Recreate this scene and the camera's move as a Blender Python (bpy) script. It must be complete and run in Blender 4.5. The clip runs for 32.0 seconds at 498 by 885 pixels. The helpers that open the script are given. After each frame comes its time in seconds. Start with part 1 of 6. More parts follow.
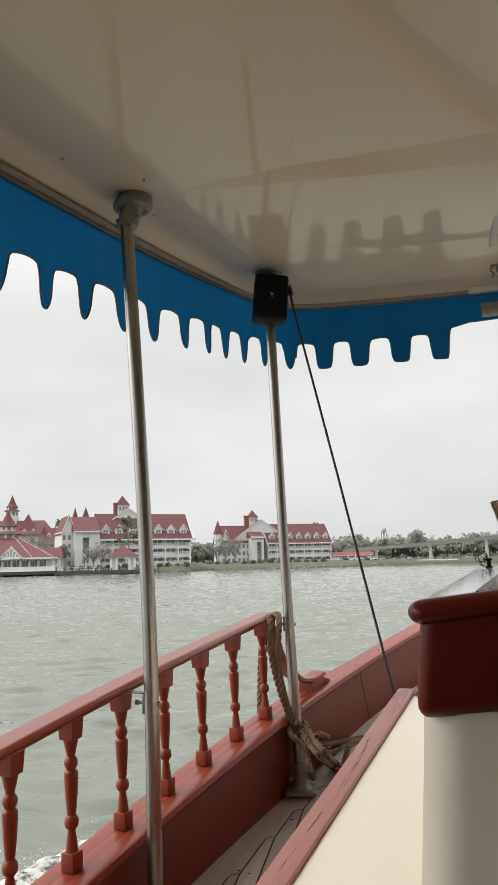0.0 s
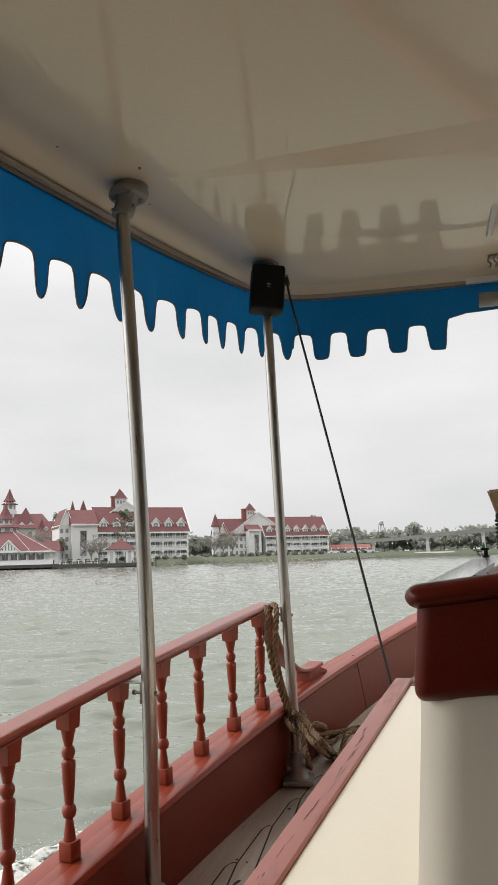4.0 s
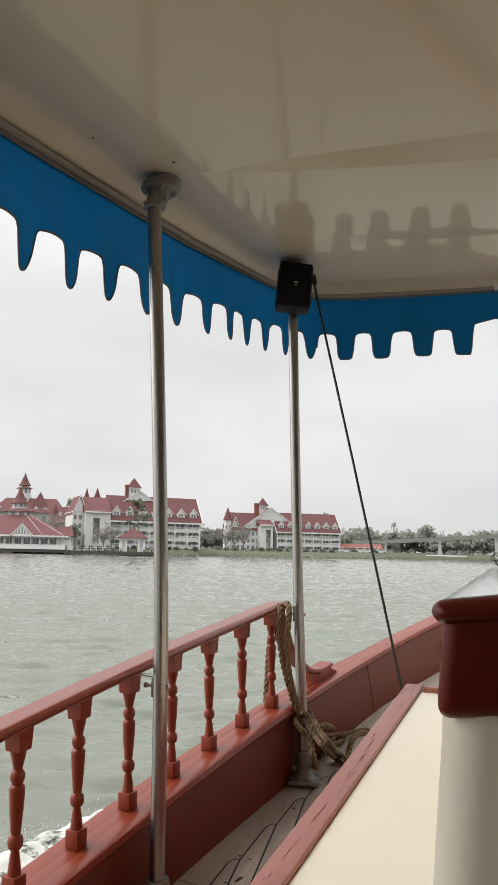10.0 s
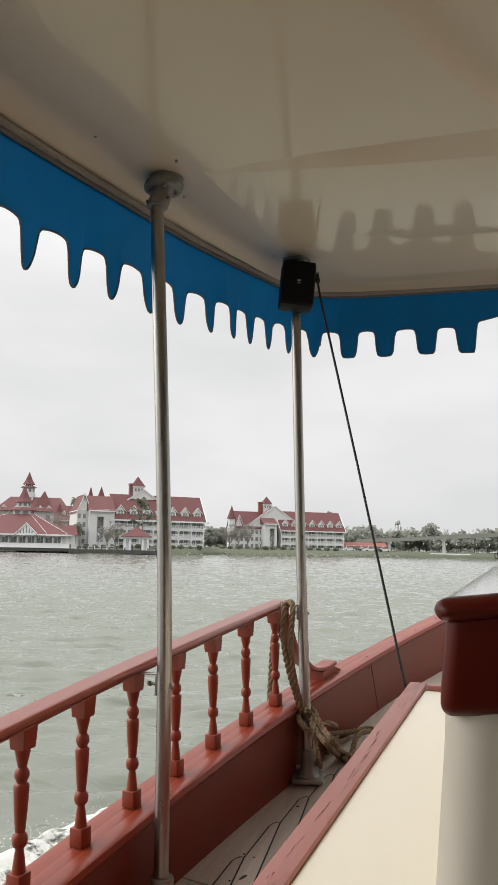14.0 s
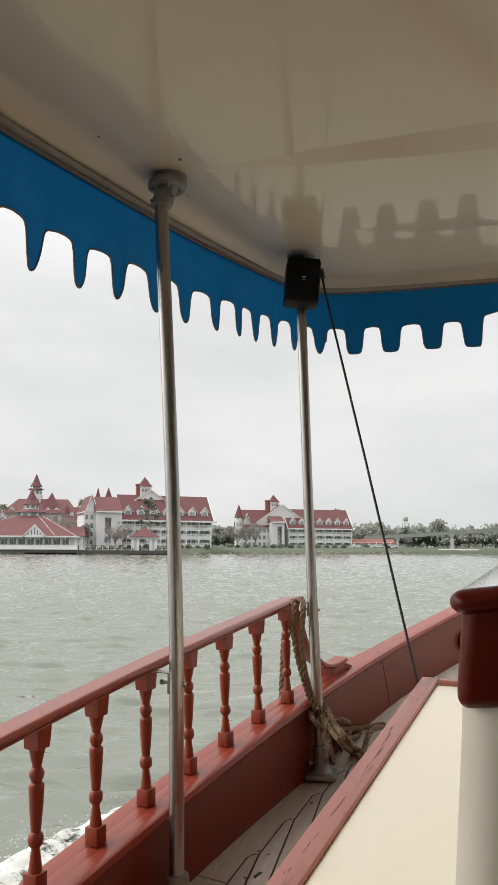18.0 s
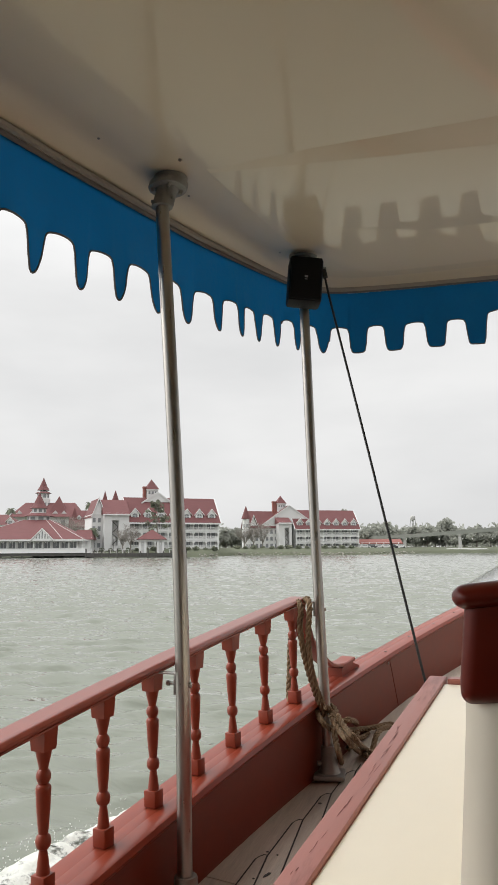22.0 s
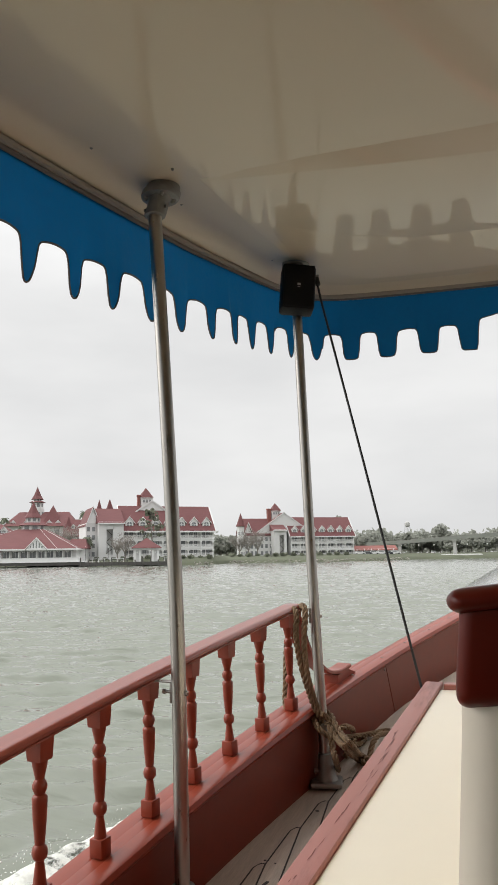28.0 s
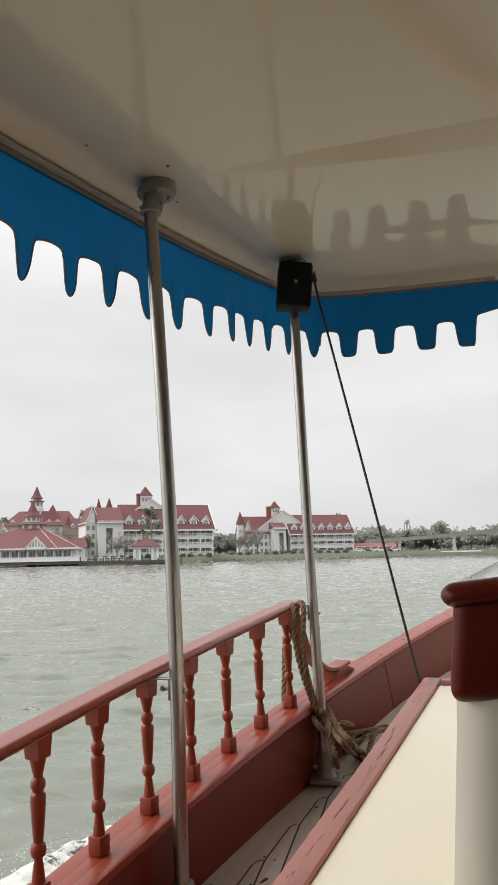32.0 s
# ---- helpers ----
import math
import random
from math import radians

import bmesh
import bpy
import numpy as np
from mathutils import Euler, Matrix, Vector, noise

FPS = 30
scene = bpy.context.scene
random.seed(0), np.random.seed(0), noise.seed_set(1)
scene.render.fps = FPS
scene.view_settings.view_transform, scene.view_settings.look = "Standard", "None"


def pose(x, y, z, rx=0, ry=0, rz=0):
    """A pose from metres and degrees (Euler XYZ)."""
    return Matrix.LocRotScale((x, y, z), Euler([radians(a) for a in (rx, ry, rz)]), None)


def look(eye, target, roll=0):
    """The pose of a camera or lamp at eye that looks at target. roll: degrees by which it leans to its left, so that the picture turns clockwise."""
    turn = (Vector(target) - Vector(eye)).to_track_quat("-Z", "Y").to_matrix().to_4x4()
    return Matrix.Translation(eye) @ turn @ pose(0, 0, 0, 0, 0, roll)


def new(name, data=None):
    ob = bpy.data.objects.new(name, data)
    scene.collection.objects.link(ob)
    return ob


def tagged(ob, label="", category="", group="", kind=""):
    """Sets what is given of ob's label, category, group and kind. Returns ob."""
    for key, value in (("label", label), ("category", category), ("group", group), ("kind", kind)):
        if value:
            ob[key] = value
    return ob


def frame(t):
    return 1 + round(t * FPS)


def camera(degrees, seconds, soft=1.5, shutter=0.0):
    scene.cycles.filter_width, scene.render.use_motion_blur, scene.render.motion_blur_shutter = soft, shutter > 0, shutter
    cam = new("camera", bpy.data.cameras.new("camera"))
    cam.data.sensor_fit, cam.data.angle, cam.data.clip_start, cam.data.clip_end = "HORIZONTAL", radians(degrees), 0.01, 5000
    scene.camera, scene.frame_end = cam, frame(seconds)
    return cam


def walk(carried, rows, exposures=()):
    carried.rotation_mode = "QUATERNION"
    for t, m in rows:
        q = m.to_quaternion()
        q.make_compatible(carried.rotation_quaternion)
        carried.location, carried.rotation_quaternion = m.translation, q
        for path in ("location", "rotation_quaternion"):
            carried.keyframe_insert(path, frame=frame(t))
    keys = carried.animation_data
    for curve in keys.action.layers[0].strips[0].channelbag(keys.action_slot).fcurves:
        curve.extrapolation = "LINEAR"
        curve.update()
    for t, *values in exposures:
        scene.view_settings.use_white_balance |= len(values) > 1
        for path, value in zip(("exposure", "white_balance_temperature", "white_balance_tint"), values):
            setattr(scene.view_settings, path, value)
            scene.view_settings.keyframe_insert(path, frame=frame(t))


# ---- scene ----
# Boat frame: y runs to the bow, x to starboard, z up; the deck rises to the bow by SHEER.
cam = camera(38.0, 32.0)
PATH = [
    (0.0, 0.0182, -0.0003, 0.8966, 99.535, 1.400, 18.759),
    (0.5, 0.0207, 0.0015, 0.8972, 99.520, 1.562, 18.750),
    (1.0, 0.0198, 0.0025, 0.8926, 99.500, 1.722, 18.646),
    (1.5, 0.0161, 0.0025, 0.8895, 99.342, 1.809, 18.513),
    (2.0, 0.0204, 0.0064, 0.8890, 99.186, 1.877, 18.409),
    (2.5, 0.0224, 0.0069, 0.8887, 99.075, 1.905, 18.379),
    (3.0, 0.0208, 0.0057, 0.8889, 98.997, 1.842, 18.382),
    (3.5, 0.0176, 0.0070, 0.8875, 98.995, 1.705, 18.498),
    (5.5, 0.0166, 0.0045, 0.8916, 98.813, 0.417, 18.605),
    (6.0, 0.0068, 0.0043, 0.8928, 98.600, -0.072, 18.763),
    (6.5, 0.0018, 0.0026, 0.8934, 98.453, -0.251, 18.917),
    (7.0, 0.0039, 0.0032, 0.8940, 98.280, -0.251, 18.954),
    (7.5, 0.0065, 0.0057, 0.8940, 98.252, -0.348, 18.843),
    (8.0, 0.0073, 0.0054, 0.8916, 98.161, -0.680, 18.734),
    (8.5, 0.0050, 0.0047, 0.8930, 98.136, -1.138, 18.722),
    (9.0, 0.0048, 0.0028, 0.9023, 98.116, -1.362, 18.823),
    (9.5, 0.0026, 0.0004, 0.9022, 98.336, -1.303, 19.085),
    (10.0, -0.0005, 0.0024, 0.9000, 98.558, -1.179, 19.417),
    (10.5, -0.0059, -0.0014, 0.8992, 98.605, -1.224, 19.585),
    (11.0, -0.0069, -0.0029, 0.8988, 98.547, -1.525, 19.844),
    (11.5, -0.0048, -0.0021, 0.9001, 98.508, -1.783, 20.079),
    (12.0, -0.0012, 0.0007, 0.8999, 98.559, -1.629, 20.156),
    (12.5, -0.0019, -0.0002, 0.9006, 98.592, -1.382, 20.065),
    (13.0, -0.0000, 0.0000, 0.9000, 98.596, -1.198, 19.997),
    (13.5, 0.0008, 0.0033, 0.9011, 98.537, -1.126, 19.886),
    (14.0, 0.0010, 0.0029, 0.9000, 98.439, -1.107, 19.722),
    (14.5, 0.0006, 0.0048, 0.8999, 98.289, -1.188, 19.594),
    (16.5, -0.0050, 0.0046, 0.8965, 98.212, -1.102, 19.829),
    (17.0, -0.0086, 0.0008, 0.8959, 98.281, -0.780, 19.966),
    (17.5, -0.0027, 0.0043, 0.8981, 98.324, -0.446, 20.123),
    (18.0, -0.0055, 0.0022, 0.8962, 98.320, -0.241, 20.333),
    (18.5, -0.0019, 0.0068, 0.8889, 98.341, -0.219, 20.594),
    (19.0, -0.0034, 0.0045, 0.8885, 98.425, -0.258, 20.709),
    (19.5, -0.0092, 0.0008, 0.8953, 98.433, -0.287, 20.867),
    (20.0, -0.0137, -0.0028, 0.8975, 98.624, -0.302, 20.957),
    (20.5, -0.0126, 0.0004, 0.8949, 98.721, -0.086, 20.972),
    (21.0, -0.0071, 0.0038, 0.8955, 98.549, 0.002, 21.011),
    (21.5, -0.0018, 0.0049, 0.8992, 98.432, 0.096, 20.962),
    (22.0, 0.0006, 0.0085, 0.8916, 98.432, 0.364, 20.916),
    (22.5, 0.0006, 0.0087, 0.8888, 98.356, 0.539, 20.859),
    (23.0, 0.0050, 0.0097, 0.8854, 98.392, 0.715, 20.816),
    (23.5, -0.0019, 0.0088, 0.8860, 98.271, 0.888, 20.796),
    (24.0, -0.0007, 0.0070, 0.8896, 98.309, 0.813, 20.810),
    (24.5, -0.0032, 0.0048, 0.8906, 98.286, 0.731, 20.802),
    (25.0, -0.0020, 0.0043, 0.8892, 98.265, 0.490, 20.725),
    (25.5, 0.0042, 0.0084, 0.8872, 98.453, 0.418, 20.688),
    (27.5, -0.0015, 0.0045, 0.8905, 99.050, 1.055, 20.553),
    (28.0, 0.0016, 0.0040, 0.8903, 99.016, 0.894, 20.525),
    (28.5, 0.0032, 0.0056, 0.8900, 98.818, 0.808, 20.552),
    (29.0, 0.0103, 0.0075, 0.8911, 98.888, 0.901, 20.495),
    (29.5, 0.0059, 0.0061, 0.8887, 99.014, 1.155, 20.477),
    (30.0, 0.0047, 0.0061, 0.8894, 99.007, 1.335, 20.511),
    (30.5, 0.0026, 0.0060, 0.8918, 99.026, 1.528, 20.517),
    (31.0, 0.0062, 0.0071, 0.8885, 98.998, 1.545, 20.484),
    (31.5, 0.0101, 0.0073, 0.8899, 98.886, 1.314, 20.478),
    (32.0, 0.0067, 0.0085, 0.8873, 98.861, 1.208, 20.504),
]
walk(cam, [(row[0], pose(*row[1:])) for row in PATH])

# ---- light: an overcast white sky ----
world = bpy.data.worlds.new("overcast_sky")
scene.world = world
world.use_nodes = True
wn, wl = world.node_tree.nodes, world.node_tree.links
wn.clear()
w_out = wn.new("ShaderNodeOutputWorld")
w_bg = wn.new("ShaderNodeBackground")
w_sky = wn.new("ShaderNodeTexSky")
w_sky.sky_type = "NISHITA"
w_sky.sun_disc = False
w_sky.sun_elevation, w_sky.sun_rotation = radians(34), radians(-103)
w_sky.dust_density, w_sky.air_density = 6.0, 1.0
w_grey = wn.new("ShaderNodeHueSaturation")
w_grey.inputs["Saturation"].default_value = 0.0
w_grey.inputs["Value"].default_value = 0.10
w_tc = wn.new("ShaderNodeTexCoord")
w_map = wn.new("ShaderNodeMapping")
w_map.inputs["Scale"].default_value = (1.0, 1.0, 3.0)
w_cloud = wn.new("ShaderNodeTexNoise")
w_cloud.inputs["Scale"].default_value = 2.2
w_cloud.inputs["Detail"].default_value = 5.0
w_ramp = wn.new("ShaderNodeValToRGB")
w_ramp.color_ramp.elements[0].position, w_ramp.color_ramp.elements[0].color = 0.30, (0.80, 0.805, 0.81, 1)
w_ramp.color_ramp.elements[1].position, w_ramp.color_ramp.elements[1].color = 0.70, (1.0, 1.0, 0.995, 1)
w_mix = wn.new("ShaderNodeMix")
w_mix.data_type = "RGBA"
w_mix.inputs["Factor"].default_value = 0.85
wl.new(w_tc.outputs["Generated"], w_map.inputs["Vector"])
wl.new(w_map.outputs["Vector"], w_cloud.inputs["Vector"])
wl.new(w_cloud.outputs["Fac"], w_ramp.inputs["Fac"])
wl.new(w_sky.outputs["Color"], w_grey.inputs["Color"])
wl.new(w_grey.outputs["Color"], w_mix.inputs["A"])
wl.new(w_ramp.outputs["Color"], w_mix.inputs["B"])
# an overcast sky is about three times as bright overhead as at the horizon
w_sep = wn.new("ShaderNodeSeparateXYZ")
w_up = wn.new("ShaderNodeMapRange")
w_up.interpolation_type = "SMOOTHSTEP"
w_up.inputs["From Min"].default_value, w_up.inputs["From Max"].default_value = 0.30, 1.0
w_up.inputs["To Min"].default_value, w_up.inputs["To Max"].default_value = 0.905, 2.7
wl.new(w_tc.outputs["Generated"], w_sep.inputs["Vector"])
wl.new(w_sep.outputs["Z"], w_up.inputs["Value"])
wl.new(w_up.outputs["Result"], w_bg.inputs["Strength"])
wl.new(w_mix.outputs["Result"], w_bg.inputs["Color"])
wl.new(w_bg.outputs["Background"], w_out.inputs["Surface"])

sun = new("sun", bpy.data.lights.new("sun", "SUN"))
sun.data.energy, sun.data.angle, sun.data.color = 1.5, radians(60), (1.0, 0.975, 0.94)
sun.matrix_world = look((-30, -7, 21), (0, 0, 0))
scene.view_settings.exposure = 0.14

# ---- materials ----
def material(name, color, rough=0.5, metal=0.0, vary=0.12, scale=8.0, bump=0.0, bump_scale=60.0, coat=0.0, island=0.0,
             dirt=None, dirt_scale=2.0, dirt_at=0.6, stretch=(1, 1, 1), spec=0.5, object_random=0.0, translucent=0.0, rough_vary=0.18):
    """A painted, wooden or metal surface: colour varied at two scales, stains, and fine relief."""
    m = bpy.data.materials.new(name)
    m.use_nodes = True
    n, l = m.node_tree.nodes, m.node_tree.links
    b = n["Principled BSDF"]
    b.inputs["Roughness"].default_value = rough
    b.inputs["Metallic"].default_value = metal
    b.inputs["Specular IOR Level"].default_value = spec
    b.inputs["Coat Weight"].default_value = coat
    b.inputs["Coat Roughness"].default_value = 0.09
    tc = n.new("ShaderNodeTexCoord")
    mp = n.new("ShaderNodeMapping")
    mp.inputs["Scale"].default_value = stretch
    l.new(tc.outputs["Object"], mp.inputs["Vector"])
    big = n.new("ShaderNodeTexNoise")
    big.inputs["Scale"].default_value, big.inputs["Detail"].default_value = scale, 3
    fine = n.new("ShaderNodeTexNoise")
    fine.inputs["Scale"].default_value, fine.inputs["Detail"].default_value = scale * 9, 4
    for t in (big, fine):
        l.new(mp.outputs["Vector"], t.inputs["Vector"])
    add = n.new("ShaderNodeMath")
    add.operation = "ADD"
    l.new(big.outputs["Fac"], add.inputs[0])
    l.new(fine.outputs["Fac"], add.inputs[1])
    rng = n.new("ShaderNodeMapRange")
    rng.inputs["From Min"].default_value, rng.inputs["From Max"].default_value = 0.6, 1.4
    rng.inputs["To Min"].default_value, rng.inputs["To Max"].default_value = 1 - vary, 1 + vary
    l.new(add.outputs[0], rng.inputs["Value"])
    value = rng.outputs["Result"]
    if object_random:
        info = n.new("ShaderNodeObjectInfo")
        r2 = n.new("ShaderNodeMapRange")
        r2.inputs["To Min"].default_value, r2.inputs["To Max"].default_value = 1 - object_random, 1 + object_random
        l.new(info.outputs["Random"], r2.inputs["Value"])
        mul = n.new("ShaderNodeMath")
        mul.operation = "MULTIPLY"
        l.new(value, mul.inputs[0])
        l.new(r2.outputs["Result"], mul.inputs[1])
        value = mul.outputs[0]
    if island:
        geo = n.new("ShaderNodeNewGeometry")
        r3 = n.new("ShaderNodeMapRange")
        r3.inputs["To Min"].default_value, r3.inputs["To Max"].default_value = 1 - island, 1 + island
        l.new(geo.outputs["Random Per Island"], r3.inputs["Value"])
        mul = n.new("ShaderNodeMath")
        mul.operation = "MULTIPLY"
        l.new(value, mul.inputs[0])
        l.new(r3.outputs["Result"], mul.inputs[1])
        value = mul.outputs[0]
    hsv = n.new("ShaderNodeHueSaturation")
    hsv.inputs["Color"].default_value = (*color, 1)
    l.new(value, hsv.inputs["Value"])
    out = hsv.outputs["Color"]
    if dirt:
        dn = n.new("ShaderNodeTexNoise")
        dn.inputs["Scale"].default_value, dn.inputs["Detail"].default_value = dirt_scale, 6
        dn.inputs["Roughness"].default_value = 0.65
        l.new(mp.outputs["Vector"], dn.inputs["Vector"])
        dr = n.new("ShaderNodeMapRange")
        dr.inputs["From Min"].default_value, dr.inputs["From Max"].default_value = dirt_at, dirt_at + 0.14
        dr.inputs["To Max"].default_value = 0.8
        l.new(dn.outputs["Fac"], dr.inputs["Value"])
        mx = n.new("ShaderNodeMix")
        mx.data_type = "RGBA"
        l.new(dr.outputs["Result"], mx.inputs["Factor"])
        l.new(out, mx.inputs["A"])
        mx.inputs["B"].default_value = (*dirt, 1)
        out = mx.outputs["Result"]
    l.new(out, b.inputs["Base Color"])
    rr = n.new("ShaderNodeMapRange")
    rr.inputs["From Min"].default_value, rr.inputs["From Max"].default_value = 0.3, 0.7
    rr.inputs["To Min"].default_value, rr.inputs["To Max"].default_value = rough * (1 - rough_vary), min(1, rough * (1 + rough_vary))
    l.new(fine.outputs["Fac"], rr.inputs["Value"])
    l.new(rr.outputs["Result"], b.inputs["Roughness"])
    if bump:
        bn = n.new("ShaderNodeTexNoise")
        bn.inputs["Scale"].default_value, bn.inputs["Detail"].default_value = bump_scale, 4
        l.new(mp.outputs["Vector"], bn.inputs["Vector"])
        bp = n.new("ShaderNodeBump")
        bp.inputs["Strength"].default_value, bp.inputs["Distance"].default_value = bump, 0.01
        l.new(bn.outputs["Fac"], bp.inputs["Height"])
        l.new(bp.outputs["Normal"], b.inputs["Normal"])
    if translucent:
        tr = n.new("ShaderNodeBsdfTranslucent")
        l.new(out, tr.inputs["Color"])
        ms = n.new("ShaderNodeMixShader")
        ms.inputs["Fac"].default_value = translucent
        l.new(b.outputs["BSDF"], ms.inputs[1])
        l.new(tr.outputs["BSDF"], ms.inputs[2])
        l.new(ms.outputs["Shader"], n["Material Output"].inputs["Surface"])
    return m


RED = material("red_brown_paint", (0.245, 0.043, 0.021), 0.30, vary=0.08, scale=3, spec=0.36, bump=0.010, bump_scale=12, rough_vary=0.04)
RED_GLOSS = material("glossy_red_paint", (0.27, 0.055, 0.032), 0.30, vary=0.07, scale=3, coat=0.3, rough_vary=0.04, bump=0.015, bump_scale=20)
RED_DARK = material("dark_red_varnish", (0.115, 0.010, 0.004), 0.36, vary=0.12, scale=5, bump=0.02, bump_scale=30, spec=0.22)
RED_WORN = material("worn_pink_red_paint", (0.345, 0.122, 0.095), 0.36, vary=0.05, scale=5, bump=0.04, bump_scale=60, dirt=(0.13, 0.022, 0.013), dirt_scale=5, dirt_at=0.555, stretch=(3, 0.45, 1), rough_vary=0.05)
# darker copy of RED: shade on the bulwark's inner face is put into the colour
RED_SHADED = material("shaded_red_gloss_paint", (0.150, 0.024, 0.011), 0.33, vary=0.14, scale=2.5, spec=0.26, rough_vary=0.05, bump=0.008, bump_scale=9)
CREAM = material("cream_gelcoat", (0.84, 0.77, 0.63), 0.35, vary=0.012, scale=2, coat=0.2, rough_vary=0.03)
POST = material("aged_cream_paint", (0.68, 0.62, 0.515), 0.42, vary=0.05, scale=2, bump=0.03, bump_scale=8, dirt=(0.42, 0.38, 0.31), dirt_scale=3, dirt_at=0.72, stretch=(1, 1, 0.5))
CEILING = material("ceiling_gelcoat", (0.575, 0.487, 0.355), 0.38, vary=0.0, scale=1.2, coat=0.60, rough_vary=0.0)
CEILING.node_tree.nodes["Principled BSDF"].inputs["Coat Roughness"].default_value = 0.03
WHITE = material("white_gelcoat", (0.84, 0.84, 0.85), 0.20, vary=0.03, scale=3, coat=1.0, dirt=(0.55, 0.54, 0.52), dirt_scale=4, dirt_at=0.72)
BLUE = material("blue_vinyl", (0.004, 0.135, 0.30), 0.45, vary=0.08, scale=5, bump=0.05, bump_scale=14, translucent=0.38)
PIPING = material("grey_piping", (0.14, 0.12, 0.11), 0.6)
MOULDING = material("brown_grey_moulding", (0.30, 0.26, 0.21), 0.5, vary=0.1, scale=4)
STEEL = material("brushed_stainless_steel", (0.36, 0.34, 0.315), 0.33, metal=1.0, vary=0.10, scale=12, stretch=(1, 1, 0.15), bump=0.04)
CAST = material("cast_grey_metal", (0.25, 0.24, 0.22), 0.5, metal=0.6, vary=0.15, scale=30, bump=0.15, bump_scale=150)
BLACK = material("black_plastic", (0.006, 0.006, 0.007), 0.6, vary=0.2, scale=30, spec=0.2)
GREY_LOGO = material("grey_badge", (0.25, 0.25, 0.25), 0.4)
CABLE = material("black_cable", (0.012, 0.012, 0.012), 0.5)
ROPE = material("brown_hemp_rope", (0.205, 0.135, 0.075), 0.9, vary=0.35, scale=40, bump=0.5, bump_scale=220)
TEAK = material("weathered_teak", (0.45, 0.39, 0.325), 0.60, vary=0.26, scale=4, bump=0.2, bump_scale=60, object_random=0.12, stretch=(9, 0.7, 3), dirt=(0.10, 0.08, 0.065), dirt_scale=3, dirt_at=0.68)
CAULK = material("black_caulk", (0.016, 0.014, 0.013), 0.6)
VINYL_CLEAR = material("cloudy_clear_vinyl", (0.27, 0.265, 0.24), 0.25, vary=0.3, scale=6, stretch=(0.3, 6, 6))
DARK_WOOD = material("dark_wet_wood", (0.07, 0.045, 0.035), 0.4, vary=0.2, scale=6, stretch=(6, 1, 1))
# brown of the added cockpit walls, chosen to limit the light they bounce
BLOCKER = material("light_block_brown", (0.33, 0.285, 0.21), 0.45, vary=0.12, scale=3, stretch=(1, 1, 0.2))
GREEN_CAP = material("green_plastic", (0.01, 0.22, 0.09), 0.35)
BRONZE = material("worn_bronze", (0.42, 0.26, 0.13), 0.35, metal=0.9, vary=0.15, scale=20)
TRUNKING = material("pale_grey_plastic", (0.50, 0.50, 0.50), 0.45, vary=0.05, scale=5)
CHIP = material("chipped_dark_paint", (0.16, 0.035, 0.022), 0.5, vary=0.2, scale=40)
BEIGE = material("beige_varnished_board", (0.62, 0.44, 0.24), 0.5, vary=0.08, scale=3, stretch=(1, 1, 6))


def foam_material():
    """White foam, broken into lace by holes of many sizes."""
    m = material("wake_foam", (0.64, 0.65, 0.60), 0.9, vary=0.16, scale=6)
    n, l = m.node_tree.nodes, m.node_tree.links
    b = n["Principled BSDF"]
    tc = n.new("ShaderNodeTexCoord")
    t = n.new("ShaderNodeTexNoise")
    t.inputs["Scale"].default_value, t.inputs["Detail"].default_value, t.inputs["Roughness"].default_value = 11.0, 8.0, 0.72
    l.new(tc.outputs["Object"], t.inputs["Vector"])
    r = n.new("ShaderNodeMapRange")
    r.inputs["From Min"].default_value, r.inputs["From Max"].default_value = 0.36, 0.50
    l.new(t.outputs["Fac"], r.inputs["Value"])
    l.new(r.outputs["Result"], b.inputs["Alpha"])
    bp = n.new("ShaderNodeBump")
    bp.inputs["Strength"].default_value, bp.inputs["Distance"].default_value = 0.6, 0.05
    l.new(t.outputs["Fac"], bp.inputs["Height"])
    l.new(bp.outputs["Normal"], b.inputs["Normal"])
    return m


FOAM = foam_material()
DROPS = material("white_spray", (0.75, 0.76, 0.74), 0.7)


# ---- building helpers ----
def chain(ob):
    m = ob.matrix_basis.copy()
    while ob.parent:
        ob = ob.parent
        m = ob.matrix_basis @ m
    return m


def thing(name, m, label="", category="", group="", kind=""):
    ob = new(name)
    ob.empty_display_size = 0.05
    ob.matrix_basis = m
    return tagged(ob, label, category, group, kind)


def part(name, bm, mat, parent, label="", smooth=True, world_space=True):
    """Links a bmesh as one mesh under a thing or a part. Its vertices are given in the world, or in the parent's space."""
    me = bpy.data.meshes.new(name)
    bm.to_mesh(me)
    bm.free()
    if world_space and parent is not None:
        me.transform(chain(parent).inverted())
    me.materials.append(mat)
    if smooth:
        for p in me.polygons:
            p.use_smooth = True
        me.set_sharp_from_angle(angle=radians(38))
    ob = new(name, me)
    ob.parent = parent
    if label:
        tagged(ob, label)
    return ob


def solid(name, bm, mat, label, category, kind="", smooth=True, group=""):
    ob = part(name, bm, mat, None, smooth=smooth)
    return tagged(ob, label, category, group, kind)


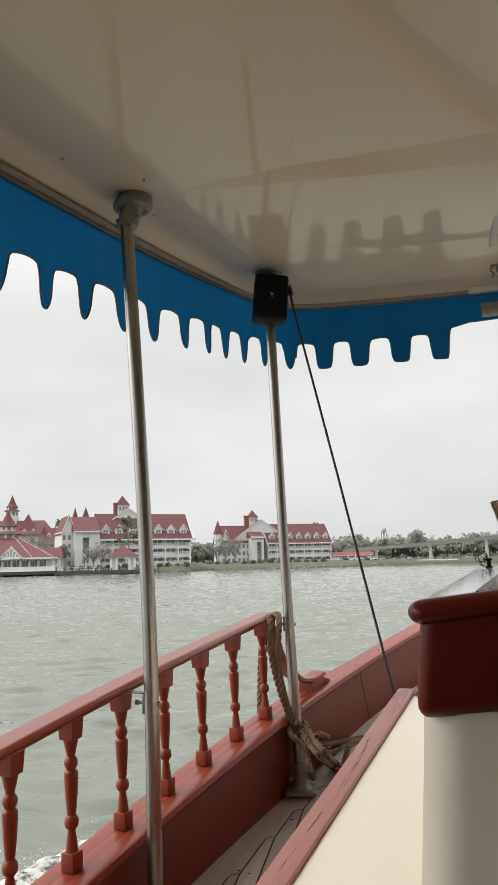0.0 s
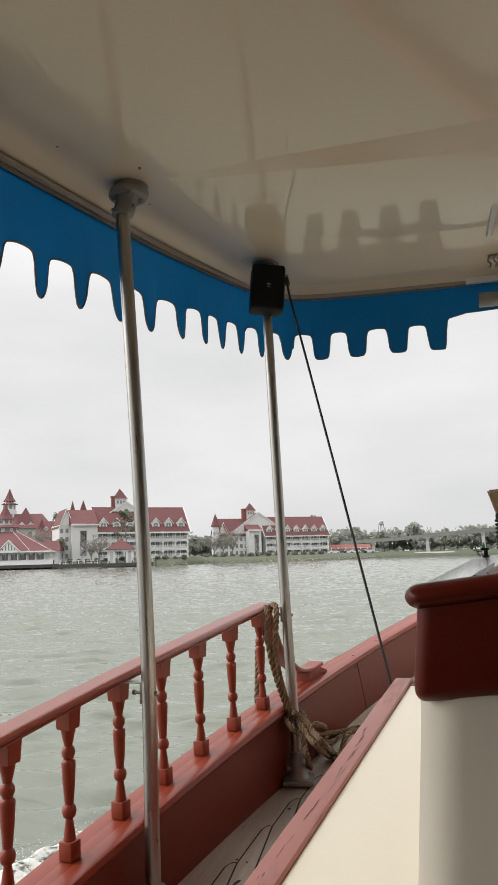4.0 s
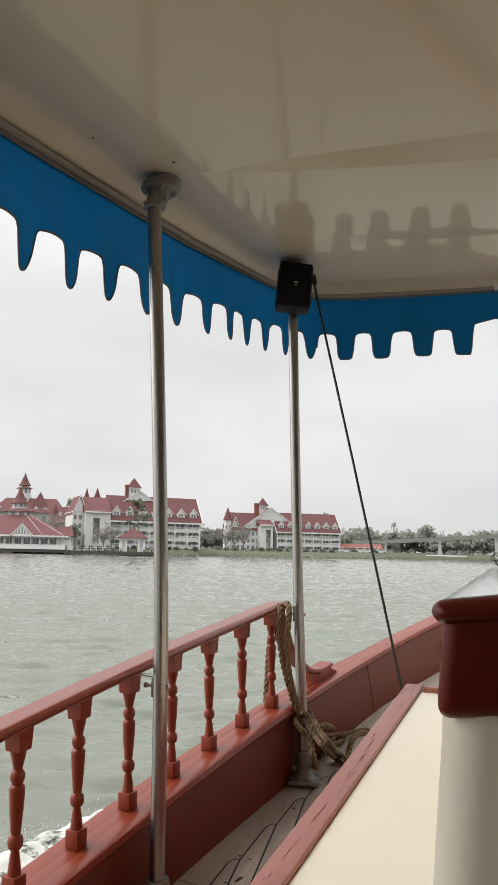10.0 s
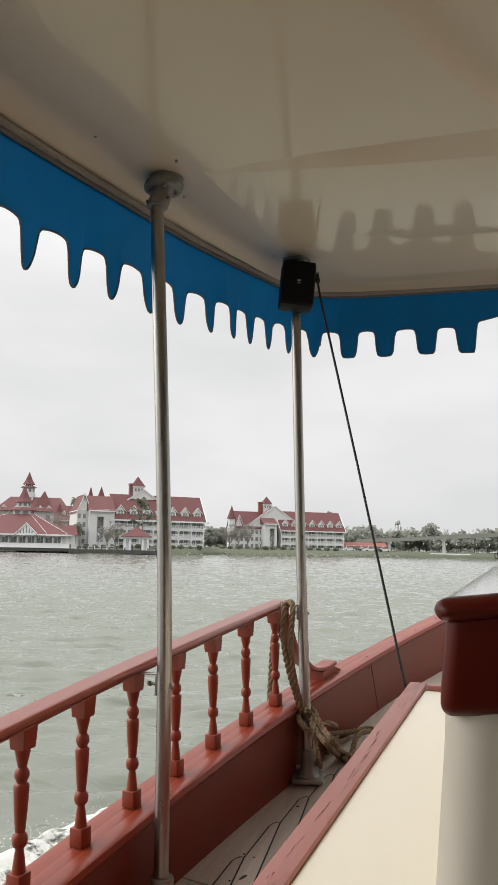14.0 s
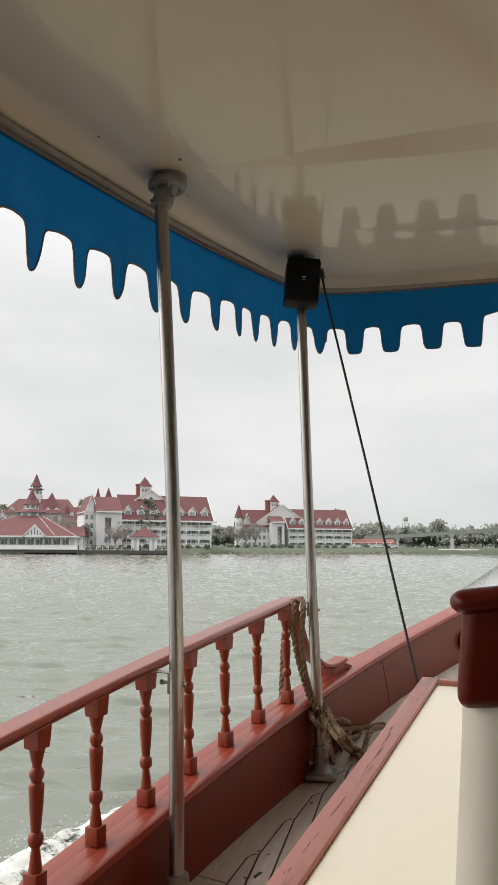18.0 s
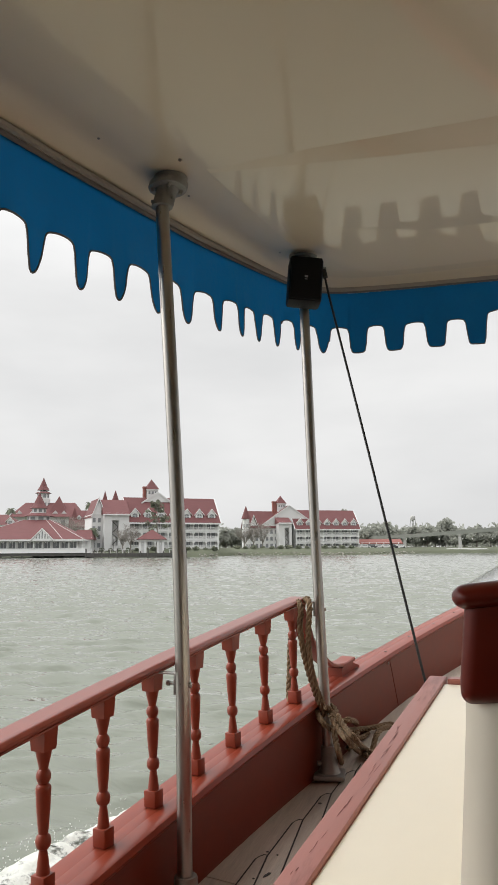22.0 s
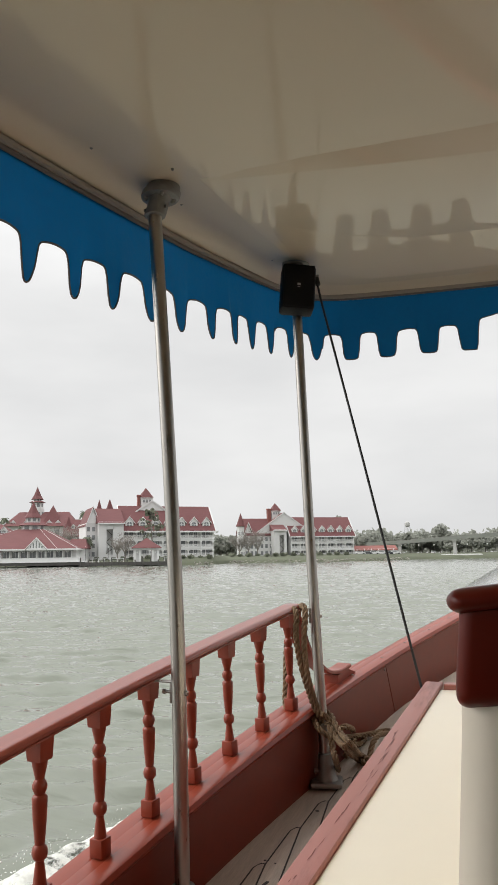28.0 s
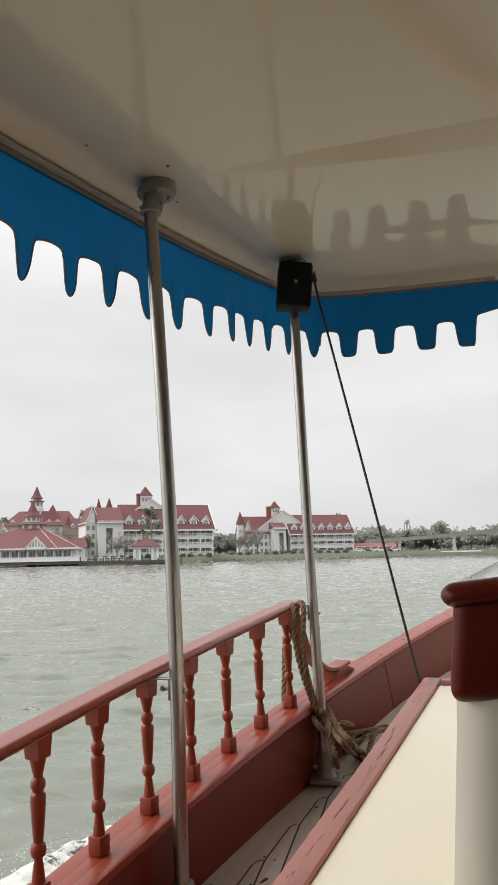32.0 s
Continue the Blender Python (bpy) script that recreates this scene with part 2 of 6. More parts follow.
def box(bm, lo, hi, bevel=0.0, m=None):
    c = [(a + b) / 2 for a, b in zip(lo, hi)]
    d = [b - a for a, b in zip(lo, hi)]
    vs = bmesh.ops.create_cube(bm, size=1.0, matrix=Matrix.Translation(c) @ Matrix.Diagonal((*d, 1)))["verts"]
    if bevel:
        es = list({e for v in vs for e in v.link_edges})
        got = bmesh.ops.bevel(bm, geom=es, offset=bevel, segments=2, profile=0.5, affect="EDGES")
        vs = list({v for f in got["faces"] for v in f.verts} | {v for v in vs if v.is_valid})
    if m is not None:
        bmesh.ops.transform(bm, matrix=m, verts=vs)
    return vs


def lathe(bm, profile, m=Matrix.Identity(4), seg=14, caps=True):
    """Turns (radius, height) pairs round z."""
    rings = []
    for r, z in profile:
        rings.append([bm.verts.new(m @ Vector((r * math.cos(2 * math.pi * i / seg), r * math.sin(2 * math.pi * i / seg), z))) for i in range(seg)])
    for a, b in zip(rings, rings[1:]):
        for i in range(seg):
            bm.faces.new((a[i], a[(i + 1) % seg], b[(i + 1) % seg], b[i]))
    if caps:
        bm.faces.new(rings[0][::-1])
        bm.faces.new(rings[-1])


def tube(bm, points, r, seg=8, closed=False):
    """A round bar along points; r may be one radius or one for each point."""
    pts = [Vector(p) for p in points]
    n = len(pts)
    rs = r if isinstance(r, (list, tuple)) else [r] * n
    rings, side = [], None
    for i, p in enumerate(pts):
        a, b = (pts[i - 1], pts[(i + 1) % n]) if closed else (pts[max(i - 1, 0)], pts[min(i + 1, n - 1)])
        d = (b - a).normalized()
        if side is None:
            side = d.orthogonal().normalized()
        side = (side - d * side.dot(d)).normalized()
        up = d.cross(side)
        rings.append([bm.verts.new(p + rs[i] * (side * math.cos(2 * math.pi * k / seg) + up * math.sin(2 * math.pi * k / seg))) for k in range(seg)])
    for a, b in list(zip(rings, rings[1:])) + ([(rings[-1], rings[0])] if closed else []):
        for k in range(seg):
            bm.faces.new((a[k], a[(k + 1) % seg], b[(k + 1) % seg], b[k]))
    if not closed:
        bm.faces.new(rings[0][::-1])
        bm.faces.new(rings[-1])


def sweep(bm, sections):
    """Joins closed sections of equal length, with end caps."""
    rings = [[bm.verts.new(p) for p in s] for s in sections]
    k = len(rings[0])
    for a, b in zip(rings, rings[1:]):
        for i in range(k):
            bm.faces.new((a[i], a[(i + 1) % k], b[(i + 1) % k], b[i]))
    bm.faces.new(rings[0][::-1])
    bm.faces.new(rings[-1])


def prism(bm, outline, h0, h1, m=Matrix.Identity(4)):
    """A flat outline (x, y) raised from h0 to h1."""
    sweep(bm, [[m @ Vector((x, y, h)) for x, y in outline] for h in (h0, h1)])


def spline(points, steps=8):
    """A smooth line through points."""
    pts = [Vector(p) for p in points]
    pts = [2 * pts[0] - pts[1]] + pts + [2 * pts[-1] - pts[-2]]
    out = []
    for a, b, c, d in zip(pts, pts[1:], pts[2:], pts[3:]):
        for k in range(steps):
            t = k / steps
            out.append(0.5 * (2 * b + (c - a) * t + (2 * a - 5 * b + 4 * c - d) * t * t + (3 * b - a - 3 * c + d) * t ** 3))
    return out + [pts[-2]]


SHEER = 0.12
MID = 0.75          # the boat's centreline
WATER_Z = -0.95


def rise(y):
    """How far the sheer lifts the deck at y."""
    return SHEER * (y - 3.0)


def side_x(y):
    """The inner foot of the port bulwark."""
    d = max(y - 2.24, -2.03)
    return -0.96 + 0.1617 * d + 0.0398 * d * d


def cap_level(y):
    return 0.265 + 0.03 * (y - 1.7) if y < 3 else 0.304 + 0.027 * (y - 3)


def side_normal(y):
    e = 0.01
    dx = (side_x(y + e) - side_x(y - e)) / (2 * e)
    v = Vector((-1, dx, 0)).normalized()
    return v


def side_point(y, out, level):
    """A point outboard of the bulwark's inner foot, at a level over the deck."""
    n = side_normal(y)
    return Vector((side_x(y), y, 0)) + n * out + Vector((0, 0, level + rise(y)))


def mirror(p):
    return Vector((2 * MID - p.x, p.y, p.z))


BOW_Y = 7.0
STATIONS = [-5.0 + 0.25 * i for i in range(48)] + [BOW_Y]

# hull: the outer skin on both sides, closed below the deck
bm = bmesh.new()
rows = []
for y in STATIONS:
    port = [side_point(y, 0.10, cap_level(y) - 0.04), side_point(y, 0.06, -0.15), side_point(y, -0.06, -0.75 - rise(y) * 0.8), side_point(y, -0.35, -1.25 - rise(y))]
    port = [Vector((min(p.x, MID - 0.02), p.y, p.z)) for p in port]
    rows.append(port + [mirror(p) for p in reversed(port)])
for a, b in zip(rows, rows[1:]):
    for i in range(len(a) - 1):
        bm.faces.new([bm.verts.new(p) for p in (a[i], a[i + 1], b[i + 1], b[i])])
bmesh.ops.remove_doubles(bm, verts=bm.verts, dist=0.0005)
solid("boat_hull", bm, RED, "red-brown painted launch hull afloat on the lake", "hull", kind="structure")

# bulwark boards, in lengths that meet at visible joints
bulwark = thing("bulwark", pose(side_x(2), 2, rise(2)), "glossy red-brown painted wooden bulwark beside the teak deck", "bulwark", kind="structure")
SLANT = 0.40     # the joints lean
SPLITS = [-4.9, -1.5, 1.2, 3.70, 5.4, 6.9]
CAP_SPLITS = [-4.9, -1.5, 1.2, 5.4, 6.9]
for mirrored in (False, True):
    f = mirror if mirrored else (lambda p: p)
    for y0, y1 in zip(SPLITS, SPLITS[1:]):
        n = 18
        ys = [y0 + 0.003 + (y1 - y0 - 0.006) * i / n for i in range(n + 1)]
        bm = bmesh.new()
        sweep(bm, [[f(side_point(y + SLANT * (0.13 - l), o, l)) for o, l in ((0.017, -0.02), (0.004, cap_level(y) - 0.036), (0.05, cap_level(y) - 0.036), (0.05, -0.02))] for y in ys])
        bmesh.ops.recalc_face_normals(bm, faces=bm.faces)
        part("bulwark_board", bm, RED_SHADED, bulwark)
    for y0, y1 in zip(CAP_SPLITS, CAP_SPLITS[1:]):
        ys = [y0 + 0.001 + (y1 - y0 - 0.002) * i / 30 for i in range(31)]
        # the cap on top, with a rounded nosing and shallow grooves
        bm = bmesh.new()
        prof = [(-0.010, -0.030), (-0.016, -0.018), (-0.010, -0.004), (0.0, 0.0), (0.040, 0.0), (0.0415, -0.0007), (0.0445, -0.0004), (0.046, 0.0),
                (0.078, 0.0), (0.0795, -0.0007), (0.0825, -0.0007), (0.084, 0.0), (0.13, 0.0), (0.142, -0.008), (0.145, -0.02), (0.138, -0.034), (0.0, -0.036)]
        sweep(bm, [[f(side_point(y, o * (1 - 0.36 * max(0.0, min(1.0, (y - 3.2) / 0.5))) if o > 0.09 else o, cap_level(y) + l)) for o, l in prof] for y in ys])
        bmesh.ops.recalc_face_normals(bm, faces=bm.faces)
        part("bulwark_cap", bm, RED, bulwark, "worn grooved red-brown cap")

# plugged bolt heads on the cap and along the bulwark's face
for k in range(9):
    y = 3.35 + 0.28 * k
    bm = bmesh.new()
    p = side_point(y, 0.02 if k % 2 else 0.03, cap_level(y) + 0.0005)
    lathe(bm, [(0.006, 0), (0.006, 0.002), (0.003, 0.003)], Matrix.Translation(p), 8)
    part("bolt", bm, CAST, bulwark)
for y, l in ((3.62, 0.27), (4.4, 0.02), (4.55, 0.32)):
    bm = bmesh.new()
    lathe(bm, [(0.007, 0), (0.006, 0.003), (0.002, 0.004)], Matrix.Translation(side_point(y, 0.002, l)) @ pose(0, 0, 0, 0, 90, 0), 8)
    part("bolt", bm, CAST, bulwark)


# ---- balustrade ----
rail = thing("balustrade", pose(*side_point(2.2, 0.068, cap_level(2.2))), "red-brown painted wooden balustrade along the bulwark cap", "railing")


def rail_h(y):
    """The handrail's height over the bulwark cap."""
    return 0.388 - 0.006 * (y - 2.05)


LEAN_Y, LEAN_OUT = -0.026, 0.005     # the balusters lean aft and slightly outboard


def baluster_mesh():
    bm = bmesh.new()
    box(bm, (-0.0205, -0.0205, 0.0), (0.0205, 0.0205, 0.050), 0.003)
    turned = [(0.0170, 0.048), (0.0160, 0.056), (0.0128, 0.085), (0.0100, 0.104), (0.0108, 0.108), (0.0165, 0.113), (0.0188, 0.122), (0.0188, 0.130), (0.0165, 0.139), (0.0115, 0.145),
              (0.0125, 0.152), (0.0165, 0.20), (0.0185, 0.245), (0.0188, 0.256), (0.0165, 0.261), (0.0120, 0.264), (0.0150, 0.270), (0.0180, 0.278), (0.0180, 0.287), (0.0150, 0.295),
              (0.0112, 0.300), (0.0118, 0.305), (0.0165, 0.326), (0.0207, 0.348)]
    lathe(bm, turned, seg=16)
    # the head spreads slightly to the rail
    sweep(bm, [[Vector((sx * w, sy * w, z)) for sx, sy in ((-1, -1), (1, -1), (1, 1), (-1, 1))] for w, z in ((0.0205, 0.346), (0.0215, 0.352), (0.0245, 0.410))])
    me = bpy.data.meshes.new("baluster")
    bm.to_mesh(me)
    bm.free()
    me.materials.append(RED)
    for p in me.polygons:
        p.use_smooth = True
    me.set_sharp_from_angle(angle=radians(35))
    return me


bal = baluster_mesh()
BAL_Y = [2.876 - 0.2205 * k for k in range(27)]
for y in BAL_Y:
    ob = new("baluster", bal)
    ob.parent = rail
    n = side_normal(y)
    p = side_point(y, 0.068, cap_level(y))
    top_p = side_point(y + LEAN_Y, 0.068 + LEAN_OUT, cap_level(y) + rail_h(y) - SHEER * LEAN_Y)
    lean = Matrix.Identity(4)
    lean[0][2], lean[1][2], lean[2][2] = (top_p.x - p.x) / 0.412, (top_p.y - p.y) / 0.412, rail_h(y) / 0.412
    ob.matrix_basis = chain(rail).inverted() @ Matrix.Translation(p) @ lean @ pose(0, 0, 0, 0, 0, math.degrees(math.atan2(n.y, n.x)))
# handrail
bm = bmesh.new()
ys = [-2.9 + 0.12 * i for i in range(48)] + [2.85, 2.888, 2.903]
prof = [(-0.050, 0.002), (-0.052, 0.008), (-0.0485, 0.0095), (-0.0485, 0.0125), (-0.053, 0.0145), (-0.054, 0.020), (-0.050, 0.027), (-0.044, 0.031), (-0.038, 0.0328), (-0.034, 0.033), (0.014, 0.033), (0.022, 0.026), (0.026, 0.016), (0.024, 0.004), (0.020, 0.0), (-0.028, 0.0)]
secs = []
for i, y in enumerate(ys):
    k = 0.72 if i == len(ys) - 1 else 1.0
    secs.append([side_point(y, 0.073 + o * k, cap_level(y) + rail_h(y) + l * k * 0.92) for o, l in prof])
sweep(bm, secs)
bmesh.ops.recalc_face_normals(bm, faces=bm.faces)
part("handrail", bm, RED_GLOSS, rail, "worn glossy red handrail")
# the curved tail that runs from the handrail's end down to the bulwark cap
bm = bmesh.new()
end_l = cap_level(2.9) + rail_h(2.9)
foot_l = cap_level(3.3) + 0.036
line = spline([(2.89, end_l - 0.012), (2.935, end_l - 0.09), (2.985, end_l - 0.18), (3.06, foot_l + 0.085), (3.15, foot_l + 0.024), (3.25, foot_l), (3.345, foot_l + 0.002)], 6)
secs = []
for i, p in enumerate(line):
    a, b = line[max(i - 1, 0)], line[min(i + 1, len(line) - 1)]
    d = (b - a).normalized()
    nx, nz = -d.y, d.x
    secs.append([side_point(p.x + nx * t, 0.068 + o, p.y + nz * t) for o, t in ((-0.036, 0), (-0.036, 0.011), (-0.031, 0.015), (0.031, 0.015), (0.036, 0.011), (0.036, 0))])
sweep(bm, secs)
bmesh.ops.recalc_face_normals(bm, faces=bm.faces)
part("rail_tail", bm, RED, rail, "curved red-brown rail tail")
bm = bmesh.new()
sweep(bm, [[side_point(y, 0.068 + o, cap_level(y) + l) for o, l in ((-0.034, 0.0), (-0.034, 0.036), (0.034, 0.036), (0.034, 0.0))] for y in (3.22, 3.325)])
sweep(bm, [[side_point(y, 0.068 + o, cap_level(y) + l) for o, l in ((-0.034, 0.0), (-0.034, h), (0.034, h), (0.034, 0.0))] for y, h in ((3.326, 0.033), (3.385, 0.004))])
bmesh.ops.recalc_face_normals(bm, faces=bm.faces)
part("rail_foot", bm, RED, rail)

# ---- teak side deck ----
deck = thing("deck", pose(-0.6, 3, 0), "weathered grey teak planks with black caulked seams", "deck", kind="structure")
COAM_A, COAM_B = (-0.585, 0.0), (-0.341, 2.70)


def coam_x(y):
    return COAM_A[0] + (COAM_B[0] - COAM_A[0]) * (y - COAM_A[1]) / (COAM_B[1] - COAM_A[1])


def deck_up(y):
    """The deck lifts a little more where it nears the bow."""
    return 0.045 * max(0.0, min(1.0, (y - 3.1) / 0.7))


bm = bmesh.new()
for a, b in zip(STATIONS, STATIONS[1:]):
    pa, pb = side_point(a, 0.02, -0.012 + deck_up(a)), side_point(b, 0.02, -0.012 + deck_up(b))
    qa, qb = mirror(pa), mirror(pb)
    if -1.0 <= a and b <= 2.75:
        # beside the open cockpit the bed stops at the coaming
        ca, cb = Vector((coam_x(a) + 0.02, a, pa.z)), Vector((coam_x(b) + 0.02, b, pb.z))
        bm.faces.new([bm.verts.new(p) for p in (pa, ca, cb, pb)])
        bm.faces.new([bm.verts.new(p) for p in (mirror(ca), qa, qb, mirror(cb))])
    else:
        bm.faces.new([bm.verts.new(p) for p in (pa, qa, qb, pb)])
bmesh.ops.remove_doubles(bm, verts=bm.verts, dist=0.0005)
part("deck_bed", bm, CAULK, deck, "black caulked bed under the planks")
LANE, GAP = 0.0665, 0.0062
MARGIN = 0.112
NIB, NOSE = 0.105, 0.078     # how near the bulwark a seam runs, and the cut end of a plank


def margin_board(y0, y1, f):
    n = max(3, int((y1 - y0) / 0.15))
    ys = [y0 + (y1 - y0) * i / n for i in range(n + 1)]
    bm = bmesh.new()
    sweep(bm, [[f(side_point(y, o, l + deck_up(y))) for o, l in ((0.016, -0.0135), (0.016, -0.0045), (-MARGIN, -0.0045), (-MARGIN, -0.0135))] for y in ys])
    bmesh.ops.recalc_face_normals(bm, faces=bm.faces)
    part("margin_plank", bm, TEAK, deck, smooth=False)


def plank(x0, x1, y0, y1, top, mat, name, f):
    n = 6
    ys = [y0 + (y1 - y0) * i / n for i in range(n + 1)]
    bm = bmesh.new()
    sweep(bm, [[f(Vector((x, y, rise(y) + deck_up(y) + z))) for x, z in ((x0, top), (x1, top), (x1, -0.0105), (x0, -0.0105))] for y in ys])
    bmesh.ops.recalc_face_normals(bm, faces=bm.faces)
    part(name, bm, mat, deck, smooth=False)


def lane_x(k, y):
    """The seams lean slightly outboard towards the bow."""
    return -0.833 + LANE * k - 0.093 * (y - 2.3)


def nib_y(k):
    """Where a seam comes so near the bulwark that its plank is cut square."""
    y = -4.9
    while y < 6.3 and lane_x(k, y) - side_x(y) > NIB:
        y += 0.01
    return y


def nibbed_plank(k, start, grow, top, mat, name, f):
    """A plank between two seams, its head tapered along the margin board and cut square."""
    y_out, y_in = nib_y(k - 1), nib_y(k)
    y_cut = y_in - 0.028
    ys = sorted({start, *(start + (y_out - start) * i / 5 for i in range(1, 6) if y_out > start), *(max(y_out, start) + (y_cut - max(y_out, start)) * i / 4 for i in range(1, 5)), y_in - 0.012, y_in + grow})
    secs = []
    for y in ys:
        if y <= y_out:
            x0 = lane_x(k - 1, y)
        elif y <= y_cut:
            t = (y - y_out) / (y_cut - y_out)
            x0 = lane_x(k - 1, y_out) * (1 - t) + (side_x(y_cut) + NOSE) * t
        else:
            t = min(1.0, (y - y_cut) / (y_in - y_cut))
            x0 = side_x(y_cut) + NOSE + (lane_x(k, y) - 0.012 - side_x(y_cut) - NOSE) * t * t
        inset = GAP / 2 - grow
        x1 = lane_x(k, y) - inset
        secs.append([f(Vector((min(x, MID - 0.002), y, rise(y) + deck_up(y) + z))) for x, z in ((x0 + inset, top), (x1, top), (x1, -0.0105), (x0 + inset, -0.0105))])
    bm = bmesh.new()
    sweep(bm, secs)
    bmesh.ops.recalc_face_normals(bm, faces=bm.faces)
    part(name, bm, mat, deck, smooth=False)


for f in ((lambda p: p), mirror):
    for y0, y1 in ((-4.88, -0.9), (-0.897, 2.19), (2.196, 4.60), (4.603, 6.2)):
        margin_board(y0, y1, f)
    for k in range(-7, 36):
        # planks stop at the coaming
        start = max(-0.9, min((LANE * k - 0.064) / 0.1834, 2.715))
        # and at the king plank on the centreline
        start = max(start, 2.3 + (-0.833 + LANE * k - MID) / 0.093)
        if nib_y(k) - start < 0.12:
            continue
        if k < 8:
            nibbed_plank(k, start, GAP, -0.0010, CAULK, "seam", f)
        nibbed_plank(k, start, 0.0, 0.0, TEAK, "plank", f)
plank(MID - LANE, MID + LANE, 2.72, 6.3, 0.002, TEAK, "king_plank", lambda p: p)
# plugs, knots and a scuff on the planks
for x, y, r, q in ((-0.769, 2.735, 0.0075, 1.0), (-0.845, 2.37, 0.005, 1.0), (-0.807, 2.36, 0.004, 1.0), (-0.835, 2.215, 0.0045, 1.0), (-0.80, 2.25, 0.006, 5.0), (-0.915, 2.62, 0.004, 1.0)):
    bm = bmesh.new()
    lathe(bm, [(r, 0.0), (r * 0.9, 0.0011)], pose(x, y, rise(y) + 0.0002, 0, 0, -14) @ Matrix.Diagonal((1, q, 1, 1)), 9)
    part("deck_plug", bm, CAULK, deck, "dark plug or scuff")
# broad boards of the after deck
for k in range(34):
    plank(-1.018 + k * 0.1041, -1.018 + k * 0.1041 + 0.098, -4.85, -0.91, 0.0, TEAK, "plank", lambda p: p)

# ---- canopy ----
EDGE = [(-1.22, -4.8), (-1.215, -2.0), (-1.20, 0.5), (-1.184, 1.354), (-1.16, 1.85), (-1.137, 2.23), (-1.10, 2.67), (-1.037, 3.2), (-0.965, 3.46), (-0.83, 3.59), (-0.55, 3.668), (-0.267, 3.718), (0.1, 3.77), (MID, 3.80)]
edge_pts = [Vector((x, y, 0)) for x, y in EDGE]
half = spline(edge_pts, 10)
RIM = half + [mirror(p) for p in reversed(half[:-1])]
EDGE_L = 2.17


def drop(p):
    """How far the rim's lower edge hangs: a deeper moulding along the sides than across the front."""
    return 0.010 + 0.018 * max(0.0, min(1.0, (3.3 - p.y) / 0.9))


def ceil_level(inset):
    """Flat inboard; near the edge the ceiling bends up a little, then comes down to its rim in a rounded fillet."""
    bend = 0.12 * (0.327 - inset) if inset < 0.30 else 0.12 * max(0.0, 0.354 - inset) ** 2 / 0.108
    fall = 0.061 * (1 - math.sin(min(inset / 0.125, 1.0) * math.pi / 2))
    return EDGE_L + 0.006 + bend - fall + 0.034 * min(inset / 1.5, 1)


bm = bmesh.new()
centre_y = lambda y: max(min(y, 2.6), -4.8)
INS = [0.0, 0.015, 0.03, 0.05, 0.07, 0.09, 0.11, 0.125, 0.15, 0.20, 0.25, 0.28, 0.294, 0.302, 0.309, 0.316, 0.323, 0.33, 0.337, 0.344, 0.352, 0.360, 0.38, 0.45, 0.7, 1.0, 1.4, 1.93]
grid = []
for p in RIM:
    c = Vector((MID, centre_y(p.y) - 0.3 * (p.y > 2.6), 0))
    v = c - p
    d = v.length
    grid.append([p + v * min(i / d, 1) for i in INS[:-1]] + [c])
rows = []
for line in grid:
    row = []
    for q, i in zip(line, INS):
        row.append(bm.verts.new((q.x, q.y, ceil_level(i) + rise(q.y))))
    rows.append(row)
for a, b in zip(rows, rows[1:]):
    for i in range(len(INS) - 1):
        bm.faces.new((a[i], b[i], b[i + 1], a[i + 1]))
bmesh.ops.remove_doubles(bm, verts=bm.verts, dist=0.0008)
top = bmesh.ops.duplicate(bm, geom=bm.faces[:] + bm.verts[:] + bm.edges[:])
for v in [g for g in top["geom"] if isinstance(g, bmesh.types.BMVert)]:
    v.co.z += 0.09
bmesh.ops.recalc_face_normals(bm, faces=bm.faces)
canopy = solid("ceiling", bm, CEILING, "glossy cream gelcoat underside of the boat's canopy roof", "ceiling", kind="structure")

canopy_trim = thing("canopy_edge", pose(-1.15, 2, 2.1), "cream and grey moulded edge of the canopy roof", "trim", kind="structure")
bm = bmesh.new()
tube(bm, [(p.x, p.y, EDGE_L - 0.004 - drop(p) + rise(p.y)) for p in RIM], 0.008, 8)
part("edge_bead", bm, PIPING, canopy_trim, "grey rubber bead")
bm = bmesh.new()
tube(bm, [(p.x + 0.014 * (1 if p.x < MID else -1), p.y - 0.014 * (p.y > 3.3), EDGE_L + 0.010 - drop(p) + rise(p.y)) for p in RIM], 0.010, 8)
part("edge_moulding", bm, MOULDING, canopy_trim)
bm = bmesh.new()
rows = [[bm.verts.new((p.x + o * (1 if p.x < MID else -1), p.y, l + rise(p.y))) for o, l in ((-0.010, EDGE_L - 0.012 - drop(p)), (-0.03, EDGE_L + 0.05), (-0.012, EDGE_L + 0.125))] for p in RIM]
for a, b in zip(rows, rows[1:]):
    for i in range(2):
        bm.faces.new((a[i], b[i], b[i + 1], a[i + 1]))
part("fascia", bm, WHITE, canopy_trim, "white roof fascia")
bm = bmesh.new()
rows = [[bm.verts.new((p.x + o * (1 if p.x < MID else -1), p.y - (o if p.y > 3.4 else 0), l + rise(p.y))) for o, l in ((0.004, EDGE_L + 0.012), (0.012, EDGE_L - 0.004 - 0.45 * drop(p)), (0.002, EDGE_L - 0.008 - drop(p)))] for p in RIM]
for a, b in zip(rows, rows[1:]):
    for i in range(2):
        bm.faces.new((a[i], b[i], b[i + 1], a[i + 1]))
part("edge_band", bm, MOULDING, canopy_trim, "brown-grey edge band")

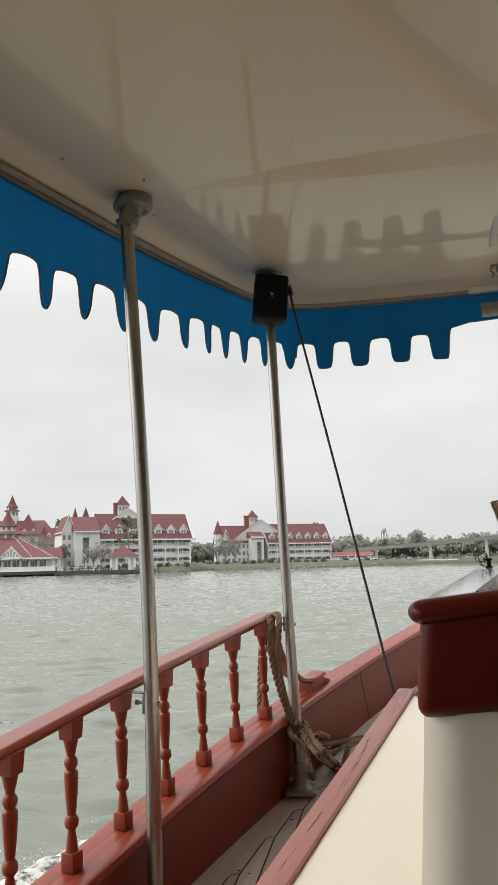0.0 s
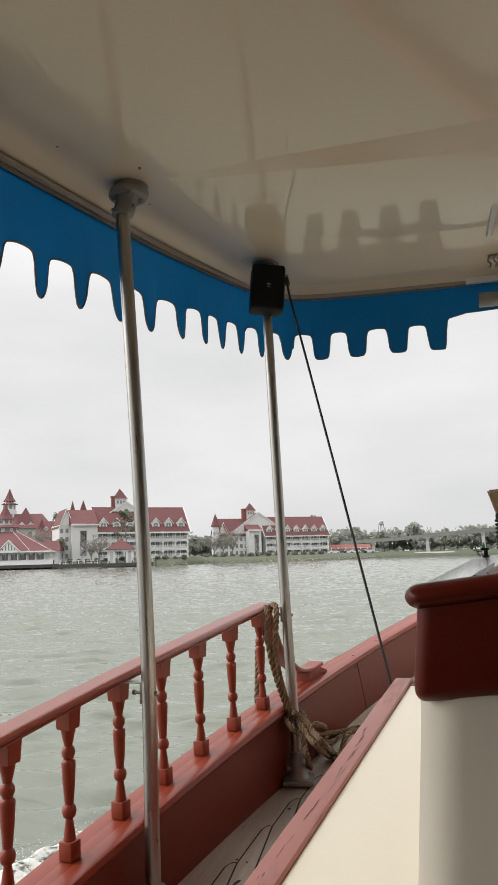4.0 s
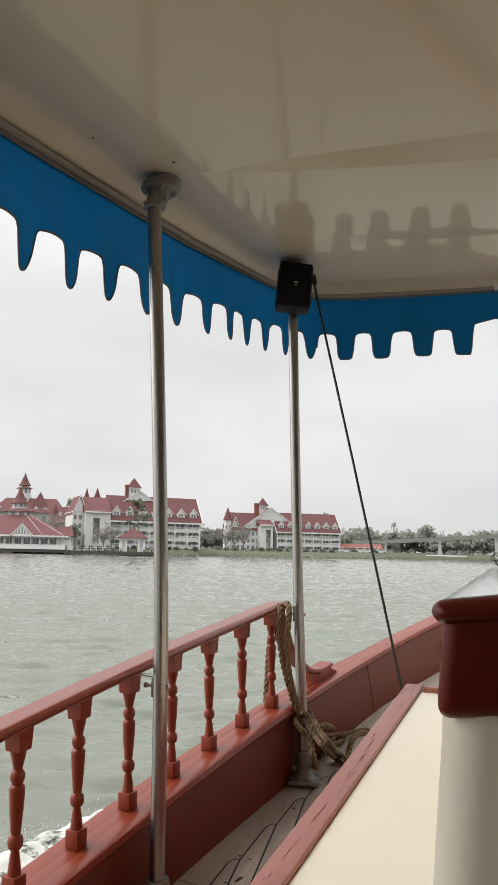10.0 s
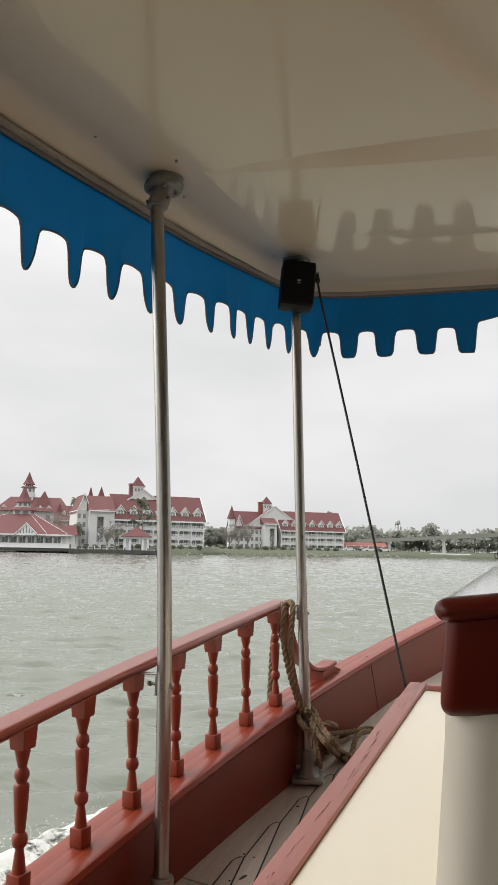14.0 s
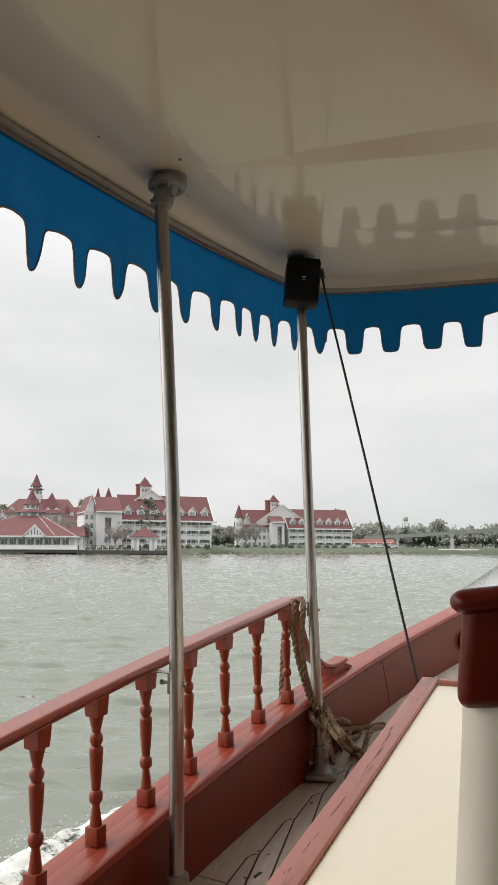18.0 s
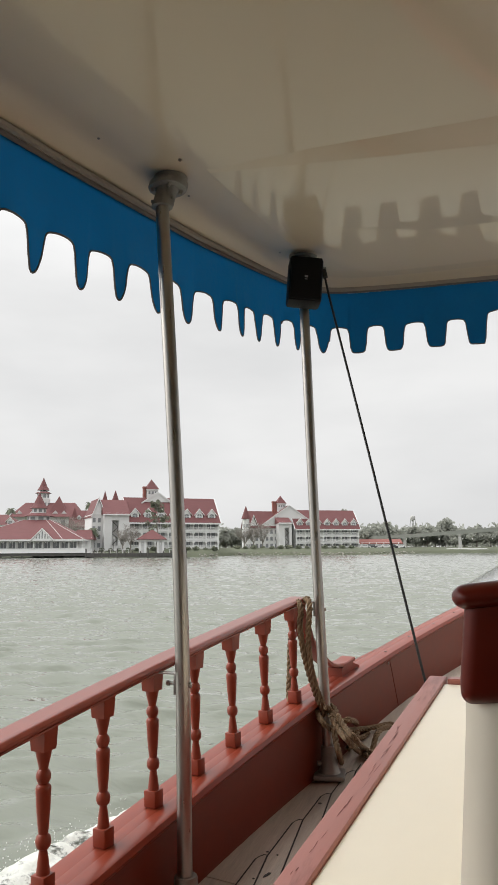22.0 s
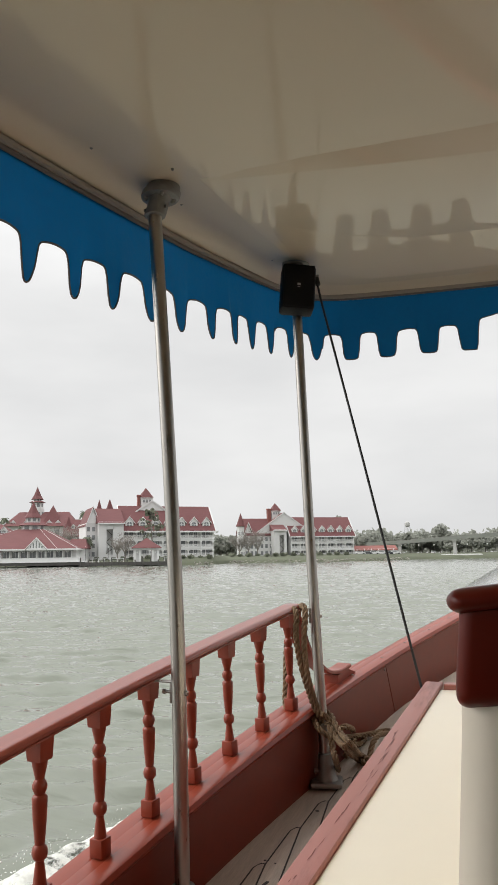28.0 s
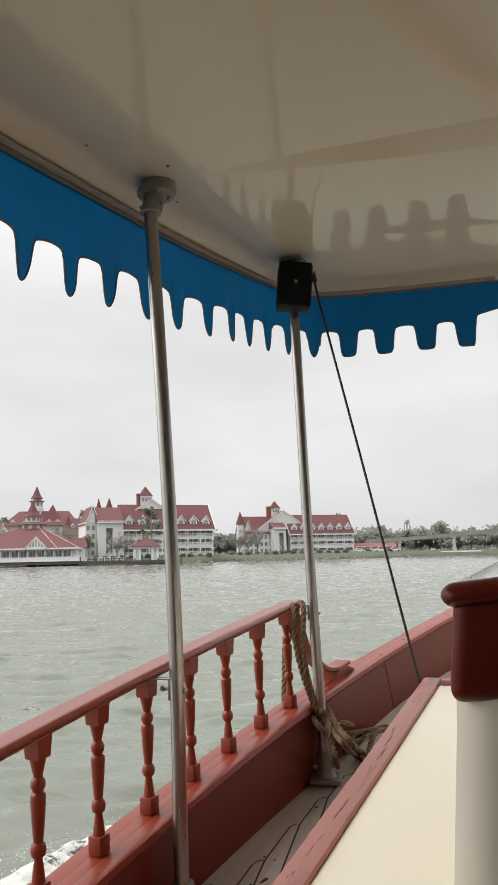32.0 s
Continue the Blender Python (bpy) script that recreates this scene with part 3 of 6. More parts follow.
# shallow beam across the ceiling
bm = bmesh.new()
beam_secs = []
for x in (-0.86, -0.8, -0.6, -0.3, 0.0, 0.4, 0.8, 1.2, 1.6, 2.3):
    swell, sec = min(1.0, 0.12 + 0.88 * (x + 0.86) / 0.7), []
    for y, dz in ((1.845, 0.016), (1.862, 0.0125), (1.945 + 0.015 * (x + 0.8), -0.0235), (1.955 + 0.015 * (x + 0.8), -0.0245), (2.35, -0.017), (2.8, 0.008), (2.8, 0.03), (1.845, 0.03)):
        yy = y + 0.17 * (x + 0.8)
        sec.append(Vector((x, yy, 2.182 + rise(yy) + (dz if dz > 0 else 0.004 + (dz - 0.004) * swell) + 0.010 * min(1, (x + 0.9) / 1.4))))
    beam_secs.append(sec)
sweep(bm, beam_secs)
bmesh.ops.recalc_face_normals(bm, faces=bm.faces)
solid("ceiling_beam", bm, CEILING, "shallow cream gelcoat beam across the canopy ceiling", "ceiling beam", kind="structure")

# valance: a scalloped sheet that hangs from the rim, with piping on its cut edge
VAL = 0.190
TAB = 0.330
PITCH = 0.201
# middles of the tabs along the rim where their spacing is uneven
TABS = [6.324, 6.522, 6.70, 6.92, 7.15, 7.38, 7.57, 7.756, 7.965, 8.15, 8.35, 8.542, 8.724, 8.938, 9.138]


def rim_walk(step):
    """Evenly spaced points along the rim and how far along they lie, from the port front corner's far end."""
    out, s = [], 0.0
    pts = RIM
    acc = [0.0]
    for a, b in zip(pts, pts[1:]):
        acc.append(acc[-1] + (b - a).length)
    total = acc[-1]
    k, i = 0.0, 0
    while k < total:
        while acc[i + 1] < k:
            i += 1
        f = (k - acc[i]) / (acc[i + 1] - acc[i])
        out.append((k, pts[i].lerp(pts[i + 1], f)))
        k += step
    return out, total


# how far each tab's tip leans forward, and how pointed the tab is
LEAN_TAB = [-0.55, -0.25, -0.3, 0.35, 0.25, 0.45, 0.3, 0.0, -0.25, 0.1, 0.0, 0.0, 0.0, 0.0, 0.0]
POINT_TAB = [0.26, 0.2, 0.3, 0.28, 0.3, 0.22, 0.16, 0.5, 0.5, 0.45, 0.5, 0.0, 0.0, 0.0, 0.0]


def hem(s):
    d = min(s, rim_total - s)
    return hem_shape(s) + 0.011 * max(0.0, min(1.0, (7.5 - d) / 0.9))


def hem_shape(s):
    """The depth of the valance at s: rounded tabs with arched gaps between them."""
    if s > rim_total / 2:
        s = rim_total - s
    side = max(0.0, min(1.0, (8.6 - s) / 0.5))
    gap = 0.555 + 0.13 * side
    if s < TABS[0]:
        u = (0.5 + gap / 2 + (s - TABS[0]) / PITCH) % 1.0
    else:
        u = (0.5 + gap / 2 + float(np.interp(s, TABS, range(len(TABS))))) % 1.0
    if u < gap:
        e = abs(u / gap - 0.5) * 2
        near = int(round(float(np.interp(s, TABS, range(len(TABS))))))
        lean = LEAN_TAB[near] if s >= TABS[0] - 0.1 else -0.3
        fore = -1 if u < gap / 2 else 1
        return VAL + 0.012 * e * e + (TAB - VAL) * (e ** 12) * max(0.1, 0.70 - 0.30 * side + 0.5 * lean * -fore)
    q = ((u - gap) / (1 - gap) - 0.5) * 2
    near = int(round(float(np.interp(s, TABS, range(len(TABS))))))
    lean, point = (LEAN_TAB[near], POINT_TAB[near]) if s >= TABS[0] - 0.1 else (-0.3, 0.25)
    return TAB - (TAB - VAL) * (0.22 * abs(q) ** 8 + point * (q - lean) ** 2) - 0.003 * abs(q)


walk_pts, rim_total = rim_walk(0.0067)
bm = bmesh.new()
rows, hem_line = [], []
LV = [0.0, 0.25, 0.5, 0.75, 1.0]
for s, p in walk_pts:
    h = hem(s)
    past = min(s, rim_total - s) - (TABS[-1] + 0.036)
    if past > 0:
        h = 0.175 - 0.03 * min(1, past / 0.12) + (0.330 - 0.175) * math.exp(-(past / 0.012) ** 2)
    out = Vector((-1 if p.x < MID else 1, 0, 0)) if p.y < 3.2 else Vector((-0.3 if p.x < MID else 0.3, 1, 0)).normalized()
    wob = 0.006 * math.sin(s * 9.0) + 0.004 * math.sin(s * 23 + 1)
    row = []
    for t in LV:
        q = p + out * (0.004 + wob * t * t) - out * 0.02 * t * h
        row.append(Vector((q.x, q.y, EDGE_L - 0.005 - drop(p) - h * t + rise(p.y))))
    rows.append([bm.verts.new(q) for q in row])
    hem_line.append(row[-1])
for a, b in zip(rows, rows[1:]):
    for i in range(len(LV) - 1):
        bm.faces.new((a[i], b[i], b[i + 1], a[i + 1]))
bmesh.ops.solidify(bm, geom=bm.faces[:], thickness=0.0025)
bmesh.ops.recalc_face_normals(bm, faces=bm.faces)
valance = thing("valance", pose(-1.15, 2, 2.0), "blue vinyl scalloped valance hanging from the canopy edge", "valance")
part("valance_sheet", bm, BLUE, valance)
bm = bmesh.new()
tube(bm, hem_line, 0.0030, 6)
part("piping", bm, PIPING, valance, "grey piping along the scallops")

# ---- stanchions ----
def stanchion(name, base, bend, top, label, clamp_l, swing, tilt):
    """A steel pole from the deck to the ceiling. base, bend, top: (x, y, level)."""
    pts = [Vector((x, y, l + rise(y))) for x, y, l in (base, bend, top)]
    st = thing(name, Matrix.Translation(pts[0]), label, "stanchion", "stanchions")
    bm = bmesh.new()
    neck = pts[2] + Vector((-0.26 * tilt * 0.07, -0.095 * tilt * 0.07, -0.07))
    line = spline([pts[0], pts[1], neck], 8) + [pts[2] + Vector((-0.26 * tilt * 0.02, -0.095 * tilt * 0.02, -0.02))]
    tube(bm, [p + (pts[1] - pts[0]).normalized() * (0.03 if i == 0 else 0) for i, p in enumerate(line)], 0.0212, 20)
    part("pole", bm, STEEL, st, "brushed steel pole")
    at = Matrix.Translation(pts[0]) @ pose(0, 0, 0, 0, 0, 12)
    bm = bmesh.new()
    box(bm, (-0.062, -0.062, 0.0), (0.062, 0.062, 0.022), 0.009, at)
    part("base_plate", bm, CAST, st, "cast base plate")
    bm = bmesh.new()
    lathe(bm, [(0.047, 0.020), (0.040, 0.032), (0.034, 0.05), (0.033, 0.115), (0.031, 0.121), (0.024, 0.121)], at, 20)
    part("base_socket", bm, CAST, st, "cast base socket")
    bm = bmesh.new()
    lathe(bm, [(0.008, 0), (0.010, 0.003), (0.010, 0.016), (0.006, 0.018)], at @ Matrix.Translation((-0.03, -0.01, 0.055)) @ pose(0, 0, 0, 0, -90, 0), 10)
    part("set_screw", bm, CAST, st)
    # flange at the ceiling
    t = Matrix.Translation(pts[2])
    skew = Matrix.Identity(4)
    skew[0][2], skew[1][2] = 0.26 * tilt, 0.095 * tilt
    t = t @ skew
    bm = bmesh.new()
    lathe(bm, [(0.026, -0.073), (0.0335, -0.071), (0.0345, -0.064), (0.033, -0.02), (0.036, -0.012), (0.060, -0.011), (0.062, -0.006), (0.062, 0.006), (0.055, 0.009), (0.054, 0.026)], t, 24)
    part("top_flange", bm, CAST, st, "cast ceiling flange")
    for k in range(4):
        a = radians(35 + 90 * k)
        bm = bmesh.new()
        lathe(bm, [(0.004, -0.024), (0.0065, -0.021), (0.0065, -0.014), (0.008, -0.0125), (0.008, -0.010)], t @ Matrix.Translation((0.044 * math.cos(a), 0.044 * math.sin(a), 0)), 6)
        part("flange_bolt", bm, CAST, st)
    for k in (-1, 1):
        bm = bmesh.new()
        lathe(bm, [(0.006, 0), (0.006, 0.008), (0.003, 0.009)], t @ Matrix.Translation((0.032 * k, -0.008, -0.048)) @ pose(0, 0, 0, 0, 90 * k, 0), 6)
        part("set_screw", bm, CAST, st)
    # clamp and rod to the handrail
    c_z = pts[0].lerp(pts[1], clamp_l / (bend[2] - base[2])).z
    c = next(a.lerp(b, (c_z - a.z) / (b.z - a.z)) for a, b in zip(line, line[1:]) if a.z <= c_z <= b.z)
    m = Matrix.Translation(c) @ pose(0, 0, 0, 0, 0, swing)
    bm = bmesh.new()
    box(bm, (-0.0245, -0.012, -0.040), (-0.0140, 0.012, 0.020), 0.002, m)
    tube(bm, [(m @ Vector((-0.023, 0.0, -0.010))), (m @ Vector((-0.052, 0.0, -0.010)))], 0.0045, 8)
    clamp = part("clamp", bm, CAST, st, "steel clamp on the pole")
    bm = bmesh.new()
    box(bm, (-0.098, -0.012, 0.016), (-0.02, 0.012, 0.0205), 0.001, m)
    part("bracket_plate", bm, STEEL, clamp)
    for k, (x, z) in enumerate(((-0.046, -0.010), (0.0235, -0.012))):
        bm = bmesh.new()
        lathe(bm, [(0.003, -0.006), (0.0075, -0.005), (0.0075, 0.004), (0.003, 0.006)], m @ Matrix.Translation((x, 0, z)) @ pose(0, 0, 0, 0, 90, 0), 6)
        part("clamp_bolt", bm, STEEL, clamp)
    return st


stanchion("stanchion", (-0.942, 1.967, 0.0), (-0.961, 1.957, 0.92), (-1.003, 1.936, 2.166), "brushed steel stanchion between the deck and the canopy", 0.645, 0, 1.0)
stanchion("stanchion", (-0.789, 2.957, 0.0), (-0.834, 2.985, 0.86), (-0.866, 2.977, 2.190), "brushed steel stanchion with a rope made fast round its foot", 0.66, 20, 0.2)

# ---- loudspeaker on the forward stanchion ----
sp_c = Vector((-0.838, 2.905, 2.055 + rise(2.9)))
spk = thing("loudspeaker", Matrix.Translation(sp_c) @ pose(0, 0, 0, -2, 4.5, 24), "small black plastic loudspeaker mounted at a stanchion's top", "loudspeaker")
bm = bmesh.new()
box(bm, (-0.073, -0.035, -0.103), (0.073, 0.07, 0.103), 0.014)
part("cabinet", bm, BLACK, spk, world_space=False)
bm = bmesh.new()
box(bm, (-0.066, -0.042, -0.096), (0.066, -0.034, 0.096), 0.004)
part("grille", bm, BLACK, spk, "black perforated grille", world_space=False)
bm = bmesh.new()
box(bm, (-0.007, -0.044, 0.001), (0.007, -0.041, 0.010), 0.001)
box(bm, (-0.006, -0.044, -0.008), (0.006, -0.041, -0.005), 0.0005)
part("badge", bm, GREY_LOGO, spk, "small grey badge", world_space=False)
bm = bmesh.new()
tube(bm, [(0.062, 0.0, 0.062), (0.088, 0.0, 0.068)], 0.007, 8)
box(bm, (0.064, -0.012, 0.02), (0.074, 0.012, 0.075), 0.003)
part("bracket", bm, CAST, spk, "grey swivel bracket", world_space=False)
bm = bmesh.new()
tube(bm, [(0, 0.045, 0.095), (0, 0.06, 0.135), (0.0, 0.06, 0.155)], 0.03, 10)
part("mount", bm, CAST, spk, world_space=False)

# ---- stay ----
stay_a = chain(spk) @ Vector((0.078, 0.0, 0.06))
stay_b = Vector((-0.366, 2.735, 0.40))
stay = thing("stay_cable", Matrix.Translation(stay_b), "thin black stay cable from the canopy to the coaming corner", "cable")
bm = bmesh.new()
tube(bm, [stay_a, stay_a.lerp(stay_b, 0.06) + Vector((-0.004, 0, 0)), stay_a.lerp(stay_b, 0.5), stay_b], 0.0049, 8)
part("cable", bm, CABLE, stay)
bm = bmesh.new()
tube(bm, [stay_a.lerp(stay_b, 0.001), stay_a.lerp(stay_b, 0.022)], 0.011, 8)
part("upper_fitting", bm, CABLE, stay)
bm = bmesh.new()
tube(bm, [stay_a.lerp(stay_b, 0.99), stay_b], 0.0075, 8)
part("lower_fitting", bm, CABLE, stay)

# ---- coaming and the locker top beside the deck ----
coaming = thing("coaming", pose(-0.42, 1.5, rise(1.5)), "cockpit coaming with a worn pinkish red wooden cap", "coaming", kind="structure")
CAP = 0.485


def coam(y, inn, l):
    return Vector((coam_x(y) + inn, y, l + rise(y)))


CY = [-1.2, -0.4, 0.4, 1.0, 1.4, 1.8, 2.2, 2.5, 2.70]
bm = bmesh.new()
sweep(bm, [[coam(y, a, l) for a, l in ((0.010, -0.012), (0.010, CAP - 0.02), (0.034, CAP - 0.02), (0.034, -0.012))] for y in CY])
sweep(bm, [[Vector((x, y, l + rise(y))) for y, l in ((2.664, -0.012), (2.664, CAP - 0.02), (2.69, CAP - 0.02), (2.69, -0.012))] for x in (-0.30, 1.8)])
bmesh.ops.recalc_face_normals(bm, faces=bm.faces)
part("coaming_wall", bm, RED, coaming, "red-brown coaming wall")
bm = bmesh.new()
prof = [(-0.010, -0.02), (-0.013, -0.014), (-0.010, -0.003), (-0.004, 0.0), (0.047, 0.0), (0.051, -0.004), (0.051, -0.02)]
sweep(bm, [[coam(y, a, CAP + l) for a, l in prof] for y in CY])
bmesh.ops.recalc_face_normals(bm, faces=bm.faces)
part("coaming_cap", bm, RED_WORN, coaming, "worn pinkish red wooden cap with chipped paint")
bm = bmesh.new()
sweep(bm, [[mirror(coam(y, a, CAP + l)) for a, l in prof] for y in CY])
bmesh.ops.recalc_face_normals(bm, faces=bm.faces)
part("coaming_cap", bm, RED_WORN, coaming)
bm = bmesh.new()
sweep(bm, [[mirror(coam(y, a, l)) for a, l in ((0.010, -0.012), (0.010, CAP - 0.02), (0.034, CAP - 0.02), (0.034, -0.012))] for y in CY])
bmesh.ops.recalc_face_normals(bm, faces=bm.faces)
part("coaming_wall", bm, RED, coaming)
bm = bmesh.new()
sweep(bm, [[Vector((x, 2.70 + a, CAP + l + 0.0005 + rise(2.7))) for a, l in ((0.0, -0.02), (0.003, -0.004), (-0.003, 0.0), (-0.045, 0.0), (-0.05, -0.004), (-0.05, -0.02))] for x in (coam_x(2.7) + 0.057, 1.75)])
bmesh.ops.recalc_face_normals(bm, faces=bm.faces)
part("coaming_cap", bm, RED_WORN, coaming)
# flaked paint along the middle of the cap
bm = bmesh.new()
chip_rng = random.Random(5)
for k in range(34):
    y0 = 1.0 + 1.45 * chip_rng.random() ** 0.8
    y1 = y0 + chip_rng.uniform(0.012, 0.07)
    inn = 0.012 + 0.016 * math.sin(3.0 * (y0 - 1.3)) ** 2 + chip_rng.gauss(0, 0.0025)
    w = chip_rng.uniform(0.0009, 0.0026)
    n = 6
    cut = [(y0 + (y1 - y0) * i / n, math.sin(math.pi * i / n) ** 0.6) for i in range(n + 1)]
    lean = chip_rng.uniform(-0.07, 0.05)
    left = [coam(y, inn + lean * (y - y0) - chip_rng.uniform(0.2, 0.8) * w * a - 0.0001, CAP + 0.0006) for y, a in cut]
    right = [coam(y, inn + lean * (y - y0) + chip_rng.uniform(0.2, 0.8) * w * a + 0.0001, CAP + 0.0006) for y, a in cut]
    vs = [[bm.verts.new(p) for p in line] for line in (left, right)]
    for i in range(n):
        bm.faces.new((vs[0][i], vs[1][i], vs[1][i + 1], vs[0][i + 1]))
part("paint_chips", bm, CHIP, coaming, "dark chips in the worn paint", smooth=False)
# locker top
bm = bmesh.new()
sweep(bm, [[coam(y, 0.0525, CAP - 0.010), coam(y, 0.0525, CAP - 0.05), Vector((1.6, y, CAP - 0.05 + rise(y))), Vector((1.6, y, CAP - 0.006 + rise(y)))] for y in (0.70, 1.2, 1.7, 2.2, 2.645)])
bmesh.ops.recalc_face_normals(bm, faces=bm.faces)
solid("locker_top", bm, CREAM, "smooth cream gelcoat locker top inside the coaming", "locker top", kind="structure")

# ---- helm bulkhead and the white trunk top beyond it ----
helm = thing("helm_bulkhead", pose(0.3, 0.85, 0.2), "cream helm bulkhead with a dark red varnished board on top", "bulkhead", kind="structure")
HX0, HX1, HY = -0.062, 1.56, 0.80


def camber(x):
    return 0.853 + 0.10 * (x - HX0) * (1 if x < MID else 0) + (0.10 * (HX1 - x) if x >= MID else 0) - 0.02 * max(0, abs(x - MID) / 0.82 - 0.6)


xs = [HX0 + (HX1 - HX0) * i / 24 for i in range(25)]
# board: its corners rounded, with a bulging foot
bm = bmesh.new()
secs = []
R = 0.016
for i, x in enumerate([HX0 - 0.004 + R * (1 - math.cos(math.pi / 2 * j / 6)) for j in range(7)] + [HX0 + 0.03] + xs[1:]):
    k = math.sin(math.pi / 2 * min(i, 6) / 6)
    zc = camber(max(x, HX0))
    t, b = zc - 0.016, zc - 0.113
    inset = R * (1 - k)
    flare = 0.010 * max(0.0, 1 - max(i - 6, 0) / 3)
    ring_pts = [(inset, t), (inset, b + R + inset * 0.6), (inset + 0.004, b + 0.006 + inset), (inset + 0.012, b + inset * 0.9), (0.036, b + inset * 0.9), (0.036, t)]
    secs.append([Vector((x - flare * (t - z) / (t - b), HY + y, z)) for y, z in ring_pts])
sweep(bm, secs)
bmesh.ops.recalc_face_normals(bm, faces=bm.faces)
part("board", bm, RED_DARK, helm, "dark red varnished board")
bm = bmesh.new()
secs = []
ends = [HX0 - 0.016 + 0.018 * (1 - math.cos(math.pi / 2 * j / 7)) for j in range(8)]
for i, x in enumerate(ends + xs[1:]):
    k = max(0.06, math.sin(math.pi / 2 * min(i, 7) / 7))
    zc = camber(max(x, HX0)) - 0.004
    secs.append([Vector((x, HY + 0.014 + k * 0.027 * math.cos(a), zc + k * 0.0135 * math.sin(a))) for a in [2 * math.pi * j / 20 for j in range(20)]])
sweep(bm, secs)
bmesh.ops.recalc_face_normals(bm, faces=bm.faces)
part("moulding", bm, RED_DARK, helm, "rounded dark red moulding")
# cream post with a rounded corner under the board
bm = bmesh.new()
secs = []
for z, o in ((0.12, -0.055), (0.3, -0.042), (0.5, -0.028), (0.70, -0.012), (0.742, -0.010)):
    outline = [(HX1, HY + 0.01), (HX1, HY + 0.06), (HX0 + o + 0.002, HY + 0.06)]
    outline += [(HX0 + o + 0.05 - 0.05 * math.cos(a), HY + 0.06 - 0.05 * math.sin(a)) for a in [math.pi / 2 * j / 8 for j in range(9)]]
    secs.append([Vector((x, y, z)) for x, y in outline])
sweep(bm, secs)
bmesh.ops.recalc_face_normals(bm, faces=bm.faces)
part("post", bm, POST, helm, "cream rounded corner post")
# trunk top
bm = bmesh.new()
ys = [HY + 0.034 + (2.55 - HY) * i / 12 for i in range(13)]
tx = [HX0 + 0.0, HX0 + 0.012, HX0 + 0.04] + xs[1:-1] + [HX1]
edge_in = lambda i, y: -0.015 * max(0.0, 1 - i / 4) * max(0.0, (2.2 - y) / 1.4)     # the side edge draws in towards the bow
rows = [[bm.verts.new((x + edge_in(i, y), y, camber(x) + (0.001, 0.005, 0.006)[min(i, 2)] + 0.006 * (y - HY))) for i, x in enumerate(tx)] for y in ys]
for a, b in zip(rows, rows[1:]):
    for i in range(len(tx) - 1):
        bm.faces.new((a[i], a[i + 1], b[i + 1], b[i]))
got = bmesh.ops.extrude_face_region(bm, geom=bm.faces[:])
for v in [g for g in got["geom"] if isinstance(g, bmesh.types.BMVert)]:
    v.co.z -= 0.011
bmesh.ops.recalc_face_normals(bm, faces=bm.faces)
trunk = solid("trunk_top", bm, WHITE, "wet white gelcoat top of the forward trunk", "trunk top", kind="structure")
bm = bmesh.new()
box(bm, (HX0 + 0.012, HY + 0.06, 0.25), (HX0 + 0.03, 2.5, 0.80), 0.002)
box(bm, (HX0 + 0.03, 2.48, 0.25), (HX1, 2.5, 0.82), 0.002)
solid("trunk_wall", bm, CREAM, "cream side wall of the forward trunk", "trunk wall", kind="structure")

# ---- rope made fast round the forward stanchion ----
rope = thing("mooring_rope", pose(-0.78, 2.95, 0.25), "coarse brown three-strand rope looped over the rail and a stanchion", "rope")


def laid_rope(name, points, r=0.0115, lay=0.075, label=""):
    """Three strands laid round a smooth line."""
    line = spline(points, 14)
    bm = bmesh.new()
    for k in range(3):
        out, s, side = [], 0.0, None
        for i, p in enumerate(line):
            d = (line[min(i + 1, len(line) - 1)] - line[max(i - 1, 0)]).normalized()
            if i:
                s += (p - line[i - 1]).length
            if side is None:
                side = d.orthogonal().normalized()
            side = (side - d * side.dot(d)).normalized()
            up = d.cross(side)
            a = 2 * math.pi * (s / lay + k / 3)
            out.append(p + (side * math.cos(a) + up * math.sin(a)) * r * 0.55)
        tube(bm, out, r * 0.56, 6)
    return part(name, bm, ROPE, rope, label)


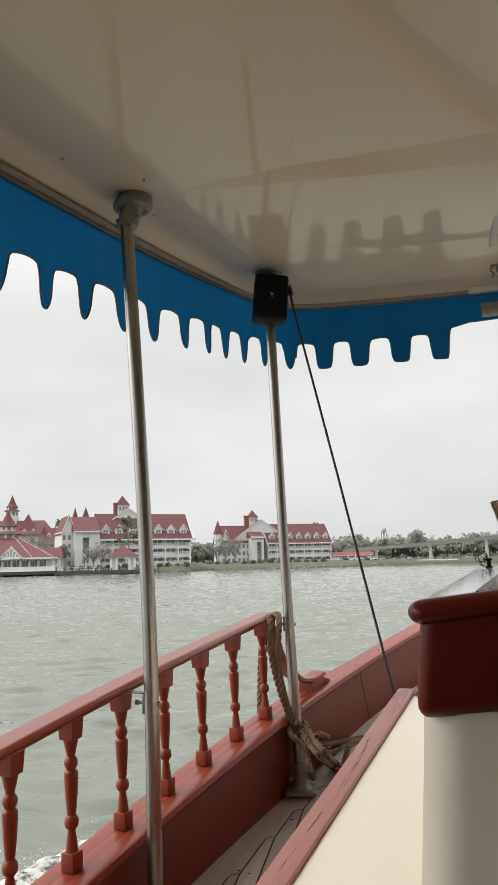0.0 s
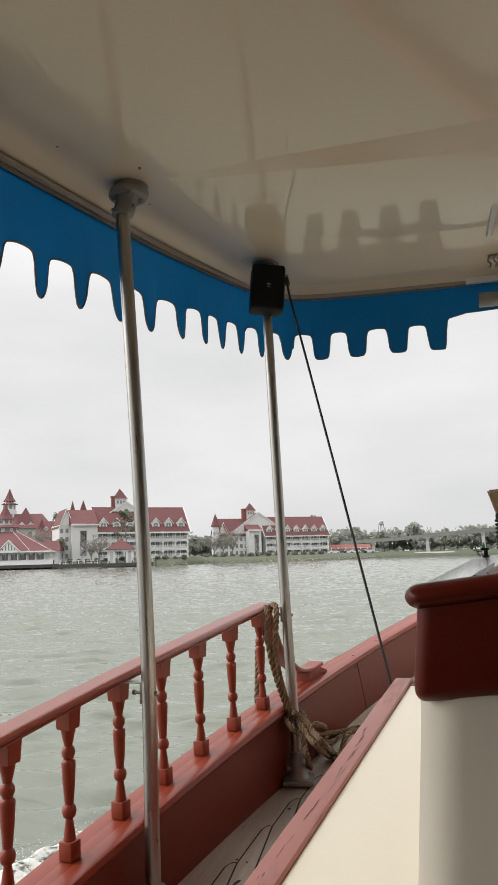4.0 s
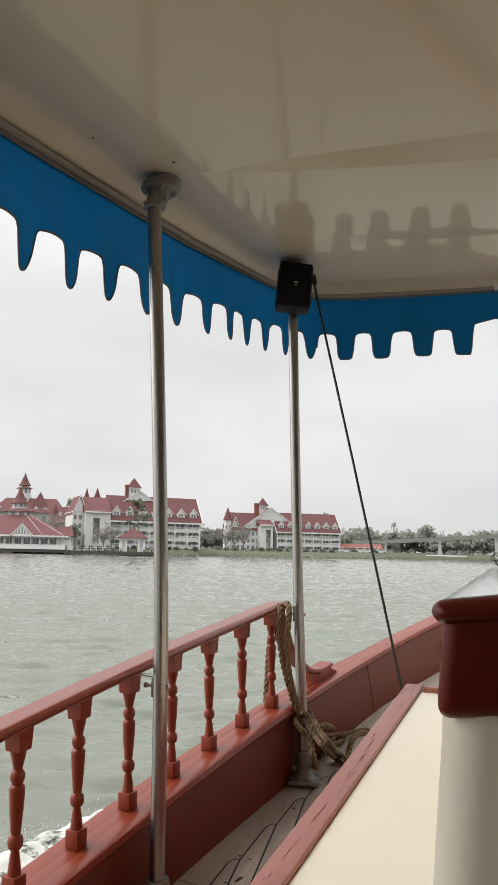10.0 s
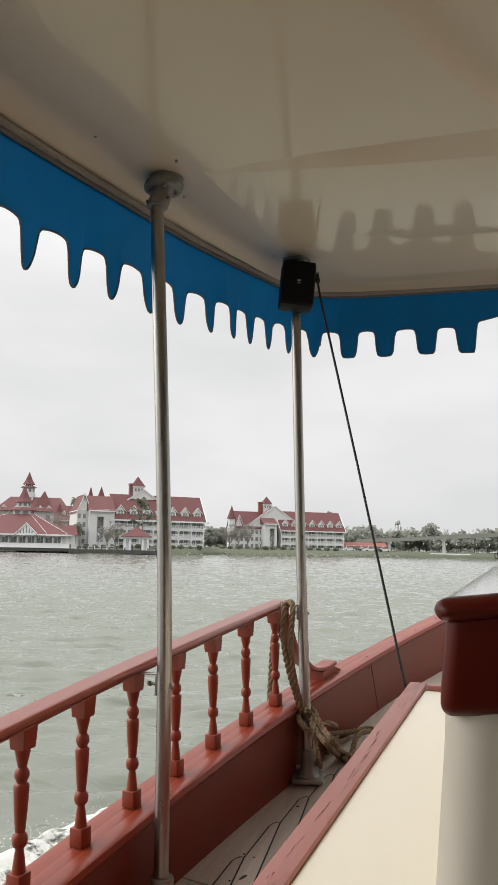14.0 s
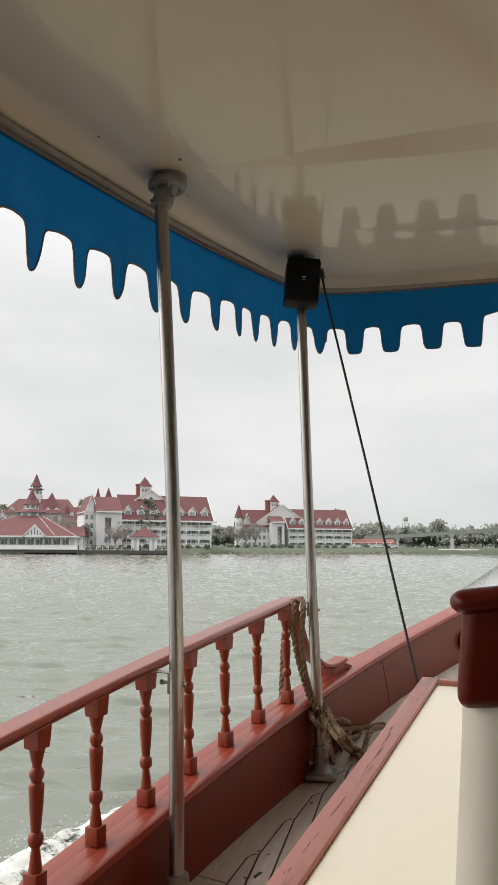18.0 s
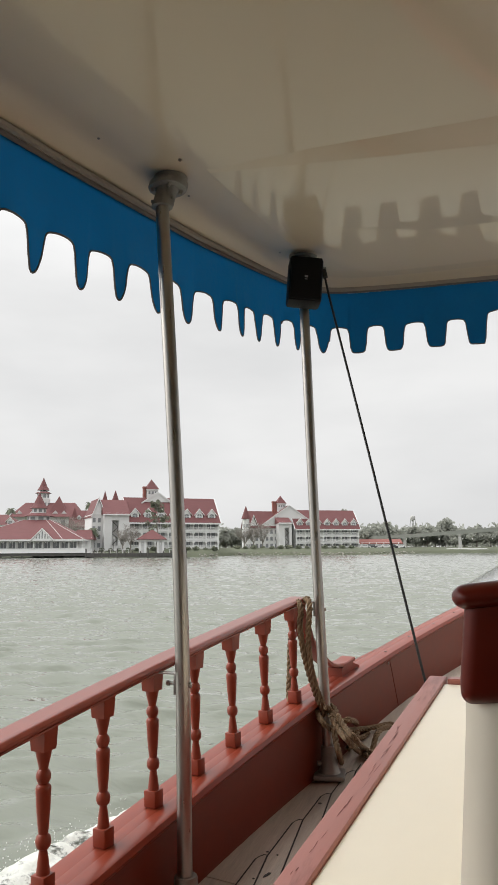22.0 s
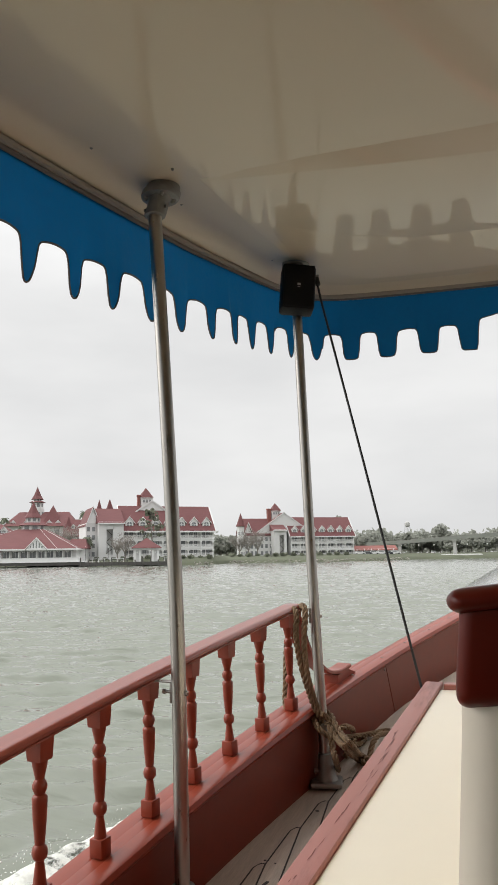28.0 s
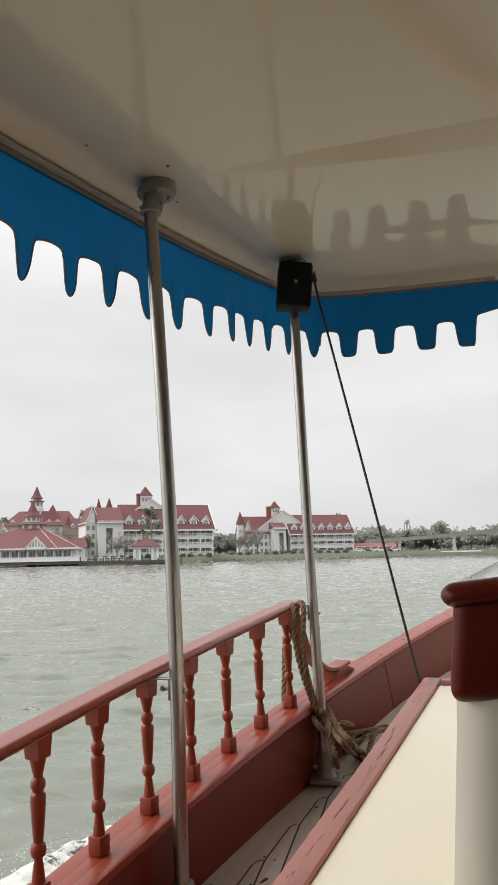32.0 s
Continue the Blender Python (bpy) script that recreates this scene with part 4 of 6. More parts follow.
ROPE_LINES = {
    "over_rail": [(-0.918, 2.919, 0.621), (-0.903, 2.892, 0.678), (-0.870, 2.840, 0.696), (-0.851, 2.804, 0.667), (-0.855, 2.803, 0.591), (-0.844, 2.816, 0.482), (-0.828, 2.852, 0.382), (-0.817, 2.907, 0.298), (-0.796, 2.934, 0.234)],
    "beside_it": [(-0.885, 2.929, 0.656), (-0.863, 2.894, 0.698), (-0.835, 2.850, 0.706), (-0.817, 2.814, 0.683), (-0.820, 2.802, 0.603), (-0.824, 2.812, 0.516), (-0.818, 2.834, 0.417), (-0.810, 2.889, 0.323), (-0.789, 2.926, 0.249)],
    "outboard": [(-0.906, 2.902, 0.669), (-0.931, 2.946, 0.596), (-0.947, 2.962, 0.502), (-0.949, 2.951, 0.390), (-0.946, 2.931, 0.315), (-0.932, 2.904, 0.284)],
    "knot": [(-0.785, 2.895, 0.277), (-0.765, 2.922, 0.252), (-0.742, 2.907, 0.219), (-0.760, 2.871, 0.204), (-0.797, 2.871, 0.232), (-0.825, 2.936, 0.253), (-0.812, 3.012, 0.261), (-0.772, 3.002, 0.245), (-0.743, 2.927, 0.219)],
    "tail": [(-0.754, 2.883, 0.234), (-0.716, 2.841, 0.204), (-0.664, 2.772, 0.185), (-0.713, 3.159, 0.049), (-0.665, 3.139, 0.037)],
    "second_tail": [(-0.736, 2.895, 0.246), (-0.698, 2.853, 0.216), (-0.646, 2.784, 0.197), (-0.695, 3.171, 0.061), (-0.647, 3.151, 0.049)],
    "loop": [(-0.768, 2.900, 0.244), (-0.732, 2.930, 0.220), (-0.704, 2.978, 0.215), (-0.763, 3.358, 0.113), (-0.745, 3.266, 0.092), (-0.753, 3.227, 0.067), (-0.765, 3.174, 0.051)],
    "to_coaming": [(-0.741, 2.886, 0.211), (-0.761, 3.198, 0.124), (-0.737, 3.331, 0.100), (-0.695, 3.425, 0.091), (-0.659, 3.495, 0.089), (-0.626, 3.505, 0.091)],
    "bight": [(-0.621, 3.417, 0.100), (-0.640, 3.301, 0.116), (-0.655, 3.244, 0.099), (-0.662, 3.216, 0.066), (-0.661, 3.177, 0.041)],
    "end": [(-0.742, 2.855, 0.209), (-0.729, 2.838, 0.163), (-0.713, 2.811, 0.130), (-0.759, 3.031, 0.034)],
    "coil": [(-0.728, 2.869, 0.208), (-0.751, 3.153, 0.098), (-0.733, 3.315, 0.068), (-0.723, 3.388, 0.077), (-0.752, 3.400, 0.098), (-0.771, 3.281, 0.124)],
}
for line in ROPE_LINES.values():
    # the bights over the rail sit down on it
    laid_rope("rope_length", [(x, y, z - 0.012 * max(0.0, min(1.0, (z - 0.5) / 0.18))) for x, y, z in line])

# ---- rolled clear curtain and its track at the canopy's front ----
def front_edge(x):
    for a, b in zip(half, half[1:]):
        if a.x <= x <= b.x and a.y > 3:
            return a.lerp(b, (x - a.x) / (b.x - a.x))
    return half[-1]


curtain = thing("rolled_curtain", pose(0.3, 3.7, 2.1), "rolled cloudy clear vinyl curtain strapped under the canopy front", "curtain")
bm = bmesh.new()
cp = [front_edge(x) + Vector((0, -0.055, EDGE_L - 0.122 + rise(3.75))) for x in [0.035 + 0.06 * i for i in range(14)]]
tube(bm, cp, [0.036 + 0.003 * math.sin(i * 2.1) for i in range(14)], 16)
part("roll", bm, VINYL_CLEAR, curtain)
for i in (2, 7, 12):
    bm = bmesh.new()
    p = cp[i]
    box(bm, (p.x - 0.011, p.y - 0.045, p.z - 0.044), (p.x + 0.011, p.y - 0.040, p.z + 0.11), 0.002)
    box(bm, (p.x - 0.011, p.y - 0.043, p.z - 0.047), (p.x + 0.011, p.y + 0.03, p.z - 0.041), 0.002)
    strap = part("strap", bm, VINYL_CLEAR, curtain, "grey strap")
    bm = bmesh.new()
    lathe(bm, [(0.005, 0), (0.005, 0.004), (0.002, 0.005)], Matrix.Translation((p.x, p.y - 0.046, p.z - 0.03)) @ pose(0, 0, 0, 90, 0, 0), 8)
    part("snap", bm, STEEL, strap)
bm = bmesh.new()
tp = [front_edge(x) + Vector((0, -0.03, EDGE_L - 0.004 + rise(3.75))) for x in [-0.02 + 0.06 * i for i in range(15)]]
sweep(bm, [[q + Vector((0, dy, dz)) for dy, dz in ((-0.012, -0.016), (0.012, -0.016), (0.012, 0.012), (-0.012, 0.012))] for q in tp])
bmesh.ops.recalc_face_normals(bm, faces=bm.faces)
part("track", bm, WHITE, curtain, "white curtain track")
hook = thing("ceiling_hook", pose(0.108, 3.36, 2.188 + rise(3.35)), "dark metal clip hanging from the ceiling", "hook")
bm = bmesh.new()
box(bm, (-0.02, -0.01, -0.012), (0.05, 0.03, 0.02), 0.004)
part("hook_plate", bm, CAST, hook, world_space=False)
for x in (-0.012, 0.014):
    bm = bmesh.new()
    tube(bm, spline([(x, -0.005, -0.01), (x - 0.008, -0.012, -0.03), (x + 0.004, -0.014, -0.05), (x - 0.004, -0.012, -0.065)], 5), 0.0045, 6)
    part("clip", bm, CAST, hook, world_space=False)
bm = bmesh.new()
sweep(bm, [[Vector((0.140 - 0.047 * (y - 2.1) + a, y, 2.196 + rise(y) + dz)) for a, dz in ((-0.012, 0.02), (-0.012, -0.012), (-0.009, -0.016), (0.009, -0.016), (0.012, -0.012), (0.012, 0.02))] for y in (2.1, 2.6, 3.05)])
bmesh.ops.recalc_face_normals(bm, faces=bm.faces)
solid("cable_trunking", bm, TRUNKING, "pale grey plastic cable trunking along the ceiling", "cable trunking")
for k in range(3):
    bm = bmesh.new()
    x = 0.012 + 0.033 * k
    y = 3.55
    lathe(bm, [(0.005, -0.004), (0.006, 0.0), (0.006, 0.02)], Matrix.Translation((x, y, ceil_level(0.17) + rise(y) - 0.001)), 8)
    solid("screw_head", bm, CAST, "dark screw head in the cream ceiling", "screw", group="ceiling screws")
for x, y, ins in ((-0.905, 1.82, 0.3), (-1.06, 1.62, 0.12), (-1.02, 2.12, 0.12), (-0.95, 2.9, 0.12), (-0.60, 3.47, 0.14)):
    bm = bmesh.new()
    lathe(bm, [(0.003, -0.005), (0.005, -0.002), (0.005, 0.02)], Matrix.Translation((x, y, ceil_level(ins) + rise(y) + 0.002)), 8)
    solid("screw_head", bm, CAST, "dark screw head in the cream ceiling", "screw", group="ceiling screws")

# ---- on the trunk top ----
def trunk_z(x, y):
    return camber(x) + 0.006 + 0.006 * (y - HY)


hatch = thing("trunk_hatch", pose(0.02, 1.35, trunk_z(0.02, 1.35)), "weathered dark wooden hatch runner on the wet trunk top", "hatch")
for x_off, w, mat in ((0.0, 0.012, DARK_WOOD), (0.015, 0.010, TEAK), (0.028, 0.022, DARK_WOOD), (0.054, 0.012, TEAK)):
    bm = bmesh.new()
    sweep(bm, [[Vector((-0.008 + x_off + 0.036 * (y - 0.84) + dx, y, trunk_z(x_off, y) + h)) for dx, h in ((0, -0.01), (0, 0.0022), (w, 0.0022), (w, -0.01))] for y in (0.85, 1.2, 1.6, 1.9)])
    bmesh.ops.recalc_face_normals(bm, faces=bm.faces)
    part("runner", bm, mat, hatch)

gx, gy = -0.014, 2.40
gz = trunk_z(gx, gy)
lightfit = thing("navigation_light", pose(gx, gy, gz) @ Matrix.Scale(0.52, 4), "small black navigation light with a green cap and loose wires", "navigation light")
bm = bmesh.new()
box(bm, (-0.012, -0.02, 0.0), (0.03, 0.02, 0.012), 0.003)
box(bm, (-0.002, -0.012, 0.010), (0.022, 0.012, 0.05), 0.004)
box(bm, (-0.02, -0.014, 0.042), (0.03, 0.014, 0.056), 0.004)
part("body", bm, BLACK, lightfit, world_space=False)
bm = bmesh.new()
lathe(bm, [(0.009, 0.055), (0.009, 0.066), (0.004, 0.088)], seg=10)
part("green_cap", bm, GREEN_CAP, lightfit, "green cap", world_space=False)
for pts in ([(-0.01, 0, 0.05), (-0.04, 0, 0.075), (-0.062, 0, 0.066), (-0.06, 0, 0.045), (-0.03, 0, 0.036), (-0.005, 0, 0.04)],
            [(-0.005, 0.004, 0.02), (-0.03, 0.004, 0.012), (-0.042, 0.004, 0.028), (-0.03, 0.004, 0.04), (-0.01, 0.004, 0.03)],
            [(0.0, -0.006, 0.055), (-0.03, -0.006, 0.085), (-0.05, -0.004, 0.07), (-0.03, 0, 0.02), (-0.02, 0, 0.004)]):
    bm = bmesh.new()
    tube(bm, spline(pts, 6), 0.0026, 5)
    part("wire", bm, CABLE, lightfit, world_space=False)
cord = thing("coiled_cord", pose(0.034, 2.0, trunk_z(0.034, 2.0)), "black coiled handset cord hanging beside the chart board", "cord")
bm = bmesh.new()
tube(bm, [(0.009 * math.cos(a), 0.009 * math.sin(a), 0.018 + 0.010 * a / (2 * math.pi)) for a in [k * 0.5 for k in range(100)]], 0.0028, 5)
part("coil", bm, CABLE, cord, world_space=False)
bm = bmesh.new()
box(bm, (-0.008, -0.008, 0.096), (0.012, 0.008, 0.112), 0.004)
part("handset", bm, CABLE, cord, world_space=False)
board = thing("chart_board", pose(0.068, 2.1, trunk_z(0.068, 2.1), 0, 0, 10), "beige wooden board leaning above the trunk top", "board")
bm = bmesh.new()
sweep(bm, [[Vector((x, y, z)) for x, z in ((-0.02, 0.06), (-0.055, 0.168), (-0.052, 0.176), (0.4, 0.2), (0.4, 0.0), (-0.005, 0.0))] for y in (0.0, 0.014)])
bmesh.ops.recalc_face_normals(bm, faces=bm.faces)
part("panel", bm, BEIGE, board, world_space=False)
bm = bmesh.new()
tube(bm, [(-0.022, -0.002, 0.06), (-0.057, -0.002, 0.169), (0.1, -0.002, 0.184)], 0.004, 6)
part("edging", bm, TEAK, board, world_space=False)

# ---- unseen walls added behind and beside the seat to block light ----
bm = bmesh.new()
box(bm, (-0.75, -0.99, -0.75), (2.25, -0.95, 1.66), 0.004)
solid("wall_aft", bm, BLOCKER, "unseen plain dark panel added aft of the cockpit to block light", "wall", kind="structure")
bm = bmesh.new()
box(bm, (2.02, -0.95, -0.75), (2.06, 2.40, 1.86), 0.004)
solid("wall_starboard", bm, BLOCKER, "unseen plain dark panel added beside the cockpit to block light", "wall", kind="structure")
bm = bmesh.new()
box(bm, (-0.60, -0.95, -0.80), (2.02, 0.86, -0.76), 0.004)
solid("floor", bm, TEAK, "teak cockpit sole below the seats", "floor", kind="structure")

# ---- bronze fairlead on the forward bulwark ----
fy = 4.65
fm = Matrix.Translation(side_point(fy, -0.006, cap_level(fy) - 0.19)) @ pose(0, 0, 0, 0, 0, math.degrees(math.atan2(side_normal(fy).y, side_normal(fy).x)) + 90)
fair = thing("fairlead", fm, "worn bronze fairlead ring on the forward bulwark", "fairlead")
bm = bmesh.new()
tube(bm, [(0.075 * math.cos(a), 0.0, 0.048 * math.sin(a)) for a in [2 * math.pi * k / 24 for k in range(24)]], 0.012, 8, closed=True)
part("ring", bm, BRONZE, fair, world_space=False)
bm = bmesh.new()
sweep(bm, [[Vector((0.068 * math.cos(a), y, 0.042 * math.sin(a))) for a in [2 * math.pi * k / 20 for k in range(20)]] for y in (-0.002, 0.004)])
bmesh.ops.recalc_face_normals(bm, faces=bm.faces)
part("throat", bm, CAULK, fair, "dark throat", world_space=False)

# ---- the lake ----
def water_material():
    m = bpy.data.materials.new("lake_water")
    m.use_nodes = True
    n, l = m.node_tree.nodes, m.node_tree.links
    b = n["Principled BSDF"]
    b.inputs["Base Color"].default_value = (0.163, 0.176, 0.142, 1)
    b.inputs["Roughness"].default_value = 0.03
    b.inputs["IOR"].default_value = 1.333
    b.inputs["Specular IOR Level"].default_value = 0.5
    tc = n.new("ShaderNodeTexCoord")
    prev = None
    for scale, stretch, dist in ((4.6, (0.34, 1.0, 1), 0.050), (1.7, (0.25, 1.0, 1), 0.055)):
        mp = n.new("ShaderNodeMapping")
        mp.inputs["Scale"].default_value = stretch
        mp.inputs["Rotation"].default_value = (0, 0, radians(-20 + (7 * scale) % 9))
        t = n.new("ShaderNodeTexNoise")
        t.inputs["Scale"].default_value, t.inputs["Detail"].default_value = scale, 2.5
        t.inputs["Distortion"].default_value = 0.4
        l.new(tc.outputs["Object"], mp.inputs["Vector"])
        l.new(mp.outputs["Vector"], t.inputs["Vector"])
        bp = n.new("ShaderNodeBump")
        bp.inputs["Strength"].default_value, bp.inputs["Distance"].default_value = 0.8, dist
        l.new(t.outputs["Fac"], bp.inputs["Height"])
        if prev:
            l.new(prev.outputs["Normal"], bp.inputs["Normal"])
        prev = bp
    l.new(prev.outputs["Normal"], b.inputs["Normal"])
    return m


WATER = water_material()
RIPPLE = 0.32


# wind ripples and low swell: many small waves of different length and heading, summed on one sheet
wave_rng = np.random.default_rng(7)
N_WAVES = 72
lengths = np.exp(np.linspace(np.log(0.24), np.log(3.2), N_WAVES)) * wave_rng.uniform(0.92, 1.08, N_WAVES)
heads = np.radians(-70) + wave_rng.normal(0, 0.42, N_WAVES)
slopes = RIPPLE * math.sqrt(2 / N_WAVES) * np.interp(lengths, [0.2, 0.35, 0.6, 1.2, 3.2], [1.1, 1.6, 1.0, 0.5, 0.2])
phases = wave_rng.uniform(0, 2 * math.pi, N_WAVES)


def wave_height(x, y):
    z = np.zeros_like(x)
    for L, h, s, ph in zip(lengths, heads, slopes, phases):
        k = 2 * math.pi / L
        z += s / k * np.sin(k * (x * math.cos(h) + y * math.sin(h)) + ph)
    return z


# finer on the open port side, coarser where the boat hides it
angles = np.radians(np.concatenate([np.arange(84, 146, 0.13), np.arange(146, 444, 4.0)]))
radii = np.concatenate([[0.6], 1.5 * 1.0050 ** np.arange(0, 1065), np.array([340, 420, 560, 800, 1300, 2400, 4500.0])])
AA, RR = np.meshgrid(angles, radii)
X, Y = RR * np.cos(AA), RR * np.sin(AA)
Z = WATER_Z + wave_height(X, Y) * np.clip((600 - RR) / 300, 0, 1)
nr, na = X.shape
co = np.stack([X, Y, Z], -1).reshape(-1, 3).astype(np.float32)
ii, jj = np.meshgrid(np.arange(nr - 1), np.arange(na), indexing="ij")
j2 = (jj + 1) % na
quads = np.stack([ii * na + jj, (ii + 1) * na + jj, (ii + 1) * na + j2, ii * na + j2], -1).reshape(-1, 4).astype(np.int32)
me = bpy.data.meshes.new("water")
me.vertices.add(len(co))
me.vertices.foreach_set("co", co.ravel())
me.loops.add(quads.size)
me.loops.foreach_set("vertex_index", quads.ravel())
me.polygons.add(len(quads))
me.polygons.foreach_set("loop_start", np.arange(0, quads.size, 4, dtype=np.int32))
me.polygons.foreach_set("use_smooth", np.ones(len(quads), dtype=bool))
me.update(calc_edges=True)
me.materials.append(WATER)
tagged(new("water", me), "grey-green rippled lake water under an overcast sky", "water", kind="structure")


# ---- bow wave foam beside the hull ----
bm = bmesh.new()
NU, NV = 224, 64


def crest_x(y):
    """The outer edge of the bow wave, which spreads from the stem."""
    return -2.60 - 0.32 * (5.0 - y) if y < 5 else -2.60 + 0.75 * (y - 5.0)


fv = {}
for i in range(NU + 1):
    for j in range(NV + 1):
        s, w = i / NU, j / NV
        y = 6.4 - 8.4 * s
        x = crest_x(y) + 1.5 * (1 - w)
        n1 = noise.noise(Vector((x * 1.9, y * 1.9, 3.0)))
        n2 = noise.noise(Vector((x * 6.0, y * 6.0, 1.0)))
        n3 = noise.noise(Vector((x * 17.0, y * 17.0, 5.0)))
        start = max(0.0, min(1.0, (5.6 - y) / 1.1))
        ridge = math.exp(-((w - 0.84) / 0.20) ** 2) * 0.12 * start
        cover = 0.50 * start - 0.03 + 0.34 * math.exp(-((w - 0.75) / 0.3) ** 2) + 0.42 * n1 + 0.45 * n2 + 0.30 * n3 - 1.6 * max(0, w - 0.90) / 0.10 - 0.9 * max(0, 0.45 - w) - 0.45 * max(0.0, 1.0 - y)
        lift = min(1, max(0, (cover - 0.2) * 3))
        fv[i, j] = (Vector((x + 0.02 * n3, y + 0.02 * n2, WATER_Z - 0.02 + (ridge * (0.8 + 0.6 * n1) + 0.03 + 0.06 * n2 + 0.02 * n3) * lift)), cover)
verts = {}
for i in range(NU):
    for j in range(NV):
        q = [(i, j), (i + 1, j), (i + 1, j + 1), (i, j + 1)]
        if sum(fv[k][1] for k in q) / 4 > 0.34:
            for k in q:
                if k not in verts:
                    verts[k] = bm.verts.new(fv[k][0])
            bm.faces.new([verts[k] for k in q])
foam = solid("wake_foam", bm, FOAM, "white churned foam of the bow wave along the hull", "foam", kind="stuff", smooth=False)
for p in foam.data.polygons:
    p.use_smooth = True
bm = bmesh.new()
for _ in range(700):
    y = random.uniform(1.2, 5.3)
    x = crest_x(y) + abs(random.gauss(0.06, 0.16)) - 0.05
    r = random.uniform(0.0018, 0.0055)
    lift = abs(random.gauss(0.03, 0.05)) * (1.2 + noise.noise(Vector((x * 3, y * 3, 9.0))))
    p = Vector((x, y, WATER_Z + 0.03 + lift))
    vs = [bm.verts.new(p + r * Vector(d)) for d in ((1, 0, 0), (0, 1, 0), (-1, 0, 0), (0, -1, 0), (0, 0, 1), (0, 0, -1))]
    for i in range(4):
        bm.faces.new((vs[i], vs[(i + 1) % 4], vs[4]))
        bm.faces.new((vs[(i + 1) % 4], vs[i], vs[5]))
solid("spray_drops", bm, DROPS, "scattered white spray drops over the bow wave", "spray", kind="stuff")

# ---- the shore: u runs along it to starboard, v away from the boat ----
SHORE_TURN = 20.15
SHORE = pose(0, 0, 0, 0, 0, SHORE_TURN)

GRASS = material("shore_grass", (0.075, 0.085, 0.048), 0.9, vary=0.3, scale=0.15, bump=0.3, bump_scale=3)
ROCK = material("shore_rock", (0.26, 0.245, 0.215), 0.9, vary=0.25, scale=1.5, bump=0.4, bump_scale=6, island=0.3)
SIDING = material("white_siding", (0.66, 0.66, 0.65), 0.6, vary=0.05, scale=0.5, stretch=(0.3, 0.3, 9))
TRIM = material("white_trim", (0.80, 0.80, 0.79), 0.5, vary=0.04, scale=1)
RECESS = material("pale_grey_wall", (0.58, 0.58, 0.57), 0.7, vary=0.06, scale=0.6)
ROOF_RED = material("red_shingle", (0.15, 0.058, 0.058), 0.85, vary=0.14, scale=0.8, stretch=(0.6, 1, 5), bump=0.2, bump_scale=6, dirt=(0.13, 0.052, 0.05), dirt_scale=0.3, dirt_at=0.6)
GLASS = material("dark_window", (0.22, 0.23, 0.235), 0.12, vary=0.3, scale=0.4)
DARK = material("dark_timber", (0.085, 0.08, 0.075), 0.8, vary=0.25, scale=2)
BRICK = material("red_chimney_brick", (0.24, 0.09, 0.075), 0.85, vary=0.15, scale=3)
CONCRETE = material("pale_concrete", (0.42, 0.42, 0.40), 0.8, vary=0.1, scale=0.4)
BEAM = material("monorail_concrete", (0.20, 0.21, 0.185), 0.8, vary=0.1, scale=0.2)
LEAF_DARK = material("dark_leaves", (0.19, 0.205, 0.15), 0.8, vary=0.3, scale=0.4, island=0.35, translucent=0.4)
LEAF_GREEN = material("green_leaves", (0.26, 0.275, 0.21), 0.8, vary=0.25, scale=0.4, island=0.3, translucent=0.45)
LEAF_PALM = material("palm_leaves", (0.12, 0.135, 0.09), 0.7, vary=0.3, scale=0.6, island=0.3, translucent=0.3)
# far foliage: distance haze is painted in as a paler, greyer leaf colour
LEAF_HAZED = material("haze_paled_leaves", (0.38, 0.39, 0.345), 0.85, vary=0.15, scale=0.1, island=0.12, translucent=0.6)
BARK = material("grey_bark", (0.28, 0.255, 0.23), 0.9, vary=0.25, scale=2, bump=0.3, bump_scale=12)
CAR_WHITE = material("white_car_paint", (0.7, 0.7, 0.7), 0.25, coat=0.5)
CAR_DARK = material("dark_car_paint", (0.06, 0.065, 0.07), 0.25, coat=0.5)
TYRE = material("tyre_rubber", (0.02, 0.02, 0.02), 0.8)


def at_shore(u, v, z, turn=0.0):
    return SHORE @ pose(u, v, z, 0, 0, turn)


def shoreline(u):
    pts = ((-2600, 260), (-120, 225), (-60, 214), (-46, 203), (-30, 199), (-17, 201), (-12, 210), (-9, 236), (20, 240), (40, 246), (62, 285), (110, 292), (2600, 420))
    for (a, va), (b, vb) in zip(pts, pts[1:]):
        if a <= u <= b:
            return va + (vb - va) * (u - a) / (b - a)
    return 300


us = [-2500, -1200, -500, -250, -150] + [-110 + 3.0 * i for i in range(84)] + [160, 260, 500, 1200, 2500]
steps = [(-3, -1.6), (0.0, -0.95), (1.2, -0.35), (2.5, 0.0), (5, 0.35), (12, 0.9), (20, 1.35), (60, 1.6), (200, 2.0), (900, 3.0), (2400, 4.0)]
bm = bmesh.new()
rows = [[bm.verts.new(SHORE @ Vector((u, shoreline(u) + 0.5 * math.sin(u * 0.9) * (0 < d < 10) + d, z + 0.06 * math.sin(u * 1.7 + d)))) for d, z in steps] for u in us]
for a, b in zip(rows, rows[1:]):
    for i in range(len(steps) - 1):
        bm.faces.new((a[i], b[i], b[i + 1], a[i + 1]))
bmesh.ops.recalc_face_normals(bm, faces=bm.faces)
solid("ground", bm, GRASS, "grassy lake shore with a low bank", "ground", kind="structure")


